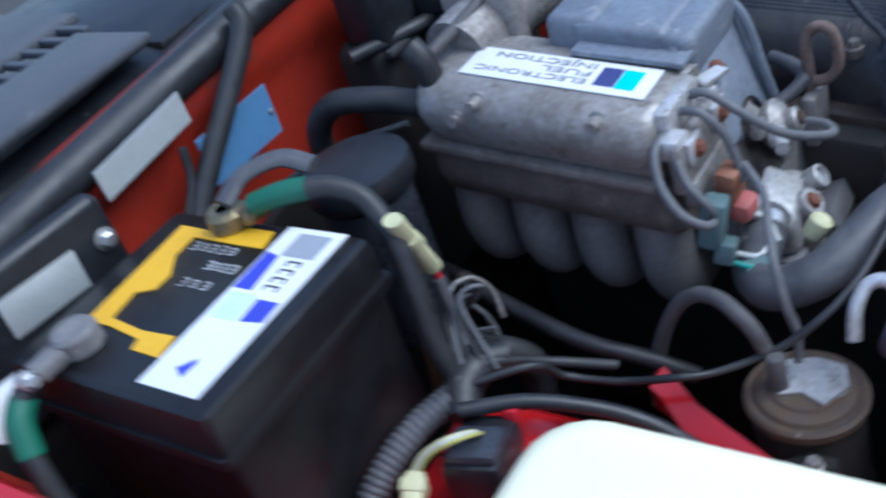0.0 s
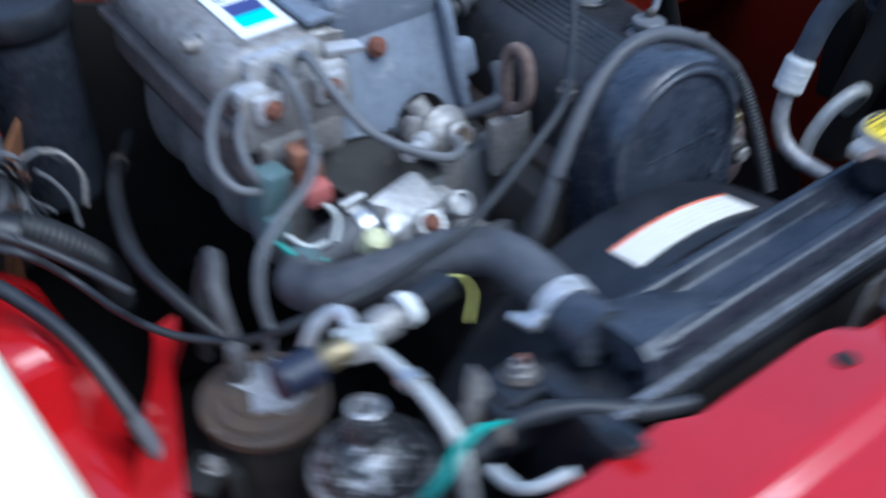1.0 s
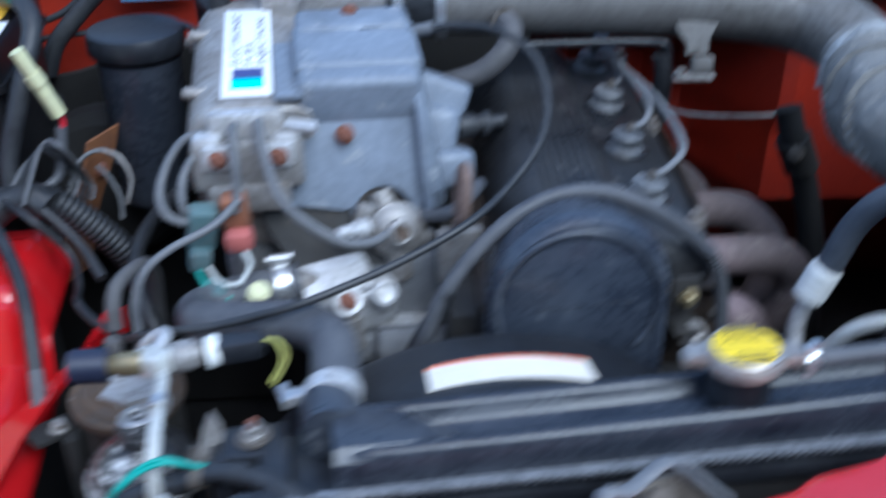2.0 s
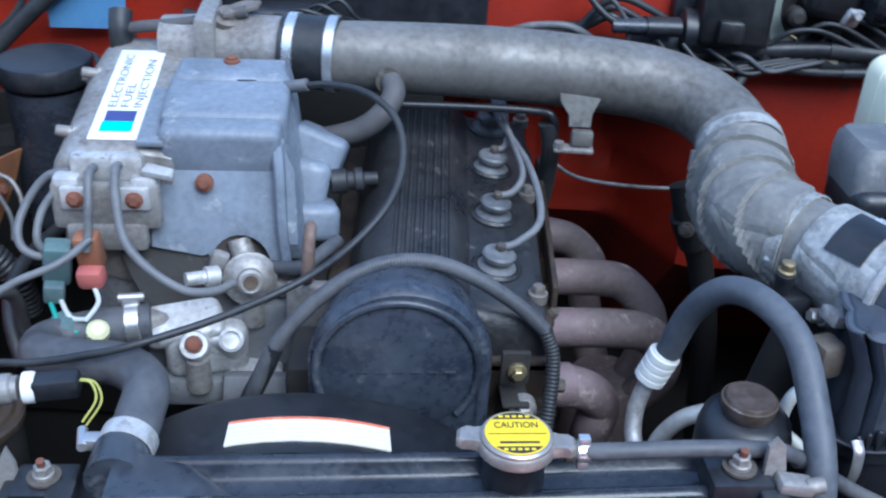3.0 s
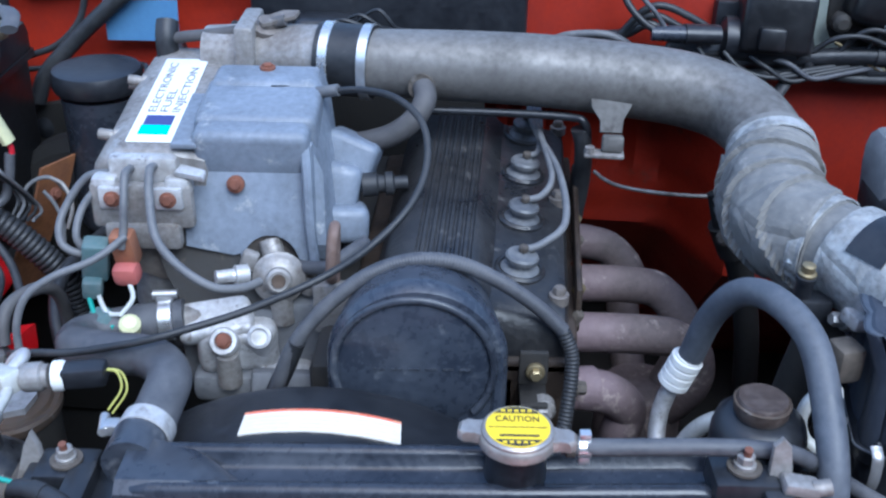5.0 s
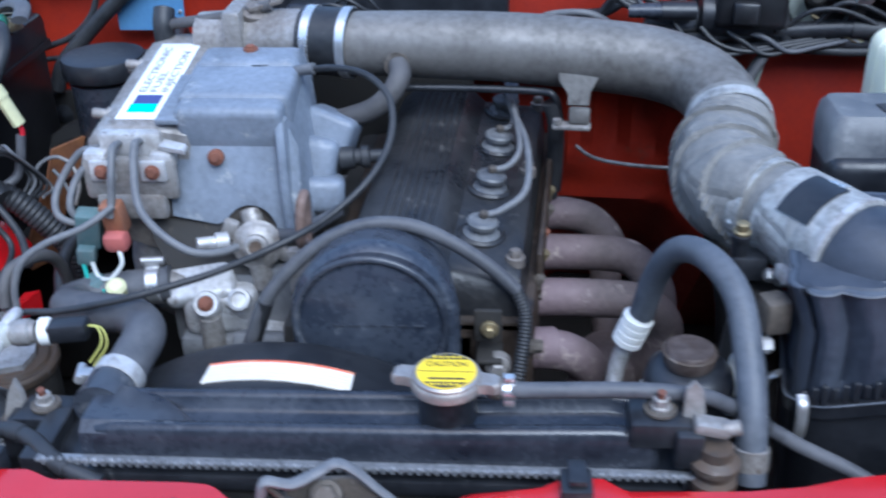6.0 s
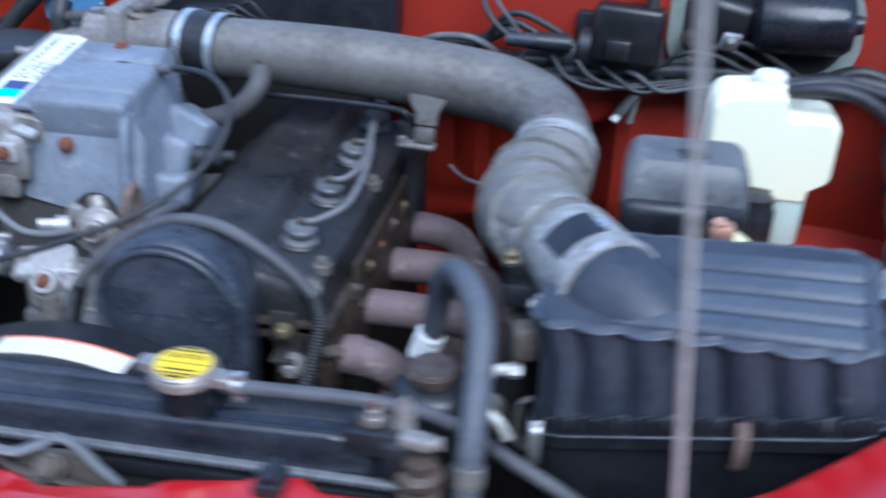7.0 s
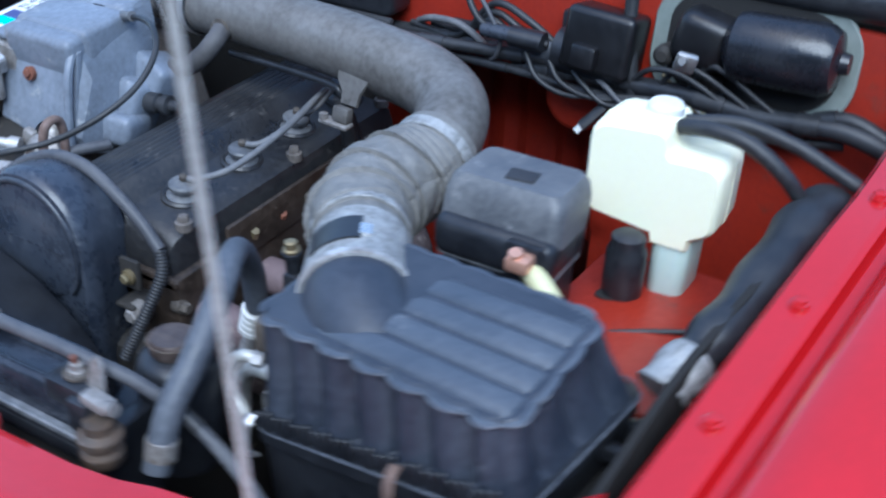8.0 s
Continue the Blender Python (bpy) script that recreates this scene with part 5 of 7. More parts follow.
for x0, x1, y in ((-0.013, 0.014, -0.010),):
    part("print_line", bx(x0, x1, y - 0.0011, y + 0.0011, 0.9498, 0.9501, 0), "ink", cap)
part("arrow_line", bx(-0.02, 0.02, -0.0015, -0.0008, 0.9498, 0.9501, 0), "ink", cap)

shroud = thing("fan_shroud", (-0.15, 0.08, 0.5), "black arched fan shroud behind the radiator", "fan shroud", move=(0.007, 0.001, 0.006))


def shroud_ring(y, r):
    return [Vector((-0.155 + r * math.cos(radians(a)), y, 0.655 + r * math.sin(radians(a)))) for a in range(10, 171, 5)]


outer = [shroud_ring(0.037, 0.243), shroud_ring(0.05, 0.240), shroud_ring(0.112, 0.234), shroud_ring(0.123, 0.230), shroud_ring(0.127, 0.222)]
part("shell", loft([o + [Vector((p.x, p.y, p.z - 0.012)) for p in reversed(o)] for o in outer]), "black_plastic", shroud)
part("back_plate", bx(-0.29, 0.11, 0.034, 0.046, 0.52, 0.868, 0.004), "black_plastic", shroud)


def on_shroud(a0, a1, y0, y1, lift, n=16):
    r = 0.240
    g = []
    for i in range(n + 1):
        a = radians(a0 + (a1 - a0) * i / n)
        d = Vector((math.cos(a), 0, math.sin(a)))
        rr = [(y, r - (y - 0.05) * 0.097) for y in (y0, y1)]
        g.append([Vector((-0.155, rr[0][0], 0.655)) + d * (rr[0][1] + lift), Vector((-0.155, rr[1][0], 0.655)) + d * (rr[1][1] + lift),
                  Vector((-0.155, rr[1][0], 0.655)) + d * (rr[1][1] - 0.001), Vector((-0.155, rr[0][0], 0.655)) + d * (rr[0][1] - 0.001)])
    return loft(g)


sticker = part("sticker", on_shroud(102.0, 72.5, 0.053, 0.083, 0.0012), "label_cream", shroud, "white warning sticker with a red heading")
part("heading", on_shroud(102.0, 72.5, 0.0800, 0.083, 0.0016), "label_orange", sticker)
for k in range(4):
    for a0, a1 in ((101, 93), (91, 83.5), (81.5, 73.5)):
        part("print_line", on_shroud(a0, a1, 0.0565 + 0.0052 * k, 0.0580 + 0.0052 * k, 0.0015, 5), "label_faint", sticker)
for a0, a1 in ((101, 94), (92, 91.4), (91, 84), (82.3, 81.8), (80.5, 74)):
    part("print_line", on_shroud(a0, a1, 0.0808, 0.0818, 0.0019, 4), "label_red", sticker)

# ---- hoses round the radiator ----
top_hose = thing("radiator_hose", (-0.28, 0.15, 0.87), "dusty grey rubber upper radiator hose with a clamp", "hose", move=(0.003, 0.0, 0.0))
part("hose", hose([(-0.288, 0.254, 0.871), (-0.318, 0.250, 0.868), (-0.352, 0.244, 0.865), (-0.374, 0.225, 0.868), (-0.366, 0.190, 0.880), (-0.330, 0.168, 0.890), (-0.292, 0.152, 0.897), (-0.268, 0.122, 0.901), (-0.266, 0.085, 0.900), (-0.270, 0.045, 0.896)], 0.0180, 22), "grey_rubber", top_hose)
clamp_a = part("clamp", band((-0.2695, 0.056, 0.8975), (0.15, 1, 0.1), 0.0198, 0.015), "cast_clean", top_hose, "dull steel clamp")
part("clamp_screw", box(0.014, 0.012, 0.010, 0.002).at(pose(-0.294, 0.056, 0.900)) + lathe([(0.004, 0), (0.004, 0.02)], (-0.300, 0.049, 0.900), (-0.2, 1, 0), 10), "steel", clamp_a)
clamp_b = part("clamp", band((-0.304, 0.252, 0.870), (1, 0.12, 0.05), 0.0186, 0.013), "chrome", top_hose, "bright steel clamp")
part("clamp_screw", box(0.016, 0.012, 0.009, 0.002).at(pose(-0.306, 0.258, 0.8895, 0, 0, 10)) + lathe([(0.0045, 0), (0.0045, 0.022)], (-0.316, 0.256, 0.894), (1, 0.1, 0), 10), "steel", clamp_b)
part("cream_plug", lathe([(0.0085, 0), (0.0095, 0.006), (0.0095, 0.016), (0.006, 0.019)], (-0.324, 0.206, 0.886), (0.2, -0.5, 0.85), 16), "cream", top_hose, "cream plastic plug")
part("inlet", lathe([(0.021, 0), (0.0205, 0.03), (0.019, 0.034)], (-0.272, 0.018, 0.896), (0, 1, 0), 20), "dusty_plastic", top_hose)

ac_hose = thing("air_conditioning_hose", (0.2, 0.1, 0.86), "thick grey rubber air-conditioning hose with a crimped ferrule", "hose", move=(0.002, 0.013, 0.001))
part("hose", hose([(0.170, 0.182, 0.880), (0.178, 0.168, 0.930), (0.190, 0.140, 0.970), (0.208, 0.108, 0.982), (0.226, 0.070, 0.970), (0.232, 0.030, 0.935), (0.232, 0.0, 0.905), (0.232, -0.02, 0.86)], 0.0115, 18), "hose_blue", ac_hose)
ferr = []
for i in range(4):
    ferr += [(0.0145, 0.008 * i), (0.0145, 0.008 * i + 0.0055), (0.0125, 0.008 * i + 0.0065), (0.0125, 0.008 * i + 0.0078)]
part("ferrule", lathe([(0.009, -0.002)] + ferr + [(0.0115, 0.033)], (0.159, 0.186, 0.848), (0.30, -0.10, 0.95), 22), "white_paint", ac_hose, "bright crimped ferrule")
part("metal_pipe", hose([(0.159, 0.186, 0.850), (0.150, 0.182, 0.815), (0.148, 0.16, 0.79), (0.16, 0.11, 0.775)], 0.008, 12), "cast_clean", ac_hose)
part("return_pipe", hose([(0.164, 0.160, 0.770), (0.168, 0.158, 0.800), (0.180, 0.152, 0.826), (0.197, 0.146, 0.840), (0.216, 0.144, 0.842), (0.236, 0.152, 0.828), (0.244, 0.17, 0.80)], 0.0078, 12), "pale_alu", ac_hose, "pale curved return pipe")
part("clamp", band((0.232, -0.012, 0.878), (0, 0.25, 1), 0.0120, 0.018), "cast", ac_hose)

OH = [(0.030, -0.004, 0.938), (0.06, -0.008, 0.941), (0.12, -0.008, 0.943), (0.160, -0.006, 0.941), (0.195, 0.006, 0.927), (0.228, 0.020, 0.900), (0.270, 0.022, 0.872), (0.312, 0.010, 0.856), (0.35, -0.01, 0.84)]
overflow = thing("overflow_hose", (0.19, 0.0, 0.84), "thin grey rubber overflow hose from the radiator neck", "hose", move=(0.007, 0.006, -0.003))
part("hose", hose(OH, 0.0062, 12), "grey_rubber", overflow)
part("neck_collar", band(spline(OH, 8)[2], (1, -0.1, 0.08), 0.0064, 0.007), "cast_dirty", overflow, "dull wire collar at the neck")
part("sleeve", sweep(spline(OH, 8)[36:44], 0.0072, 12), "rubber", overflow, "short black sleeve")
clip = thing("hose_clip", (0.045, -0.008, 0.93), "small bright spring clip on the overflow hose", "clip", move=(0.007, 0.007, -0.004))
part("ring", band((0.046, -0.0065, 0.940), (1, 0, 0), 0.0066, 0.010), "chrome", clip)
part("ear", bx(0.042, 0.050, -0.012, -0.006, 0.928, 0.934, 0.001) + bx(0.042, 0.050, -0.010, -0.003, 0.9475, 0.953, 0.001), "chrome", clip)

# ---- power steering reservoir ----
ps = thing("steering_fluid_reservoir", (0.19, 0.075, 0.79), "black power-steering reservoir with a rusty cap", "reservoir", move=(0.003, -0.006, 0.006))
part("body", lathe([(0.032, 0), (0.036, 0.01), (0.036, 0.095), (0.033, 0.106), (0.025, 0.112)], (0.192, 0.072, 0.80), (0, 0, 1), 28), "black_plastic", ps)
part("cap", lathe([(0.018, 0), (0.0205, 0.004), (0.0205, 0.012), (0.018, 0.016), (0.010, 0.0148), (0.002, 0.016)], (0.190, 0.070, 0.912), (0, 0, 1), 26), "brown_cap", ps, "brown screw cap")
part("cap_rim", sweep([Vector((0.190 + 0.0205 * math.cos(radians(a)), 0.070 + 0.0205 * math.sin(radians(a)), 0.9245)) for a in range(0, 361, 12)], 0.0011, 6), "rust_disc", ps)

# ---- battery ----
def flat(poly, z0, z1):
    """A thin sheet of any outline, triangulated by bmesh."""
    bm = bmesh.new()
    vs = [bm.verts.new((x, y, z1)) for x, y in poly]
    bm.faces.new(vs)
    bmesh.ops.triangulate(bm, faces=bm.faces[:])
    ext = bmesh.ops.extrude_face_region(bm, geom=bm.faces[:])
    bmesh.ops.translate(bm, vec=(0, 0, z0 - z1), verts=[e for e in ext["geom"] if isinstance(e, bmesh.types.BMVert)])
    bm.verts.index_update()
    g = Geo([p.co.copy() for p in bm.verts], [[p.index for p in q.verts] for q in bm.faces])
    bm.free()
    return g


battery = thing("battery", (-0.638, 0.54, 0.80), "black car battery with a yellow and white top label", "battery", move=(-0.005, 0.002, 0.0))
BX0, BX1, BY0, BY1, BZ = -0.731, -0.543, 0.436, 0.650, 1.029
part("case", stack([(BX0 + 0.006, BX1 - 0.006, BY0 + 0.006, BY1 - 0.006, 0.80), (BX0 + 0.004, BX1 - 0.004, BY0 + 0.004, BY1 - 0.004, 1.004)], 0.006), "battery_case", battery)
part("lid", stack([(BX0, BX1, BY0, BY1, 0.996), (BX0, BX1, BY0, BY1, 1.020), (BX0 + 0.002, BX1 - 0.002, BY0 + 0.002, BY1 - 0.002, BZ), (BX0 + 0.005, BX1 - 0.005, BY0 + 0.005, BY1 - 0.005, BZ + 0.002)], 0.006), "battery_case", battery, "black battery lid")
part("lip", stack([(BX0 - 0.003, BX1 + 0.003, BY0 - 0.003, BY1 + 0.003, 0.988), (BX0 - 0.003, BX1 + 0.003, BY0 - 0.003, BY1 + 0.003, 0.996)], 0.007), "battery_case", battery)
zt = BZ + 0.002
white = part("white_label", bx(-0.716, -0.546 + 0.0, 0.456, 0.5145, zt, zt + 0.0008, 0), "label_white", battery, "long white label with blue marks")
part("grey_square", bx(-0.578, -0.552, 0.466, 0.498, zt + 0.0008, zt + 0.0011, 0), "label_grey", white)
for quad in ([(-0.576, 0.513), (-0.579, 0.499), (-0.617, 0.494), (-0.617, 0.5125)], [(-0.624, 0.481), (-0.624, 0.460), (-0.644, 0.459), (-0.647, 0.479)], [(-0.697, 0.494), (-0.685, 0.483), (-0.690, 0.481), (-0.704, 0.483), (-0.700, 0.489)]):
    part("blue_mark", flat(list(reversed(quad)), zt + 0.0008, zt + 0.0011), "label_blue", white)
part("pale_blue_print", bx(-0.648, -0.621, 0.483, 0.511, zt + 0.0008, zt + 0.0010, 0), "label_pale_blue", white)
for i in range(4):
    x = -0.585 - 0.009 * i
    part("print_bar", join([bx(x - 0.0030, x + 0.0030, 0.472, 0.4742, zt + 0.0008, zt + 0.0011, 0), bx(x - 0.0030, x + 0.0030, 0.4835 + 0.001 * (i % 2), 0.486, zt + 0.0008, zt + 0.0011, 0), bx(x + 0.0012, x + 0.0030, 0.472, 0.486, zt + 0.0008, zt + 0.0011, 0)]), "ink", white)
yel = [(-0.562, 0.623), (-0.564, 0.563), (-0.554, 0.555), (-0.554, 0.525), (-0.574, 0.520), (-0.574, 0.553), (-0.573, 0.598), (-0.596, 0.597), (-0.617, 0.582), (-0.634, 0.582), (-0.642, 0.598), (-0.669, 0.594), (-0.674, 0.555), (-0.672, 0.520), (-0.693, 0.517), (-0.692, 0.547), (-0.682, 0.550), (-0.677, 0.588), (-0.677, 0.616)]
part("yellow_label", flat(yel, zt, zt + 0.0008), "label_yellow", battery, "bright yellow printed border")
# three rows of hand-drawn white marks, each a few strokes
for x, y0, y1, n in ((-0.582, 0.592, 0.540, 5), (-0.600, 0.558, 0.524, 4), (-0.621, 0.568, 0.532, 3)):
    for k in range(n):
        y = y0 + (y1 - y0) * (k + 0.5) / n
        h, w = (0.0050, 0.0042, 0.0046)[k % 3], 0.0032
        part("mark", join([bx(x + h - 0.0014, x + h, y - w, y + w, zt, zt + 0.0005, 0), bx(x - h, x - h + 0.0014, y - w, y + w, zt, zt + 0.0005, 0), bx(x - 0.0007, x + 0.0007, y - w, y + 0.5 * w, zt, zt + 0.0005, 0), bx(x - h, x + h, y - w, y - w + 0.0014, zt, zt + 0.0005, 0)]), "hand_mark", battery)
for x, y in ((-0.700, 0.594), (-0.553, 0.572)):
    part("post", lathe([(0.010, 0), (0.009, 0.018), (0.0075, 0.020)], (x, y, zt - 0.002), (0, 0, 1), 16), "lead", battery, "lead battery post")
part("tray", bx(-0.75, -0.53, 0.42, 0.67, 0.782, 0.802, 0.004), "underbody", battery)

clamp = thing("battery_terminal", (-0.700, 0.594, 1.03), "grey lead battery terminal with a green-taped cable", "battery terminal", group="battery terminals", move=(-0.005, 0.002, 0.0))
part("clamp_body", lathe([(0.018, 0), (0.018, 0.014), (0.015, 0.017)], (-0.700, 0.594, 1.032), (0, 0, 1), 18) + box(0.036, 0.02, 0.012, 0.003).at(pose(-0.722, 0.596, 1.039)), "lead", clamp)
part("cable", hose([(-0.735, 0.598, 1.038), (-0.762, 0.600, 1.022), (-0.778, 0.585, 0.99), (-0.785, 0.56, 0.94), (-0.78, 0.50, 0.90)], 0.009, 12), "rubber", clamp)
part("tape", hose([(-0.752, 0.602, 1.028), (-0.766, 0.597, 1.018), (-0.776, 0.588, 0.998)], 0.0105, 12), "green", clamp, "green insulating tape")
part("sleeve", hose([(-0.742, 0.612, 1.03), (-0.760, 0.622, 1.024), (-0.778, 0.620, 1.005)], 0.010, 12), "white_paint", clamp, "white plastic sleeve")
part("screw", bolt((-0.745, 0.594, 1.04), (0, -1, 0.2), 0.005, 0.008), "steel", clamp)

clamp2 = thing("battery_terminal", (-0.553, 0.572, 1.03), "corroded battery terminal with a thick dark cable", "battery terminal", group="battery terminals", move=(-0.005, 0.002, 0.0))
part("clamp_body", lathe([(0.017, 0), (0.017, 0.012), (0.013, 0.016)], (-0.553, 0.572, 1.033), (0, 0, 1), 18) + box(0.024, 0.022, 0.012, 0.003).at(pose(-0.545, 0.552, 1.042, 0, 0, -15)), "brass", clamp2)
part("tape", hose([(-0.547, 0.543, 1.050), (-0.538, 0.520, 1.056), (-0.527, 0.500, 1.056)], 0.0095, 12), "green", clamp2, "green insulating tape")
part("cover", hose([(-0.560, 0.560, 1.058), (-0.535, 0.556, 1.068), (-0.512, 0.534, 1.070), (-0.506, 0.508, 1.062)], 0.0095, 12, squash=0.6), "grey_rubber", clamp2, "dusty rubber cover")
part("cable", hose([(-0.530, 0.505, 1.056), (-0.518, 0.485, 1.052), (-0.512, 0.462, 1.038), (-0.520, 0.440, 1.010), (-0.533, 0.425, 0.97), (-0.545, 0.414, 0.93), (-0.548, 0.404, 0.895)], 0.009, 14), "rubber", clamp2, "thick dark battery cable")

# ---- coolant bottle at the near corner ----
bottle = thing("coolant_bottle", (-0.68, 0.12, 0.70), "white plastic coolant bottle with rounded shoulders", "coolant bottle")
part("bottle", stack([(-0.736, -0.59, -0.02, 0.29, 0.7), (-0.738, -0.586, -0.022, 0.294, 0.72), (-0.742, -0.577, -0.026, 0.304, 0.89), (-0.742, -0.576, -0.026, 0.305, 0.911), (-0.74, -0.579, -0.024, 0.302, 0.923), (-0.733, -0.586, -0.017, 0.294, 0.932), (-0.722, -0.597, -0.006, 0.284, 0.936)], 0.045), "white_tank", bottle)

# ---- rusty vacuum canister and the receiver-drier with its pipes ----
canister = thing("vacuum_canister", (-0.435, 0.19, 0.66), "rust-stained round steel canister", "canister", move=(-0.002, -0.008, 0.008))
part("lid", lathe([(0.040, -0.002), (0.0455, 0.001), (0.0465, 0.004), (0.0465, 0.009), (0.044, 0.0115), (0.039, 0.0105), (0.037, 0.014), (0.032, 0.016), (0.028, 0.0155), (0.026, 0.018), (0.004, 0.019)], (-0.430, 0.192, 0.806), (0.02, -0.05, 1), 40), "rust_disc", canister, "rust-stained round lid")
part("body", lathe([(0.040, 0), (0.044, 0.02), (0.044, 0.06), (0.045, 0.065), (0.042, 0.07), (0.042, 0.12), (0.042, 0.155)], (-0.430, 0.192, 0.65), (0, 0, 1), 30), "block", canister)
part("bracket", flat([(-0.448, 0.172), (-0.425, 0.160), (-0.405, 0.168), (-0.402, 0.190), (-0.410, 0.212), (-0.430, 0.218), (-0.446, 0.205), (-0.440, 0.190)], 0.818, 0.8265), "cast_clean", canister, "pale metal bracket")
part("port", lathe([(0.0075, 0), (0.0075, 0.03), (0.0065, 0.032)], (-0.437, 0.208, 0.824), (0, 0, 1), 14), "breather", canister)

drier = thing("receiver_drier", (-0.413, 0.085, 0.68), "black receiver-drier with a scuffed bright top and aluminium pipes", "receiver drier", move=(0.007, -0.002, 0.0))
part("body", lathe([(0.036, 0), (0.040, 0.01), (0.040, 0.14)], (-0.415, 0.084, 0.68), (0, 0, 1), 30), "pump_body", drier)
part("rim", lathe([(0.0425, -0.004), (0.0425, 0.003), (0.040, 0.006)], (-0.415, 0.084, 0.822), (0, 0, 1), 32), "foil", drier, "bright scuffed rim")
part("head", lathe([(0.040, 0), (0.037, 0.010), (0.026, 0.022), (0.016, 0.03), (0.014, 0.044), (0.012, 0.047)], (-0.415, 0.084, 0.826), (0, 0, 1), 30), "scuffed", drier, "black domed head, scuffed bright")
part("plug", lathe([(0.0125, 0), (0.0125, 0.003), (0.011, 0.004), (0.0075, 0.004), (0.006, 0.001), (0.001, 0.001)], (-0.414, 0.087, 0.871), (0, 0, 1), 20), "steel", drier)
part("block_fitting", box(0.028, 0.019, 0.019, 0.003).at(pose(-0.401, 0.112, 0.901, 0, -10, -35)), "pale_alu", drier, "pale aluminium block fitting")
part("switch", lathe([(0.010, 0), (0.012, 0.004), (0.012, 0.016), (0.010, 0.018), (0.010, 0.022)], (-0.388, 0.116, 0.901), (1, 0.08, 0.05), 18), "cast", drier, "pressure switch")
part("switch_ring", lathe([(0.0125, 0), (0.0125, 0.007), (0.011, 0.009)], (-0.362, 0.118, 0.902), (1, 0.08, 0.05), 18), "white_paint", drier)
part("switch_plug", box(0.036, 0.020, 0.018, 0.004).at(pose(-0.338, 0.119, 0.904, 0, -3, 5)), "black_plastic", drier, "black electrical plug")
part("valve", lathe([(0.009, 0), (0.009, 0.018), (0.0075, 0.02), (0.0075, 0.03)], (-0.408, 0.112, 0.902), (-1, 0.0, 0.0), 14), "brass", drier, "brass service valve")
part("valve_cap", lathe([(0.013, 0), (0.013, 0.026), (0.010, 0.028)], (-0.432, 0.111, 0.903), (-1, -0.02, 0.05), 18), "navy_cap", drier, "dark blue valve cap")
part("pipe", hose([(-0.396, 0.108, 0.899), (-0.393, 0.092, 0.899), (-0.393, 0.058, 0.899), (-0.394, 0.030, 0.893), (-0.395, 0.014, 0.878), (-0.396, 0.006, 0.84)], 0.0048, 14), "pale_alu", drier, "pale aluminium pipe")
part("pipe", hose([(-0.398, 0.122, 0.903), (-0.394, 0.136, 0.906), (-0.398, 0.147, 0.902), (-0.410, 0.152, 0.890), (-0.420, 0.152, 0.868)], 0.0055, 12), "cast_clean", drier)
part("clamp", band((-0.393, 0.064, 0.899), (0, 1, 0), 0.0064, 0.012), "steel", drier)
part("switch_wire", hose([(-0.322, 0.120, 0.908), (-0.312, 0.119, 0.906), (-0.308, 0.112, 0.895), (-0.318, 0.104, 0.880)], 0.0010, 8), "yellow_wire", drier)
part("switch_wire", hose([(-0.322, 0.124, 0.906), (-0.310, 0.123, 0.903), (-0.305, 0.115, 0.891), (-0.316, 0.106, 0.875)], 0.0010, 8), "yellow_wire", drier)

# ---- left red panel with its upright tab ----
panel = thing("side_support", (-0.53, 0.25, 0.55), "red painted side support with an upright tab", "support panel", kind="structure")
def shoulder(v):
    k = max(0.0, min(1.0, (v - 0.585) / 0.055))
    return 0.052 * k * k * (3 - 2 * k)


part("top", sheet(16, 90, lambda u, v: (-0.588 + 0.078 * u, 0.04 + 0.38 * v, 0.800 + shoulder(v) - 0.03 * max(0, u - 0.6) / 0.4 * u + 0.010 * bump2(u, v, 0.5, 0.80, 0.4, 0.14)), 0.006, (0, 0, -1)), "red_gloss", panel)
part("rear_ledge", sheet(8, 6, lambda u, v: (-0.70 + 0.113 * u, 0.338 + 0.085 * v, 0.848 + 0.006 * math.sin(5 * u)), 0.006, (0, 0, -1)), "red_gloss", panel)
# wall inset and coloured near black to stand for the shade under the edge
part("wall", sheet(10, 10, lambda u, v: (-0.536 + 0.012 * u * u, 0.04 + 0.36 * v, 0.792 - 0.25 * u), 0.006, (-1, 0, 0)), "underbody", panel, "wall coloured black for the shade under the red edge")
part("tab", loft([[Vector(p) for p in r] for r in (
    [(-0.526, 0.100, 0.800), (-0.560, 0.150, 0.796), (-0.560, 0.150, 0.792), (-0.527, 0.099, 0.794)],
    [(-0.512, 0.150, 0.810), (-0.540, 0.180, 0.797), (-0.540, 0.179, 0.793), (-0.513, 0.149, 0.804)],
    [(-0.490, 0.203, 0.819), (-0.511, 0.228, 0.800), (-0.511, 0.227, 0.796), (-0.491, 0.201, 0.812)],
    [(-0.468, 0.255, 0.826), (-0.482, 0.266, 0.812), (-0.482, 0.265, 0.808), (-0.469, 0.253, 0.819)],
    [(-0.450, 0.282, 0.834), (-0.468, 0.286, 0.826), (-0.468, 0.285, 0.808), (-0.451, 0.281, 0.812)],
    [(-0.444, 0.292, 0.836), (-0.464, 0.296, 0.830), (-0.464, 0.295, 0.806), (-0.445, 0.291, 0.808)],
    [(-0.446, 0.296, 0.833), (-0.460, 0.299, 0.828), (-0.460, 0.298, 0.810), (-0.447, 0.295, 0.812)])]), "red_gloss", panel, "narrow red tab rising inwards")
part("bracket", box(0.040, 0.026, 0.006, 0.002).at(pose(-0.492, 0.165, 0.803, 0, 6, 40)) + bx(-0.482, -0.470, 0.150, 0.178, 0.70, 0.803, 0.002), "underbody", panel, "dark bracket under the tab")
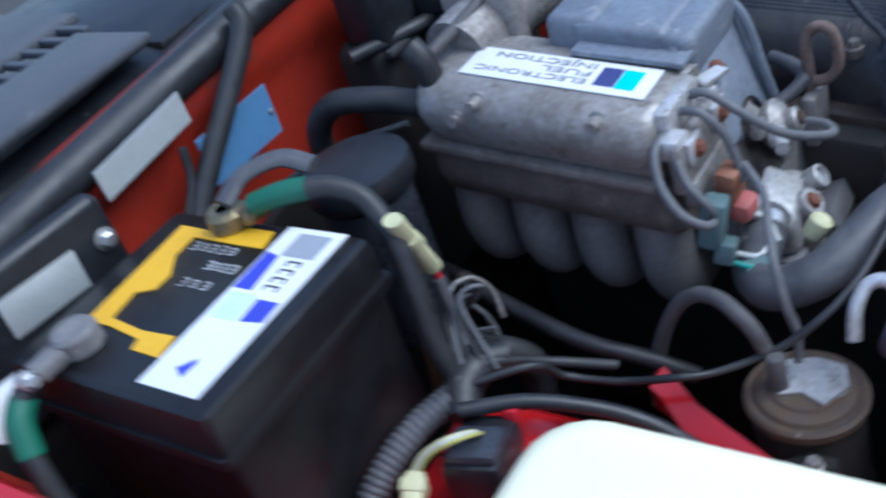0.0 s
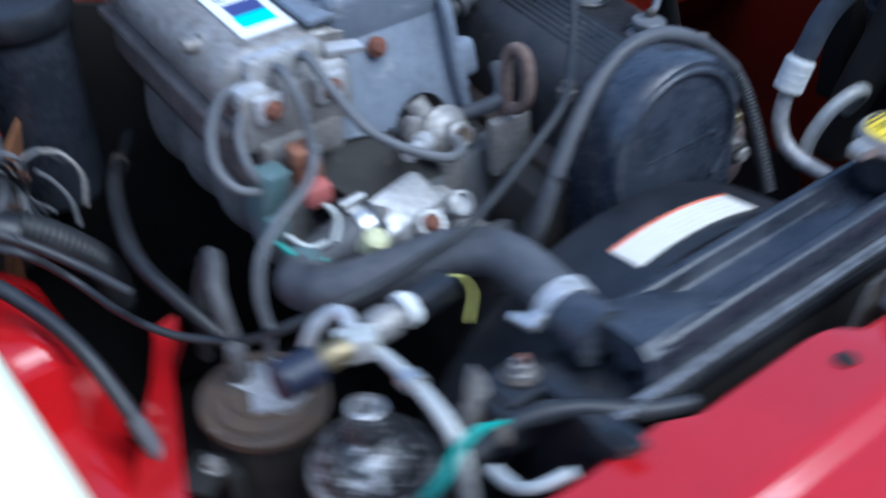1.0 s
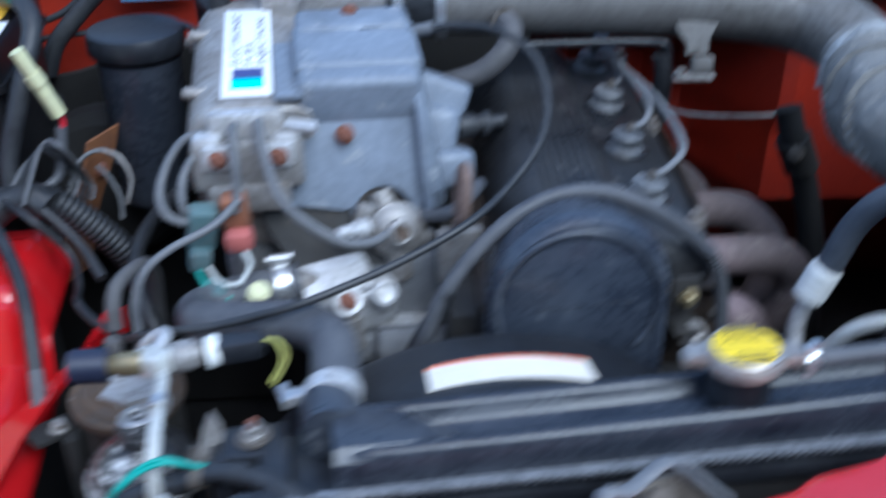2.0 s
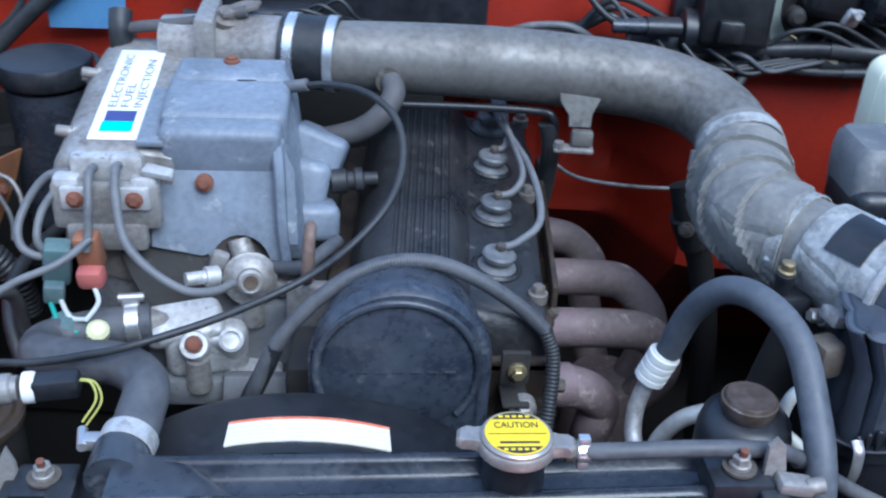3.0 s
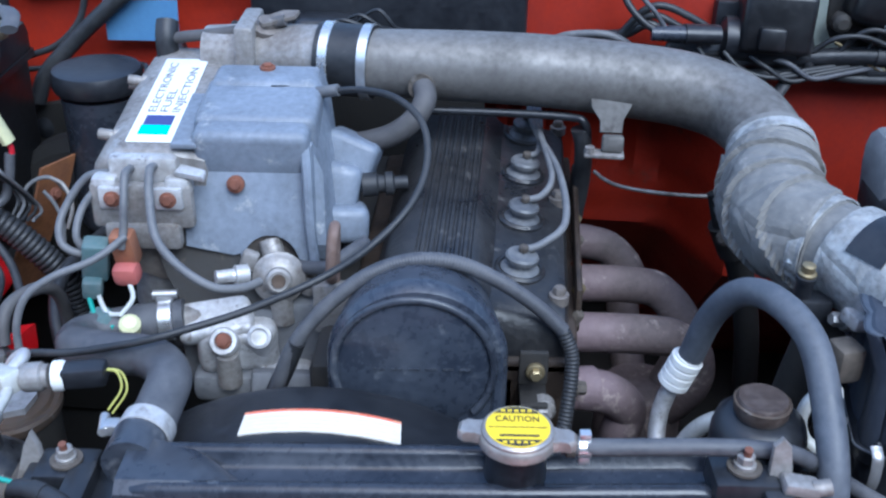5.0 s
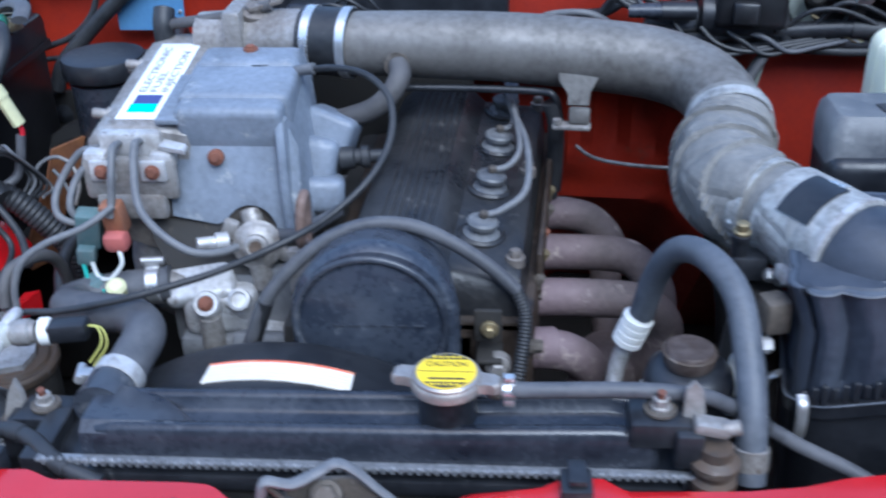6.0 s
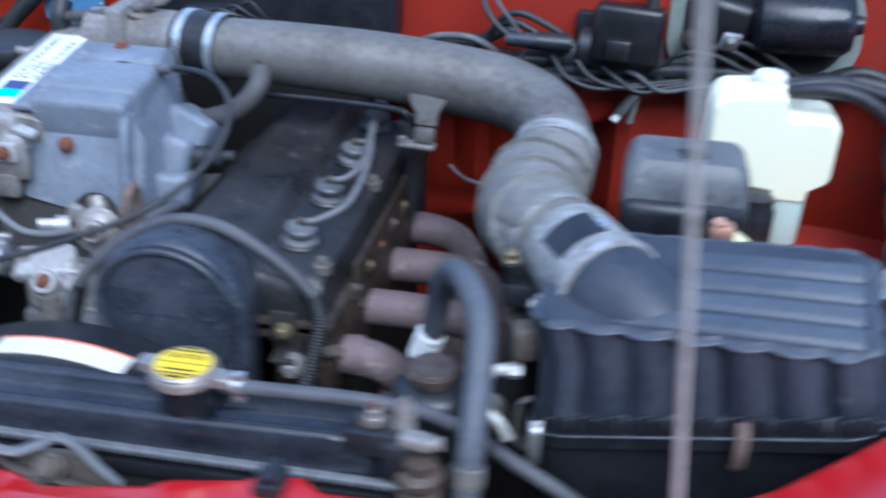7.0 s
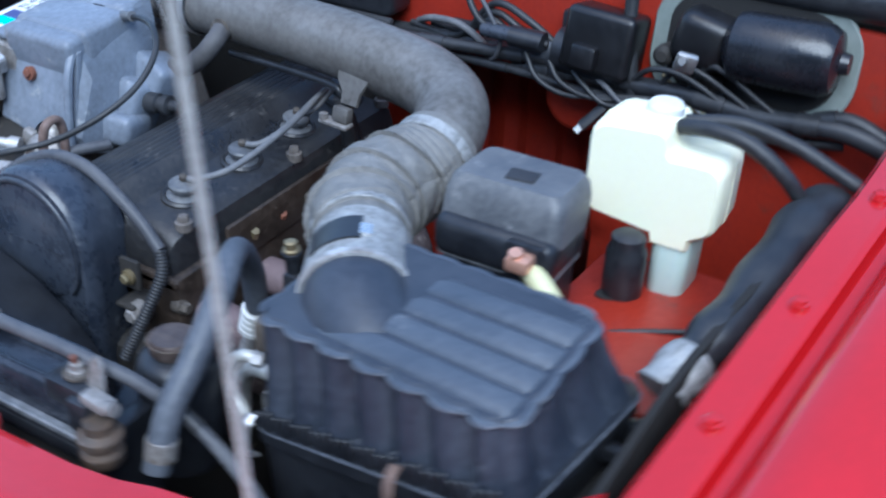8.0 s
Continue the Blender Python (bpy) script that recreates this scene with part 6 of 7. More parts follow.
part("bolt", bolt((-0.486, 0.163, 0.806), (0.1, 0, 1), 0.006, 0.006, 1.25), "cast", panel)

# ---- firewall fittings ----
def wall_pose(x, z, off=0.004):
    return frame_of((x, fire_y(x) - off, z), (1, -0.088, 0), (0, 0, 1))


blue = thing("blue_plate", (-0.41, fire_y(-0.41), 0.985), "blue metal identification plate riveted to the firewall", "plate")
part("plate", extrude([(-0.046, 0.0), (0.046, 0.003), (0.048, 0.054), (-0.046, 0.050)], 0.0018, wall_pose(-0.424, 0.993, 0.018)), "plate_blue", blue)
for x in (-0.042, 0.042):
    part("rivet", lathe([(0.003, 0), (0.0025, 0.0015), (0.001, 0.002)], wall_pose(-0.424, 0.993, 0.018) @ Vector((x, 0.027, 0.0018)), (0, -1, 0), 10), "steel", blue)
silver = thing("silver_plate", (-0.50, fire_y(-0.50), 1.04), "silver identification plate on the firewall", "plate")
part("plate", extrude([(-0.053, -0.004), (0.053, 0.010), (0.053, 0.040), (-0.053, 0.025)], 0.0018, wall_pose(-0.516, 1.052, 0.018)), "plate_silver", silver)

reservoir = thing("clutch_fluid_reservoir", (-0.425, 0.53, 0.80), "black capped fluid reservoir", "reservoir", move=(-0.012, 0.008, 0.020))
part("body", lathe([(0.038, 0), (0.042, 0.01), (0.042, 0.15), (0.044, 0.16)], (-0.425, 0.540, 0.80), (0, 0, 1), 26), "dusty_plastic", reservoir)
part("cap", lathe([(0.048, 0), (0.050, 0.004), (0.050, 0.018), (0.048, 0.023), (0.042, 0.0245), (0.004, 0.023)], (-0.425, 0.540, 0.966), (0, 0, 1), 34), "black_plastic", reservoir, "wide black screw cap")

coil = thing("ignition_coil", (0.32, 0.62, 1.0), "black ignition coil bolted to the firewall", "ignition coil")
part("body", lathe([(0.018, 0), (0.026, 0.004), (0.026, 0.085), (0.020, 0.09)], (0.270, 0.622, 1.035), (1, -0.09, 0), 26), "black_plastic", coil)
part("mount", bx(0.265, 0.36, 0.636, 0.662, 1.0, 1.075, 0.004), "black_plastic", coil)
case = part("housing", box(0.082, 0.052, 0.070, 0.008, 3).at(pose(0.328, 0.615, 1.058, -8, 2, -4)) + box(0.03, 0.02, 0.026, 0.004).at(pose(0.318, 0.586, 1.046, -8, 2, -4)), "battery_case", coil)
part("tower", lathe([(0.012, 0), (0.014, 0.01), (0.014, 0.03), (0.009, 0.034), (0.009, 0.06)], (0.270, 0.622, 1.030), (-1, 0, -0.1), 18), "hose_blue", coil)

duct = thing("firewall_box", (-0.03, 0.66, 1.0), "black plastic box on the firewall", "box")
part("box", bx(-0.275, 0.045, 0.615, 0.672, 1.022, 1.10, 0.012, 3), "black_plastic", duct)
# near-black infill added so the firewall behind the intake reads dark
part("dark_infill", bx(-0.285, 0.0, 0.622, 0.685, 0.74, 1.03, 0.015, 3), "underbody", duct)
part("rim", bx(-0.28, 0.050, 0.609, 0.62, 1.016, 1.026, 0.004), "rubber", duct)

wiper = thing("wiper_motor", (0.51, 0.62, 1.04), "black wiper motor set in a grey-green gasket plate", "wiper motor", move=(-0.002, 0.006, -0.003))
plate_out = arc(-0.062, -0.006, 0.052, 175, 262, 8) + arc(0.052, 0.002, 0.056, 285, 360, 8) + arc(0.060, 0.028, 0.048, 10, 90, 7) + arc(-0.066, 0.028, 0.048, 90, 170, 7)
wp = frame_of((0.490, fire_y(0.49) - 0.008, 1.064), (1, -0.088, 0.02), (0, 0.12, 1))
part("gasket_plate", extrude(plate_out, 0.006, wp), "gasket", wiper, "grey-green gasket plate")
# near-black slab on the plate stands for the shaded opening
part("dark_opening_slab", extrude([(x * 0.85, 0.005 + y * 0.82) for x, y in plate_out], 0.0075, wp), "underbody", wiper)
part("motor", lathe([(0.020, -0.01), (0.034, 0.0), (0.036, 0.01), (0.036, 0.09), (0.030, 0.10), (0.012, 0.104), (0.010, 0.112)], (0.478, 0.595, 1.092), (1, -0.05, 0.05), 30), "gloss_black", wiper, "glossy black cylinder")
part("gearbox", box(0.062, 0.05, 0.056, 0.014, 3).at(pose(0.442, 0.606, 1.088, 0, 12, 0)), "battery_case", wiper)
part("crank_arm", box(0.075, 0.010, 0.018, 0.005).at(pose(0.430, 0.612, 1.052, 0, 24, 0)) + lathe([(0.011, 0), (0.011, 0.012), (0.006, 0.016)], (0.402, 0.606, 1.064), (0, -1, 0), 14), "block", wiper)
part("lug", box(0.022, 0.008, 0.022, 0.003).at(pose(0.442, 0.545, 1.080, 20, 10, 20)) + lathe([(0.004, 0), (0.004, 0.02)], (0.442, 0.55, 1.082), (0, -1, 0.2), 10), "steel", wiper, "bright steel lug")

module = thing("control_module", (-0.72, 0.66, 0.90), "black metal module with a worn silver label", "module", move=(-0.022, 0.0, 0.013))
part("case", box(0.17, 0.022, 0.14, 0.022, 4).at(pose(-0.648, 0.702, 0.992, 0, 0, -5)), "black_plastic", module)
part("label", box(0.074, 0.0016, 0.036, 0.0006).at(pose(-0.645, 0.690, 1.018, 0, 3, -5)), "plate_silver", module, "worn silver label")
part("bolt", bolt((-0.578, 0.686, 1.022), (0, -1, 0), 0.007, 0.006), "steel", module)

# rail bolts on the wing
for y in (0.118, 0.245, 0.39):
    single("wing_bolt", bolt((wing_edge(y) + 0.019, y, wing_top(y) + 0.004), (0, 0, 1), 0.0055, 0.0035, 1.35), "red_gloss", "red painted flange bolt", "bolt", group="wing bolts")

# bonnet latch at the front
latch = thing("bonnet_latch", (-0.07, -0.075, 0.84), "grey steel bonnet latch with levers", "latch")
part("plate", extrude([(-0.05, 0.0), (0.045, 0.0), (0.035, 0.030), (0.012, 0.052), (-0.030, 0.048), (-0.05, 0.02)], 0.004, frame_of((-0.068, -0.062, 0.850), (1, 0, 0), (0, 0.1, 1))), "cast_dirty", latch)
part("hook", hose([(-0.116, -0.084, 0.905), (-0.112, -0.084, 0.917), (-0.096, -0.078, 0.910), (-0.080, -0.068, 0.912), (-0.066, -0.063, 0.917), (-0.052, -0.063, 0.909), (-0.036, -0.064, 0.893), (-0.022, -0.064, 0.880)], lambda t: 0.0062 - 0.002 * t, 10, squash=0.6), "web", latch, "bent grey steel hook")
part("lever", hose([(-0.112, -0.082, 0.912), (-0.100, -0.076, 0.893), (-0.080, -0.072, 0.884), (-0.050, -0.070, 0.878), (-0.020, -0.066, 0.868)], 0.0045, 8, squash=0.6), "cast_dirty", latch)
part("pivot", bolt((-0.074, -0.070, 0.893), (0, -0.8, 0.6), 0.009, 0.008, 1.3), "cast_dirty", latch)
part("spring", lathe([(0.007 if k % 2 else 0.0055, 0.004 * k) for k in range(8)], (-0.100, -0.084, 0.880), (1, 0, 0.3), 12), "cast_dirty", latch)

# ---- black sheet added so the low firewall reads as deep shade ----
pad = thing("firewall_dark_sheet", (-0.45, fire_y(-0.45) - 0.03, 0.43), "black sheet added low on the firewall to keep it dark", "pad")
part("pad", sheet(30, 14, lambda u, v: (-0.84 + 0.78 * u, fire_y(-0.84 + 0.78 * u) - 0.030 - 0.006 * math.sin(9 * u) * math.sin(5 * v), 0.43 + (0.50 + 0.02 * math.sin(14 * u)) * v), 0.012, (0, -1, 0)), "underbody", pad)
for x, z in ((-0.74, 0.86), (-0.56, 0.88), (-0.40, 0.80), (-0.22, 0.82), (-0.30, 0.60), (-0.62, 0.62)):
    part("fastener", lathe([(0.014, 0), (0.014, 0.003), (0.006, 0.006), (0.002, 0.007)], (x, fire_y(x) - 0.040, z), (0, -1, 0), 18), "black_plastic", pad)
# unseen drum added only to blacken the gap behind the reservoir
booster = thing("dark_filler_drum", (-0.50, 0.62, 0.72), "black round drum added to darken the gap behind the reservoir", "brake booster")
part("drum", lathe([(0.03, 0), (0.085, 0.006), (0.092, 0.02), (0.092, 0.05), (0.08, 0.065), (0.03, 0.075)], (-0.50, 0.660, 0.80), (0, -1, 0.05), 30), "underbody", booster)


# ---- cables and small hoses ----
def cable(name, pts, r, mat, label, category="cable", group="", sub=6, seg=10, move=(0, 0, 0)):
    return single(name, hose(pts, r, seg, sub), mat, label, category, group, move=move)


def harness(pts, r, mat, label, tapes, seg=12):
    """A bundle of wires in a sheath, wound with tape at some of its bends."""
    line = spline([Vector(p) for p in pts], 6)
    ob = thing("firewall_harness", line[len(line) // 2], label, "wiring harness", "firewall harnesses")
    part("sheath", sweep(line, r, seg), mat, ob)
    for k in tapes:
        i = int(k * (len(line) - 5))
        part("tape", sweep(line[i:i + 4], r * 1.16, seg), "seal" if mat == "rubber" else "rubber", ob, "wrapped black tape")
    return ob


accel = thing("throttle_cable", (-0.25, 0.18, 0.88), "long thin black throttle cable looping over the engine", "cable")
part("sheath", hose([(-0.560, 0.395, 0.90), (-0.526, 0.352, 0.90), (-0.497, 0.350, 0.862), (-0.484, 0.310, 0.853), (-0.476, 0.262, 0.862), (-0.458, 0.236, 0.858), (-0.430, 0.200, 0.864), (-0.412, 0.172, 0.884), (-0.385, 0.156, 0.896), (-0.353, 0.149, 0.902), (-0.319, 0.143, 0.912), (-0.286, 0.138, 0.923), (-0.254, 0.146, 0.929), (-0.208, 0.162, 0.938),
                     (-0.152, 0.182, 0.956), (-0.111, 0.218, 0.968), (-0.077, 0.254, 0.991), (-0.063, 0.294, 1.014), (-0.068, 0.330, 1.038), (-0.094, 0.358, 1.052), (-0.130, 0.378, 1.052), (-0.163, 0.385, 1.046)], 0.0034, 10, 8), "rubber", accel)
part("ferrule", lathe([(0.006, 0), (0.006, 0.022), (0.0045, 0.024)], (-0.150, 0.382, 1.050), (-1, 0.25, -0.25), 12), "vacuum", accel)

corr = thing("cable_conduit", (-0.06, 0.18, 0.86), "dusty black wiring conduit arched over the timing cover", "wiring conduit")
part("conduit", ribbed([(-0.205, 0.185, 0.80), (-0.190, 0.172, 0.850), (-0.172, 0.170, 0.898), (-0.148, 0.176, 0.930), (-0.118, 0.184, 0.955), (-0.090, 0.190, 0.968), (-0.062, 0.192, 0.973), (-0.030, 0.192, 0.969), (0.004, 0.190, 0.953), (0.035, 0.190, 0.930), (0.058, 0.188, 0.908)], 0.0064, 0.0026, 0.0003), "grey_rubber", corr)
part("tail", ribbed([(0.058, 0.188, 0.908), (0.066, 0.178, 0.885), (0.062, 0.155, 0.850), (0.054, 0.13, 0.81)], 0.0058, 0.0034, 0.0009), "rubber", corr)
part("lower_sleeve", hose([(-0.168, 0.170, 0.904), (-0.178, 0.173, 0.878), (-0.190, 0.180, 0.848), (-0.203, 0.190, 0.81), (-0.214, 0.20, 0.77), (-0.22, 0.22, 0.72)], lambda t: 0.0074 + 0.0026 * t, 14), "rubber", corr)

VH = "grey rubber vacuum hose"
cable("vacuum_hose", [(-0.309, 0.294, 1.006), (-0.309, 0.280, 1.008), (-0.306, 0.260, 0.992), (-0.296, 0.232, 0.966), (-0.272, 0.214, 0.947), (-0.244, 0.208, 0.932), (-0.222, 0.220, 0.925), (-0.210, 0.240, 0.920)], 0.0040, "vacuum", "grey rubber vacuum hose to the regulator", "hose", "vacuum hoses")
cable("vacuum_hose", [(-0.330, 0.294, 1.004), (-0.331, 0.278, 1.004), (-0.330, 0.262, 0.985), (-0.331, 0.254, 0.962), (-0.334, 0.250, 0.945)], 0.0038, "vacuum", VH, "hose", "vacuum hoses")
cable("vacuum_hose", [(-0.329, 0.250, 0.957), (-0.351, 0.228, 0.946), (-0.384, 0.214, 0.936), (-0.406, 0.204, 0.922), (-0.416, 0.196, 0.897), (-0.416, 0.190, 0.868), (-0.422, 0.190, 0.845)], 0.0035, "vacuum", "grey rubber vacuum hose to the canister", "hose", "vacuum hoses")
cable("vacuum_hose", [(-0.352, 0.300, 0.996), (-0.372, 0.300, 0.992), (-0.388, 0.292, 0.974), (-0.396, 0.276, 0.955), (-0.391, 0.262, 0.942), (-0.377, 0.260, 0.934), (-0.364, 0.272, 0.932)], 0.0038, "vacuum", VH, "hose", "vacuum hoses")
cable("vacuum_hose", [(-0.358, 0.292, 0.990), (-0.374, 0.278, 0.970), (-0.377, 0.262, 0.950), (-0.370, 0.262, 0.935)], 0.0036, "vacuum", VH, "hose", "vacuum hoses")
cable("canister_pipe", [(-0.437, 0.208, 0.868), (-0.437, 0.214, 0.885), (-0.434, 0.226, 0.897), (-0.424, 0.245, 0.900), (-0.416, 0.268, 0.892), (-0.414, 0.290, 0.868), (-0.418, 0.31, 0.82), (-0.42, 0.32, 0.76)], 0.0064, "breather", "brown-grey curved hose off the canister", "hose")
CH = [(-0.350, 0.60, 0.82), (-0.375, 0.545, 0.836), (-0.408, 0.484, 0.850), (-0.432, 0.414, 0.851), (-0.441, 0.360, 0.843), (-0.432, 0.315, 0.828), (-0.415, 0.28, 0.80)]
coolant_hose = thing("coolant_hose", (-0.43, 0.41, 0.84), "dark hose crossing below the intake runners", "hose")
part("hose", hose(CH, 0.0076, 12), "rubber", coolant_hose)
part("clamp", band(spline(CH, 6)[9], (-0.45, -0.85, 0.15), 0.0078, 0.009), "cast_dirty", coolant_hose, "dull steel hose clamp")
cable("breather_hose", [(-0.070, 0.440, 1.034), (-0.068, 0.424, 1.026), (-0.078, 0.414, 1.010), (-0.098, 0.412, 0.994), (-0.122, 0.415, 0.984), (-0.15, 0.43, 0.972)], 0.0115, "breather", "short dusty breather hose under the air pipe", "hose", seg=14)
# coolant branch and small fittings left of the head
cable("fuel_hose", [(-0.20, 0.30, 0.905), (-0.17, 0.275, 0.915), (-0.150, 0.262, 0.925), (-0.135, 0.275, 0.93), (-0.120, 0.30, 0.93)], 0.0065, "grey_rubber", "short grey fuel hose", "hose")
loop = thing("lifting_eye", (-0.142, 0.245, 0.86), "rusty steel lifting eye on the engine", "lifting eye")
part("loop", hose([(-0.146, 0.258, 0.895), (-0.145, 0.258, 0.925), (-0.144, 0.259, 0.952), (-0.143, 0.255, 0.968), (-0.142, 0.245, 0.9735), (-0.143, 0.235, 0.968), (-0.144, 0.231, 0.952), (-0.145, 0.232, 0.935), (-0.146, 0.240, 0.924), (-0.146, 0.252, 0.920)], 0.0052, 10), "pale_rust", loop)
part("foot", bx(-0.165, -0.125, 0.248, 0.262, 0.86, 0.912, 0.004), "cast", loop)

# spark plug leads
for i, y in enumerate((0.262, 0.348, 0.436)):
    c = lean(Vector((0.024, y, 0.945)))
    end = Vector((0.046 + 0.004 * i, 0.485, 0.978))
    bend = Vector((0.060 + 0.006 * (i == 0), y + 0.035, c.z + 0.012))
    mid = Vector((0.052 + 0.014 * (i == 0), min(0.46, y + 0.12), c.z + 0.024))
    cable("plug_lead", [c, c + Vector((0.018, 0.008, 0.002)), bend, mid, end, end + Vector((0.0, 0.05, 0.01))] if i < 2 else [c, c + Vector((0.014, 0.01, 0.002)), end, end + Vector((0.0, 0.05, 0.01))], 0.0036, "vacuum", "grey rubber spark plug lead", "cable", "plug leads")

# two injector plugs under the bracket, with bare wires
plug = thing("connector", (-0.362, 0.26, 0.90), "faded teal wiring connector", "connector", group="injector connectors")
part("shell", box(0.024, 0.020, 0.042, 0.004).at(pose(-0.364, 0.266, 0.925, 12, 8, 10)) + box(0.018, 0.016, 0.02, 0.003).at(pose(-0.368, 0.258, 0.900, 12, 8, 10)), "teal_plug", plug)
part("wire", hose([(-0.364, 0.256, 0.895), (-0.352, 0.240, 0.884), (-0.336, 0.236, 0.884)], 0.0022, 8), "white_wire", plug)
part("wire", hose([(-0.372, 0.254, 0.892), (-0.360, 0.236, 0.878), (-0.344, 0.230, 0.874)], 0.0022, 8), "teal_wire", plug)
plug = thing("connector", (-0.332, 0.25, 0.90), "orange-brown and faded red wiring connector", "connector", group="injector connectors")
part("shell", box(0.022, 0.018, 0.034, 0.004).at(pose(-0.334, 0.262, 0.940, 10, -4, -5)), "orange_plug", plug)
part("boot", box(0.024, 0.020, 0.020, 0.006).at(pose(-0.333, 0.254, 0.918, 10, -4, -5)), "pink_plug", plug)
part("wire", hose([(-0.330, 0.248, 0.910), (-0.326, 0.238, 0.900), (-0.336, 0.228, 0.888)], 0.0022, 8), "white_wire", plug)

# corroded sensor behind the hoses
tank_sensor = thing("temperature_sensor", (-0.36, 0.235, 0.83), "corroded greenish metal sensor body", "sensor")
part("body", lathe([(0.012, 0), (0.016, 0.01), (0.016, 0.03), (0.010, 0.04)], (-0.352, 0.246, 0.845), (-0.2, -0.2, 1), 16), "teal_plug", tank_sensor)

# harness by the battery
wire_tube = thing("wiring_harness", (-0.58, 0.42, 0.84), "dark ribbed wiring harness beside the battery", "wiring harness")
part("conduit", ribbed([(-0.70, 0.425, 0.83), (-0.675, 0.428, 0.858), (-0.640, 0.425, 0.880), (-0.600, 0.415, 0.892), (-0.560, 0.402, 0.892)], 0.0105, 0.0055, 0.0016), "grey_rubber", wire_tube)
part("branch", ribbed([(-0.560, 0.402, 0.892), (-0.535, 0.404, 0.896), (-0.508, 0.405, 0.884), (-0.475, 0.408, 0.848), (-0.455, 0.412, 0.815), (-0.45, 0.42, 0.77)], 0.013, 0.006, 0.0018), "rubber", wire_tube)
part("knot", hose([(-0.575, 0.392, 0.882), (-0.556, 0.400, 0.893), (-0.532, 0.398, 0.897), (-0.515, 0.390, 0.89)], 0.016, 12), "rubber", wire_tube, "taped black bundle")
for k in range(5):
    a = 0.006 * k
    part("wire", hose([(-0.560 + a, 0.402 - a, 0.900), (-0.540 + a, 0.410, 0.922 + a), (-0.520 + a, 0.425 - a, 0.932 + 0.5 * a), (-0.500 + 0.5 * a, 0.430 + a, 0.905 - a), (-0.505 + a, 0.415, 0.885)], 0.0019, 8), ("rubber", "vacuum", "rubber", "rubber", "vacuum")[k], wire_tube)
BL = [(-0.583, 0.385, 0.900), (-0.555, 0.345, 0.893), (-0.533, 0.303, 0.876), (-0.521, 0.268, 0.858), (-0.514, 0.235, 0.832), (-0.508, 0.20, 0.80)]
battery_lead = thing("battery_lead", (-0.53, 0.29, 0.80), "black cable across the red side support", "cable")
part("sheath", hose(BL, 0.0062, 12), "seal", battery_lead)
part("cut_end", sweep(spline(BL, 6)[-5:], 0.0066, 12), "grey_rubber", battery_lead, "pale frayed end")
cable("earth_lead", [(-0.560, 0.400, 0.905), (-0.530, 0.385, 0.900), (-0.490, 0.36, 0.868), (-0.465, 0.32, 0.85)], 0.0045, "rubber", "thin black earth lead", "cable")
for k, pts in enumerate(([(-0.470, 0.452, 0.918), (-0.455, 0.446, 0.912), (-0.446, 0.438, 0.892), (-0.452, 0.43, 0.868)], [(-0.478, 0.446, 0.905), (-0.468, 0.444, 0.892), (-0.460, 0.440, 0.872), (-0.46, 0.435, 0.85)], [(-0.505, 0.435, 0.89), (-0.492, 0.448, 0.912), (-0.470, 0.452, 0.918), (-0.452, 0.45, 0.90)])):
    cable("loose_wire", pts, 0.0023, "vacuum" if k else "cast", "pale loose wire end by the harness", "wire", "loose wires")

# cream connectors
long_plug = thing("fuse_holder", (-0.512, 0.436, 0.95), "long cream in-line fuse holder", "fuse holder")
part("upper_shell", hose([(-0.527, 0.434, 1.030), (-0.517, 0.436, 1.004)], 0.0085, 10, squash=0.8), "cream", long_plug)
part("collar", hose([(-0.519, 0.436, 1.007), (-0.514, 0.437, 0.996)], 0.0108, 10, squash=0.8), "cream", long_plug)
part("lower_shell", hose([(-0.515, 0.437, 0.998), (-0.502, 0.439, 0.964)], 0.0092, 10, squash=0.8), "cream", long_plug)
part("red_wire", hose([(-0.503, 0.439, 0.966), (-0.500, 0.438, 0.955), (-0.503, 0.434, 0.935)], 0.003, 8), "red_plastic", long_plug)
part("lead", hose([(-0.502, 0.437, 0.952), (-0.506, 0.432, 0.925), (-0.512, 0.425, 0.905), (-0.53, 0.41, 0.895)], 0.0055, 10), "grey_rubber", long_plug)
plug = thing("connector", (-0.655, 0.385, 0.88), "cream plastic connector with pale wires", "connector", move=(0.0, 0.0, -0.022))
part("shell", box(0.038, 0.015, 0.014, 0.003).at(pose(-0.655, 0.386, 0.906, 10, -15, 20)), "cream", plug)
part("collar", box(0.012, 0.019, 0.018, 0.003).at(pose(-0.648, 0.389, 0.908, 10, -15, 20)), "cream", plug)
for k in range(3):
    part("wire", hose([(-0.640, 0.390 + 0.003 * k, 0.912), (-0.630, 0.380 + 0.003 * k, 0.926), (-0.618, 0.362 + 0.004 * k, 0.934), (-0.600, 0.355 + 0.003 * k, 0.925), (-0.590, 0.37, 0.905)], 0.0017, 8), ("yellow_wire", "white_wire", "cream")[k], plug)
relay_small = thing("fuse_block", (-0.592, 0.362, 0.85), "black fuse block behind the white bottle", "fuse block")
part("case", box(0.06, 0.045, 0.035, 0.006).at(pose(-0.598, 0.362, 0.872, 0, 5, 15)), "black_plastic", relay_small)
part("lid", box(0.035, 0.04, 0.012, 0.005).at(pose(-0.604, 0.360, 0.892, 0, 5, 15)), "dusty_plastic", relay_small)
part("red_fuse", box(0.009, 0.011, 0.012, 0.002).at(pose(-0.566, 0.352, 0.888, 0, 10, 15)), "red_plastic", relay_small)

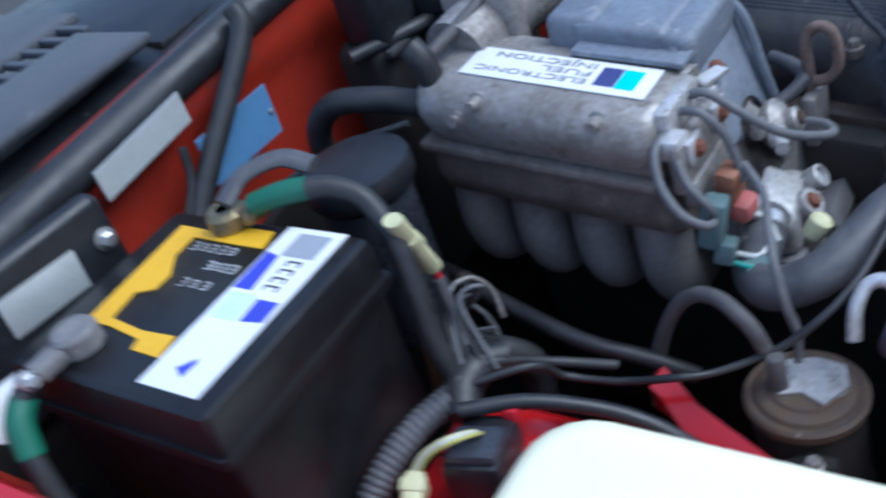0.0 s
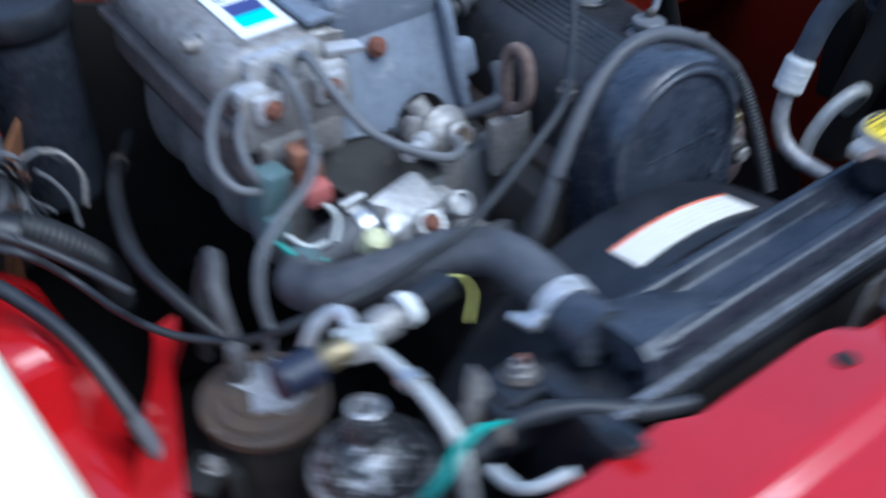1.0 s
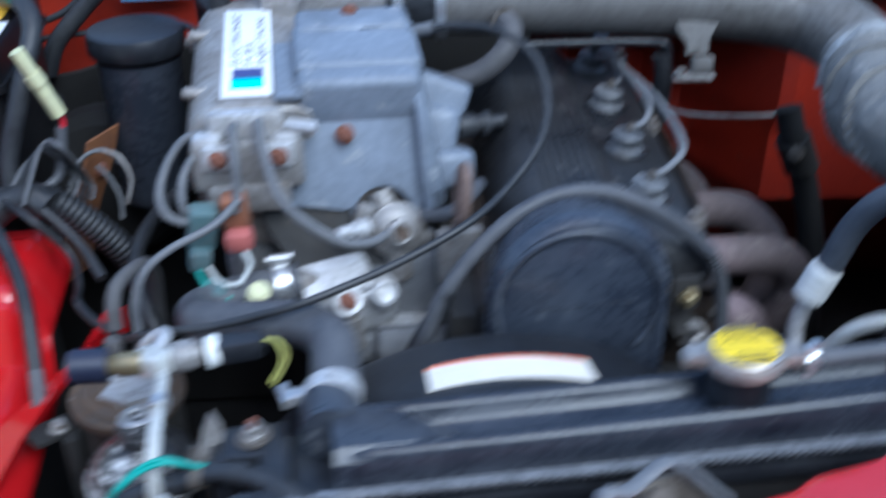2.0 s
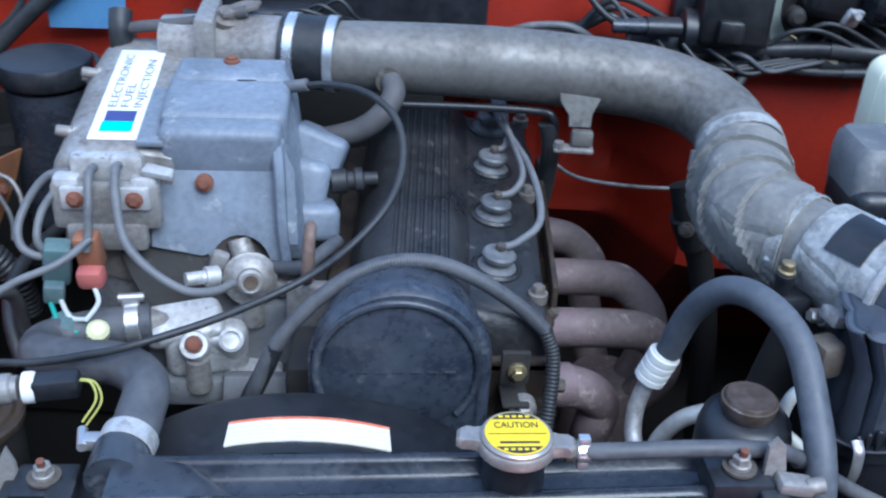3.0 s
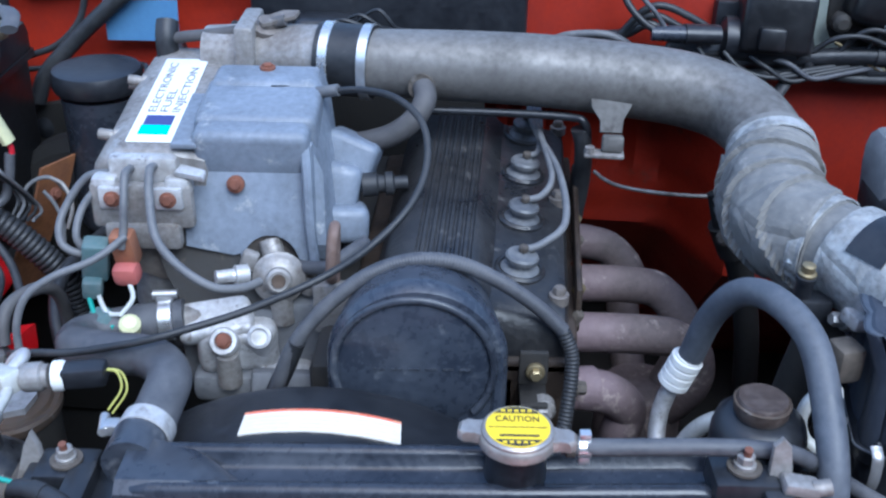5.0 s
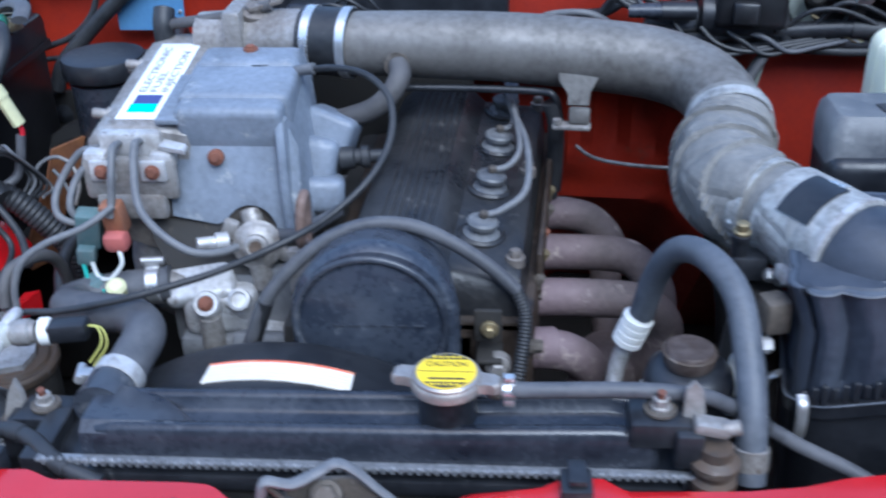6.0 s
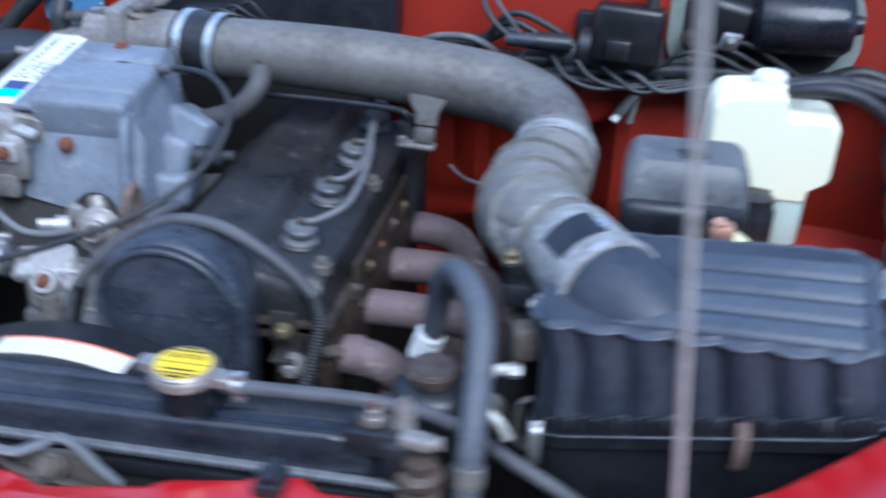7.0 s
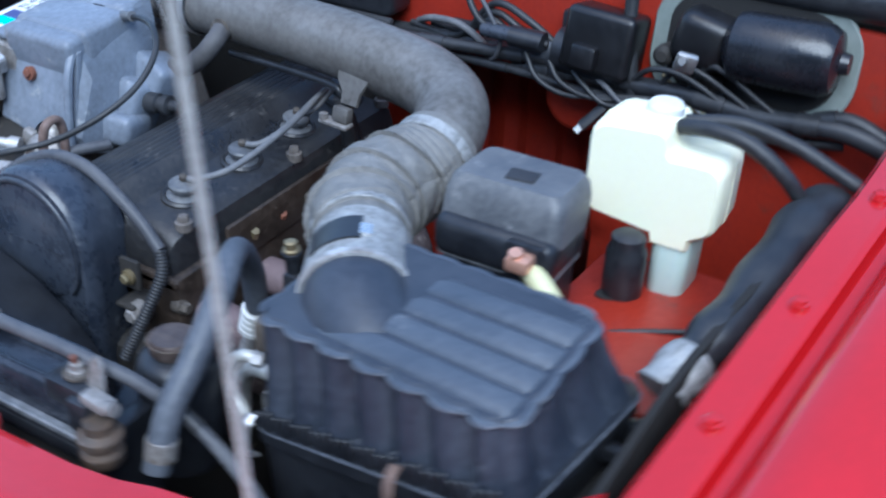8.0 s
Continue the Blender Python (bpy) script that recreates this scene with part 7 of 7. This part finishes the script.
# front edge: thick cable, green wires, bent white pipe
FH = [(-0.46, 0.02, 0.82), (-0.423, 0.014, 0.850), (-0.398, 0.016, 0.862), (-0.372, 0.014, 0.870), (-0.344, 0.008, 0.881), (-0.314, -0.008, 0.884), (-0.286, -0.030, 0.880), (-0.25, -0.042, 0.872)]
front_harness = thing("front_harness", (-0.34, 0.0, 0.86), "thick black taped cable along the front panel", "cable")
part("sheath", hose(FH, 0.0070, 12, 8), "seal", front_harness)
for k in (9, 22, 34, 47):
    fp = spline(FH, 8)
    part("tape", sweep(fp[k:k + 4], 0.0079, 12), "rubber", front_harness, "wrapped black tape")
part("clip", band(spline(FH, 8)[28], (1, -0.4, 0.05), 0.0076, 0.008), "cast_dirty", front_harness, "dull metal cable clip")
for k in range(2):
    cable("green_wire", [(-0.418, 0.006 + 0.004 * k, 0.866), (-0.409, 0.001 + 0.003 * k, 0.881), (-0.395, 0.005 + 0.002 * k, 0.890 + 0.002 * k), (-0.379, 0.007 + 0.002 * k, 0.8945 + 0.002 * k), (-0.362, 0.010, 0.888), (-0.345, 0.014, 0.878), (-0.325, 0.016, 0.866)], 0.0018, "teal_wire", "thin green wire by the receiver-drier", "wire", "green wires")
cable("bent_pipe", [(-0.381, -0.008, 0.878), (-0.382, -0.026, 0.881), (-0.3815, -0.036, 0.886), (-0.378, -0.043, 0.8915), (-0.371, -0.048, 0.896), (-0.361, -0.053, 0.901)], 0.0040, "pale_alu", "bent pale metal pipe at the front panel", "pipe", seg=12)

# radiator brackets with their bolts, both ends
for side, x, y, z in ((-1, -0.322, 0.036, 0.884), (1, 0.162, -0.008, 0.928)):
    b = thing("radiator_mount", (x, y, z - 0.02), "black radiator mount with a bright bolt", "mount", group="radiator mounts")
    part("bracket", box(0.045, 0.035, 0.022, 0.004).at(pose(x, y, z - 0.012)) + box(0.02, 0.03, 0.03, 0.003).at(pose(x + side * 0.020, y - 0.01, z - 0.02)), "black_plastic", b)
    part("washer", lathe([(0.012, 0), (0.012, 0.002)], (x, y, z), (0, 0, 1), 18), "cast_dirty", b)
    part("bolt", bolt((x, y, z + 0.003), (0, 0, 1), 0.0065, 0.007, 1.2), "cast", b)
    part("stud", lathe([(0.003, 0), (0.003, 0.014)], (x, y, z + 0.004), (0, -0.2, 1), 10), "rust", b)
clipr = thing("metal_bracket", (0.18, -0.038, 0.90), "bent bright steel bracket beside the radiator", "bracket", move=(0.013, 0.018, 0.0))
part("upright", extrude([(-0.008, 0.0), (0.010, 0.0), (0.006, 0.03), (0.0, 0.036), (-0.006, 0.03)], 0.004, frame_of((0.172, -0.030, 0.918), (1, 0, 0), (0, 0.2, 1))), "cast", clipr)
part("foot", box(0.026, 0.016, 0.010, 0.003).at(pose(0.184, -0.040, 0.925, 0, 10, 0)) + lathe([(0.006, 0), (0.006, 0.012)], (0.192, -0.042, 0.924), (1, 0, 0.2), 10), "cast", clipr)
clipl = thing("metal_bracket", (-0.36, 0.05, 0.86), "bent grey steel bracket beside the radiator", "bracket")
part("upright", extrude([(-0.012, 0.0), (0.012, 0.0), (0.008, 0.03), (0.002, 0.042), (-0.004, 0.03)], 0.006, frame_of((-0.352, 0.042, 0.860), (1, 0, 0), (0, 0.2, 1))), "cast", clipl)
part("foot", box(0.05, 0.03, 0.010, 0.003).at(pose(-0.345, 0.045, 0.858)), "cast_dirty", clipl)
stack_r = thing("rubber_mount", (0.195, -0.036, 0.87), "rusty round mount beside the hose", "mount", move=(0.005, 0.01, 0.0))
part("body", lathe([(0.014, 0), (0.017, 0.004), (0.017, 0.012), (0.013, 0.015), (0.013, 0.020), (0.018, 0.023), (0.018, 0.028), (0.012, 0.032), (0.012, 0.04)], (0.196, -0.038, 0.872), (0, 0, 1), 20), "rust_disc", stack_r)

# stay under the air pipe and a cold grey rod on the firewall
stay = thing("pipe_stay", (0.09, 0.46, 0.86), "black wire stay under the air pipe", "stay")
part("bar", hose([(-0.07, 0.452, 1.004), (0.0, 0.450, 1.004), (0.075, 0.445, 1.003), (0.096, 0.440, 0.998), (0.103, 0.452, 0.965), (0.105, 0.470, 0.91), (0.104, 0.478, 0.87)], 0.0042, 10), "black_plastic", stay)
part("sleeve", hose([(0.092, 0.446, 0.990), (0.098, 0.448, 0.965), (0.099, 0.455, 0.92), (0.094, 0.462, 0.87)], 0.0095, 12), "rubber", stay, "black rubber sleeve")
cable("brake_line", [(0.128, 0.556, 0.892), (0.140, 0.546, 0.886), (0.157, 0.535, 0.883), (0.19, 0.526, 0.881), (0.235, 0.518, 0.881), (0.29, 0.515, 0.882)], 0.0024, "cast", "thin bare metal line across the firewall", "pipe")

# wiring along the firewall
harness([(0.02, 0.655, 1.0), (0.113, 0.640, 1.012), (0.20, 0.636, 1.012), (0.29, 0.625, 1.004), (0.345, 0.614, 1.010), (0.428, 0.606, 1.005), (0.491, 0.602, 1.010), (0.56, 0.595, 1.028), (0.603, 0.592, 1.040), (0.66, 0.588, 1.02)], 0.0085, "rubber", "black wiring harness along the firewall", (0.12, 0.4, 0.63, 0.86))
harness([(0.29, 0.630, 0.998), (0.36, 0.608, 1.000), (0.44, 0.600, 0.996), (0.52, 0.594, 1.000), (0.60, 0.60, 1.01)], 0.006, "rubber", "black wiring harness along the firewall", (0.3, 0.7))
harness([(0.350, 0.622, 1.13), (0.355, 0.614, 1.085), (0.364, 0.606, 1.045), (0.372, 0.604, 1.01)], 0.0075, "rubber", "black wiring drop beside the coil", (0.5,))
harness([(0.215, 0.628, 1.000), (0.258, 0.620, 1.005), (0.322, 0.612, 1.018), (0.378, 0.606, 1.020), (0.444, 0.598, 1.025), (0.508, 0.592, 1.022), (0.56, 0.588, 1.027), (0.606, 0.586, 1.029), (0.66, 0.582, 1.016)], 0.0105, "seal", "thick black taped harness under the wiper motor", (0.1, 0.27, 0.55, 0.8))
for k in range(3):
    cable("wiper_wire", [(0.372 + 0.03 * k, 0.600, 1.028), (0.392 + 0.03 * k, 0.592, 1.046 + 0.008 * k), (0.420 + 0.026 * k, 0.588, 1.050 + 0.006 * k), (0.452 + 0.03 * k, 0.588, 1.040), (0.480 + 0.03 * k, 0.590, 1.024)], 0.0032, "rubber", "thin black wire below the wiper motor", "wire", "wiper wires")
probe = thing("loose_connector", (0.335, 0.60, 0.96), "grey connector hanging from the harness", "connector")
part("shell", hose([(0.352, 0.600, 1.0), (0.340, 0.590, 0.985), (0.326, 0.578, 0.968)], 0.008, 10, squash=0.7), "rubber", probe)
part("tip", hose([(0.332, 0.583, 0.976), (0.322, 0.574, 0.962)], 0.0055, 8, squash=0.7), "white_wire", probe)
part("tail", hose([(0.350, 0.602, 0.998), (0.346, 0.604, 0.975), (0.342, 0.606, 0.950)], 0.004, 8), "gasket", probe)
for k in range(3):
    cable("firewall_wire", [(0.250 + 0.02 * k, 0.624, 1.03 - 0.004 * k), (0.215 + 0.01 * k, 0.620, 1.034 + 0.012 * k), (0.185, 0.622, 1.05 + 0.01 * k), (0.160 - 0.012 * k, 0.632, 1.035 - 0.008 * k), (0.12 - 0.03 * k, 0.645, 1.028 - 0.006 * k)], 0.0045 if k else 0.006, ("rubber", "rubber", "rubber")[k], "wire lead between the coil and the firewall", "wire", "firewall wires")
cable("firewall_wire", [(0.07, 0.645, 1.02), (0.10, 0.628, 1.034), (0.14, 0.622, 1.036), (0.17, 0.624, 1.02), (0.175, 0.635, 1.0)], 0.0045, "vacuum", "wire lead between the coil and the firewall", "wire", "firewall wires")
for k in range(3):
    cable("wiper_wire", [(0.400 + 0.004 * k, 0.612, 1.036 - 0.003 * k), (0.422 + 0.006 * k, 0.600, 1.026 - 0.002 * k), (0.445 + 0.004 * k, 0.596, 1.012), (0.462, 0.60, 1.006)], 0.0024, ("brass", "white_wire", "cream")[k], "thin bare wire below the wiper motor", "wire", "wiper wires")
# left part of the firewall
cable("firewall_hose", [(-0.372, 0.690, 1.125), (-0.380, 0.682, 1.105), (-0.426, 0.682, 1.065), (-0.475, 0.684, 1.024), (-0.512, 0.684, 0.990), (-0.545, 0.676, 0.955), (-0.56, 0.67, 0.92)], 0.0105, "rubber", "black hose running down the firewall", "hose", seg=12)
cable("firewall_hose", [(-0.60, 0.69, 0.955), (-0.576, 0.690, 0.970), (-0.531, 0.688, 0.988), (-0.500, 0.688, 1.018), (-0.488, 0.692, 1.05)], 0.0042, "rubber", "thin black hose on the firewall", "hose", seg=12)
cable("speedometer_cable", [(-0.578, 0.69, 0.955), (-0.506, 0.680, 0.964), (-0.45, 0.66, 0.972), (-0.40, 0.60, 0.995), (-0.375, 0.53, 1.01)], 0.0035, "rubber", "thin black cable on the firewall", "cable")
dist = thing("heater_valve", (-0.16, 0.60, 1.03), "black valve with loose wiring behind the throttle", "valve")
part("body", box(0.07, 0.045, 0.03, 0.010, 3).at(pose(-0.185, 0.595, 1.045)), "black_plastic", dist)
for k in range(4):
    part("wire", hose([(-0.20 + 0.015 * k, 0.585, 1.05), (-0.185 + 0.02 * k, 0.565, 1.058 + 0.006 * k), (-0.15 + 0.015 * k, 0.570, 1.055), (-0.12 + 0.01 * k, 0.61, 1.04)], 0.0022, 6), "rubber", dist)

# washer hoses and the drain elbow by the wing
cable("washer_hose", [(0.488, 0.362, 1.094), (0.520, 0.352, 1.102), (0.552, 0.350, 1.098), (0.584, 0.352, 1.078), (0.606, 0.366, 1.045), (0.612, 0.382, 1.015), (0.610, 0.392, 0.985)], 0.0072, "rubber", "dark rubber hose off the washer tank", "hose", "washer hoses", seg=12, move=(0.0, 0.042, -0.020))
cable("washer_hose", [(0.488, 0.376, 1.094), (0.533, 0.384, 1.100), (0.581, 0.390, 1.090), (0.625, 0.392, 1.072), (0.675, 0.395, 1.05)], 0.0066, "rubber", "dark rubber hose off the washer tank", "hose", "washer hoses", seg=12, move=(0.0, 0.042, -0.020))
elbow = thing("drain_elbow", (0.585, 0.32, 0.93), "black rubber drain elbow beside the wing", "hose", move=(0.022, -0.02, 0.03))
part("elbow", hose([(0.600, 0.455, 0.985), (0.592, 0.420, 0.990), (0.585, 0.372, 0.984), (0.576, 0.310, 0.968), (0.565, 0.255, 0.955), (0.556, 0.225, 0.945)], lambda t: 0.0265 - 0.008 * t + 0.0018 * math.sin(26 * t), 18), "seal", elbow)
part("cuff", hose([(0.558, 0.230, 0.947), (0.550, 0.205, 0.940), (0.548, 0.198, 0.936)], lambda t: 0.021 + 0.0015 * math.sin(9 * t), 16), "foil", elbow, "pale crumpled cuff")
cable("bracket_rod", [(0.488, 0.286, 0.922), (0.515, 0.302, 0.924), (0.545, 0.318, 0.926)], 0.003, "rubber", "thin black rod on the red shelf", "rod")
# thin oval plate coloured near black for the shade in the shelf's hole
single("shelf_hole_disc", extrude(arc(0, 0, 0.013, 0, 350, 20), 0.002, pose(0.468, 0.352, 0.9175, 0, 0, 30) @ Matrix.Diagonal((1.5, 0.8, 1, 1))), "underbody", "dark disc drawn for an oval hole in the red shelf", "hole", kind="structure")
stud = thing("pipe_sensor", (0.238, 0.136, 0.97), "brass-tipped sensor stud beside the elbow hose", "sensor", move=(0.006, 0.024, -0.013))
part("stem", lathe([(0.007, 0), (0.007, 0.016), (0.0085, 0.017), (0.0085, 0.021), (0.006, 0.022)], (0.238, 0.138, 0.976), (0, -0.1, 1), 14), "black_plastic", stud)
part("tip", lathe([(0.0075, 0), (0.0075, 0.002), (0.0055, 0.003), (0.0055, 0.009), (0.004, 0.010)], (0.238, 0.136, 0.998), (0, -0.1, 1), 14), "brass", stud)
part("foot", bx(0.232, 0.262, 0.128, 0.15, 0.955, 0.977, 0.003), "black_plastic", stud)
lowpipe = thing("intake_duct", (0.26, 0.20, 0.74), "dark round duct below the hose", "duct")
part("duct", hose([(0.265, 0.155, 0.93), (0.262, 0.17, 0.87), (0.262, 0.19, 0.80), (0.26, 0.2, 0.74)], 0.021, 16), "block", lowpipe)
part("lug", box(0.022, 0.024, 0.030, 0.004).at(pose(0.264, 0.104, 0.942, 0, 0, 15)), "cast_dirty", lowpipe)

shaft = thing("steering_shaft", (0.22, 0.45, 0.60), "dark grimy steering shaft with a joint", "steering shaft")
part("tube", hose([(0.258, 0.480, 0.905), (0.268, 0.472, 0.868), (0.284, 0.474, 0.832), (0.297, 0.474, 0.795), (0.312, 0.465, 0.72), (0.32, 0.45, 0.60), (0.33, 0.43, 0.43)], 0.015, 14), "underbody", shaft)
part("joint", hose([(0.266, 0.472, 0.872), (0.284, 0.474, 0.834)], 0.020, 14), "block", shaft)
part("clamp_bolt", bolt((0.262, 0.452, 0.862), (-0.5, -0.8, 0.3), 0.006, 0.008), "cast_dirty", shaft)
stud_row = [(0.074, 0.262), (0.077, 0.30), (0.080, 0.345), (0.084, 0.385), (0.088, 0.43), (0.091, 0.47)]
for k, (x, y) in enumerate(stud_row):
    single("head_stud", bolt((x, y, 0.868 + 0.09 * (y - 0.25)), (0.5, -0.2, 0.8), 0.006, 0.012 + 0.003 * (k % 2), 1.25), ("cast_dirty", "brass", "rust")[k % 3], "grimy stud and nut beside the exhaust manifold", "stud", "head studs")

# clutter behind and beside the intake
strap = thing("rusty_strap", (-0.505, 0.475, 0.80), "orange-brown rusty strap beside the intake", "strap")
part("strip", loft([[Vector((x + 0.5 * w, y + 0.86 * w, z)) for w in (-0.024, 0.024)] + [Vector((x + 0.5 * w - 0.003, y + 0.86 * w + 0.002, z)) for w in (0.024, -0.024)] for x, y, z in ((-0.475, 0.494, 0.918), (-0.484, 0.486, 0.885), (-0.500, 0.476, 0.848), (-0.515, 0.468, 0.81), (-0.52, 0.466, 0.77))]), "rust_strap", strap)
part("bolt", bolt((-0.482, 0.486, 0.882), (0.86, -0.5, 0.2), 0.005, 0.004), "rust", strap)
harness([(-0.30, 0.645, 1.03), (-0.22, 0.604, 1.028), (-0.12, 0.600, 1.020), (-0.02, 0.602, 1.016), (0.07, 0.606, 1.012), (0.14, 0.61, 1.014), (0.22, 0.615, 1.018), (0.28, 0.62, 1.02)], 0.0075, "rubber", "black wiring harness behind the air pipe", (0.2, 0.44, 0.7, 0.9))
harness([(-0.16, 0.620, 1.012), (-0.06, 0.606, 1.004), (0.05, 0.612, 1.000), (0.15, 0.618, 0.998), (0.24, 0.612, 1.000), (0.31, 0.604, 0.998), (0.40, 0.598, 1.006)], 0.0055, "rubber", "black wiring harness behind the air pipe", (0.25, 0.6))
for k in range(4):
    cable("firewall_wire", [(0.24 + 0.03 * k, 0.60, 1.030 - 0.004 * k), (0.262 + 0.028 * k, 0.590, 1.006 + 0.003 * k), (0.30 + 0.024 * k, 0.588, 0.996 + 0.004 * (k % 2)), (0.345 + 0.02 * k, 0.592, 1.004), (0.40 + 0.016 * k, 0.598, 1.012)], 0.0032, ("rubber", "rubber", "rubber", "grey_rubber")[k], "thin wire tangled under the coil", "wire", "firewall wires")
cable("firewall_wire", [(0.165, 0.625, 1.10), (0.172, 0.608, 1.085), (0.190, 0.600, 1.066), (0.206, 0.600, 1.040), (0.200, 0.606, 1.015), (0.188, 0.615, 1.005)], 0.0028, "grey_rubber", "grey wire looped beside the coil", "wire", "firewall wires")
cable("firewall_wire", [(0.150, 0.630, 1.10), (0.158, 0.610, 1.075), (0.185, 0.598, 1.052), (0.225, 0.598, 1.044), (0.265, 0.605, 1.042)], 0.0042, "rubber", "black wire looped beside the coil", "wire", "firewall wires")
sheathed = thing("plug_socket", (0.22, 0.60, 1.03), "black two-piece wiring plug behind the air pipe", "connector")
part("socket", hose([(0.185, 0.600, 1.046), (0.225, 0.597, 1.047)], 0.011, 12, squash=0.8), "dusty_plastic", sheathed)
part("plug", hose([(0.222, 0.597, 1.047), (0.262, 0.599, 1.046)], 0.014, 12, squash=0.8), "black_plastic", sheathed)
# near-black sheets added to keep the gap beside the wing dark, as in shade
liner = thing("gap_darkener", (0.57, 0.08, 0.45), "black sheets added to darken the gap between filter box and wing", "liner", kind="structure")
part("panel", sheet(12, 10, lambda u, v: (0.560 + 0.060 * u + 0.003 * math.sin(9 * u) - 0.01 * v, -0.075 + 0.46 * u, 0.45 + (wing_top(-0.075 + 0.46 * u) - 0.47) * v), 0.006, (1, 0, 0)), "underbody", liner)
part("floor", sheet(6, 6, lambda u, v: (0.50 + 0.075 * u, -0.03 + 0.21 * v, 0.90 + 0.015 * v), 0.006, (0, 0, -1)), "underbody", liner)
part("rib", box(0.035, 0.012, 0.02, 0.003).at(pose(0.555, 0.165, 0.93, 0, 0, 10)) + box(0.03, 0.012, 0.014, 0.003).at(pose(0.556, 0.13, 0.935, 0, 10, 10)), "black_plastic", liner)
boss_at = Vector((0.29, fire_y(0.29) - 0.010, 0.968))
single("firewall_boss", lathe([(0.040, 0.004), (0.036, 0.009), (0.030, 0.011), (0.004, 0.012)], boss_at + Vector((0, 0.012, 0)), (0.0, -1, 0.0), 32), "red_bay", "round boss pressed into the red firewall", "boss", kind="structure")
hook = thing("pipe_hook", (0.246, 0.088, 0.86), "pale bent metal pipe end beside the air filter box", "pipe")
part("bend", hose([(0.256, 0.094, 0.916), (0.246, 0.091, 0.919), (0.237, 0.088, 0.912), (0.233, 0.085, 0.897), (0.238, 0.083, 0.882), (0.249, 0.080, 0.872), (0.258, 0.078, 0.858)], 0.0052, 12), "pale_alu", hook)
part("nut", lathe([(0.0075, 0), (0.0075, 0.009), (0.006, 0.010)], (0.253, 0.093, 0.918), (1, 0.3, -0.1), 6), "cast_clean", hook, "small hexagon nut")
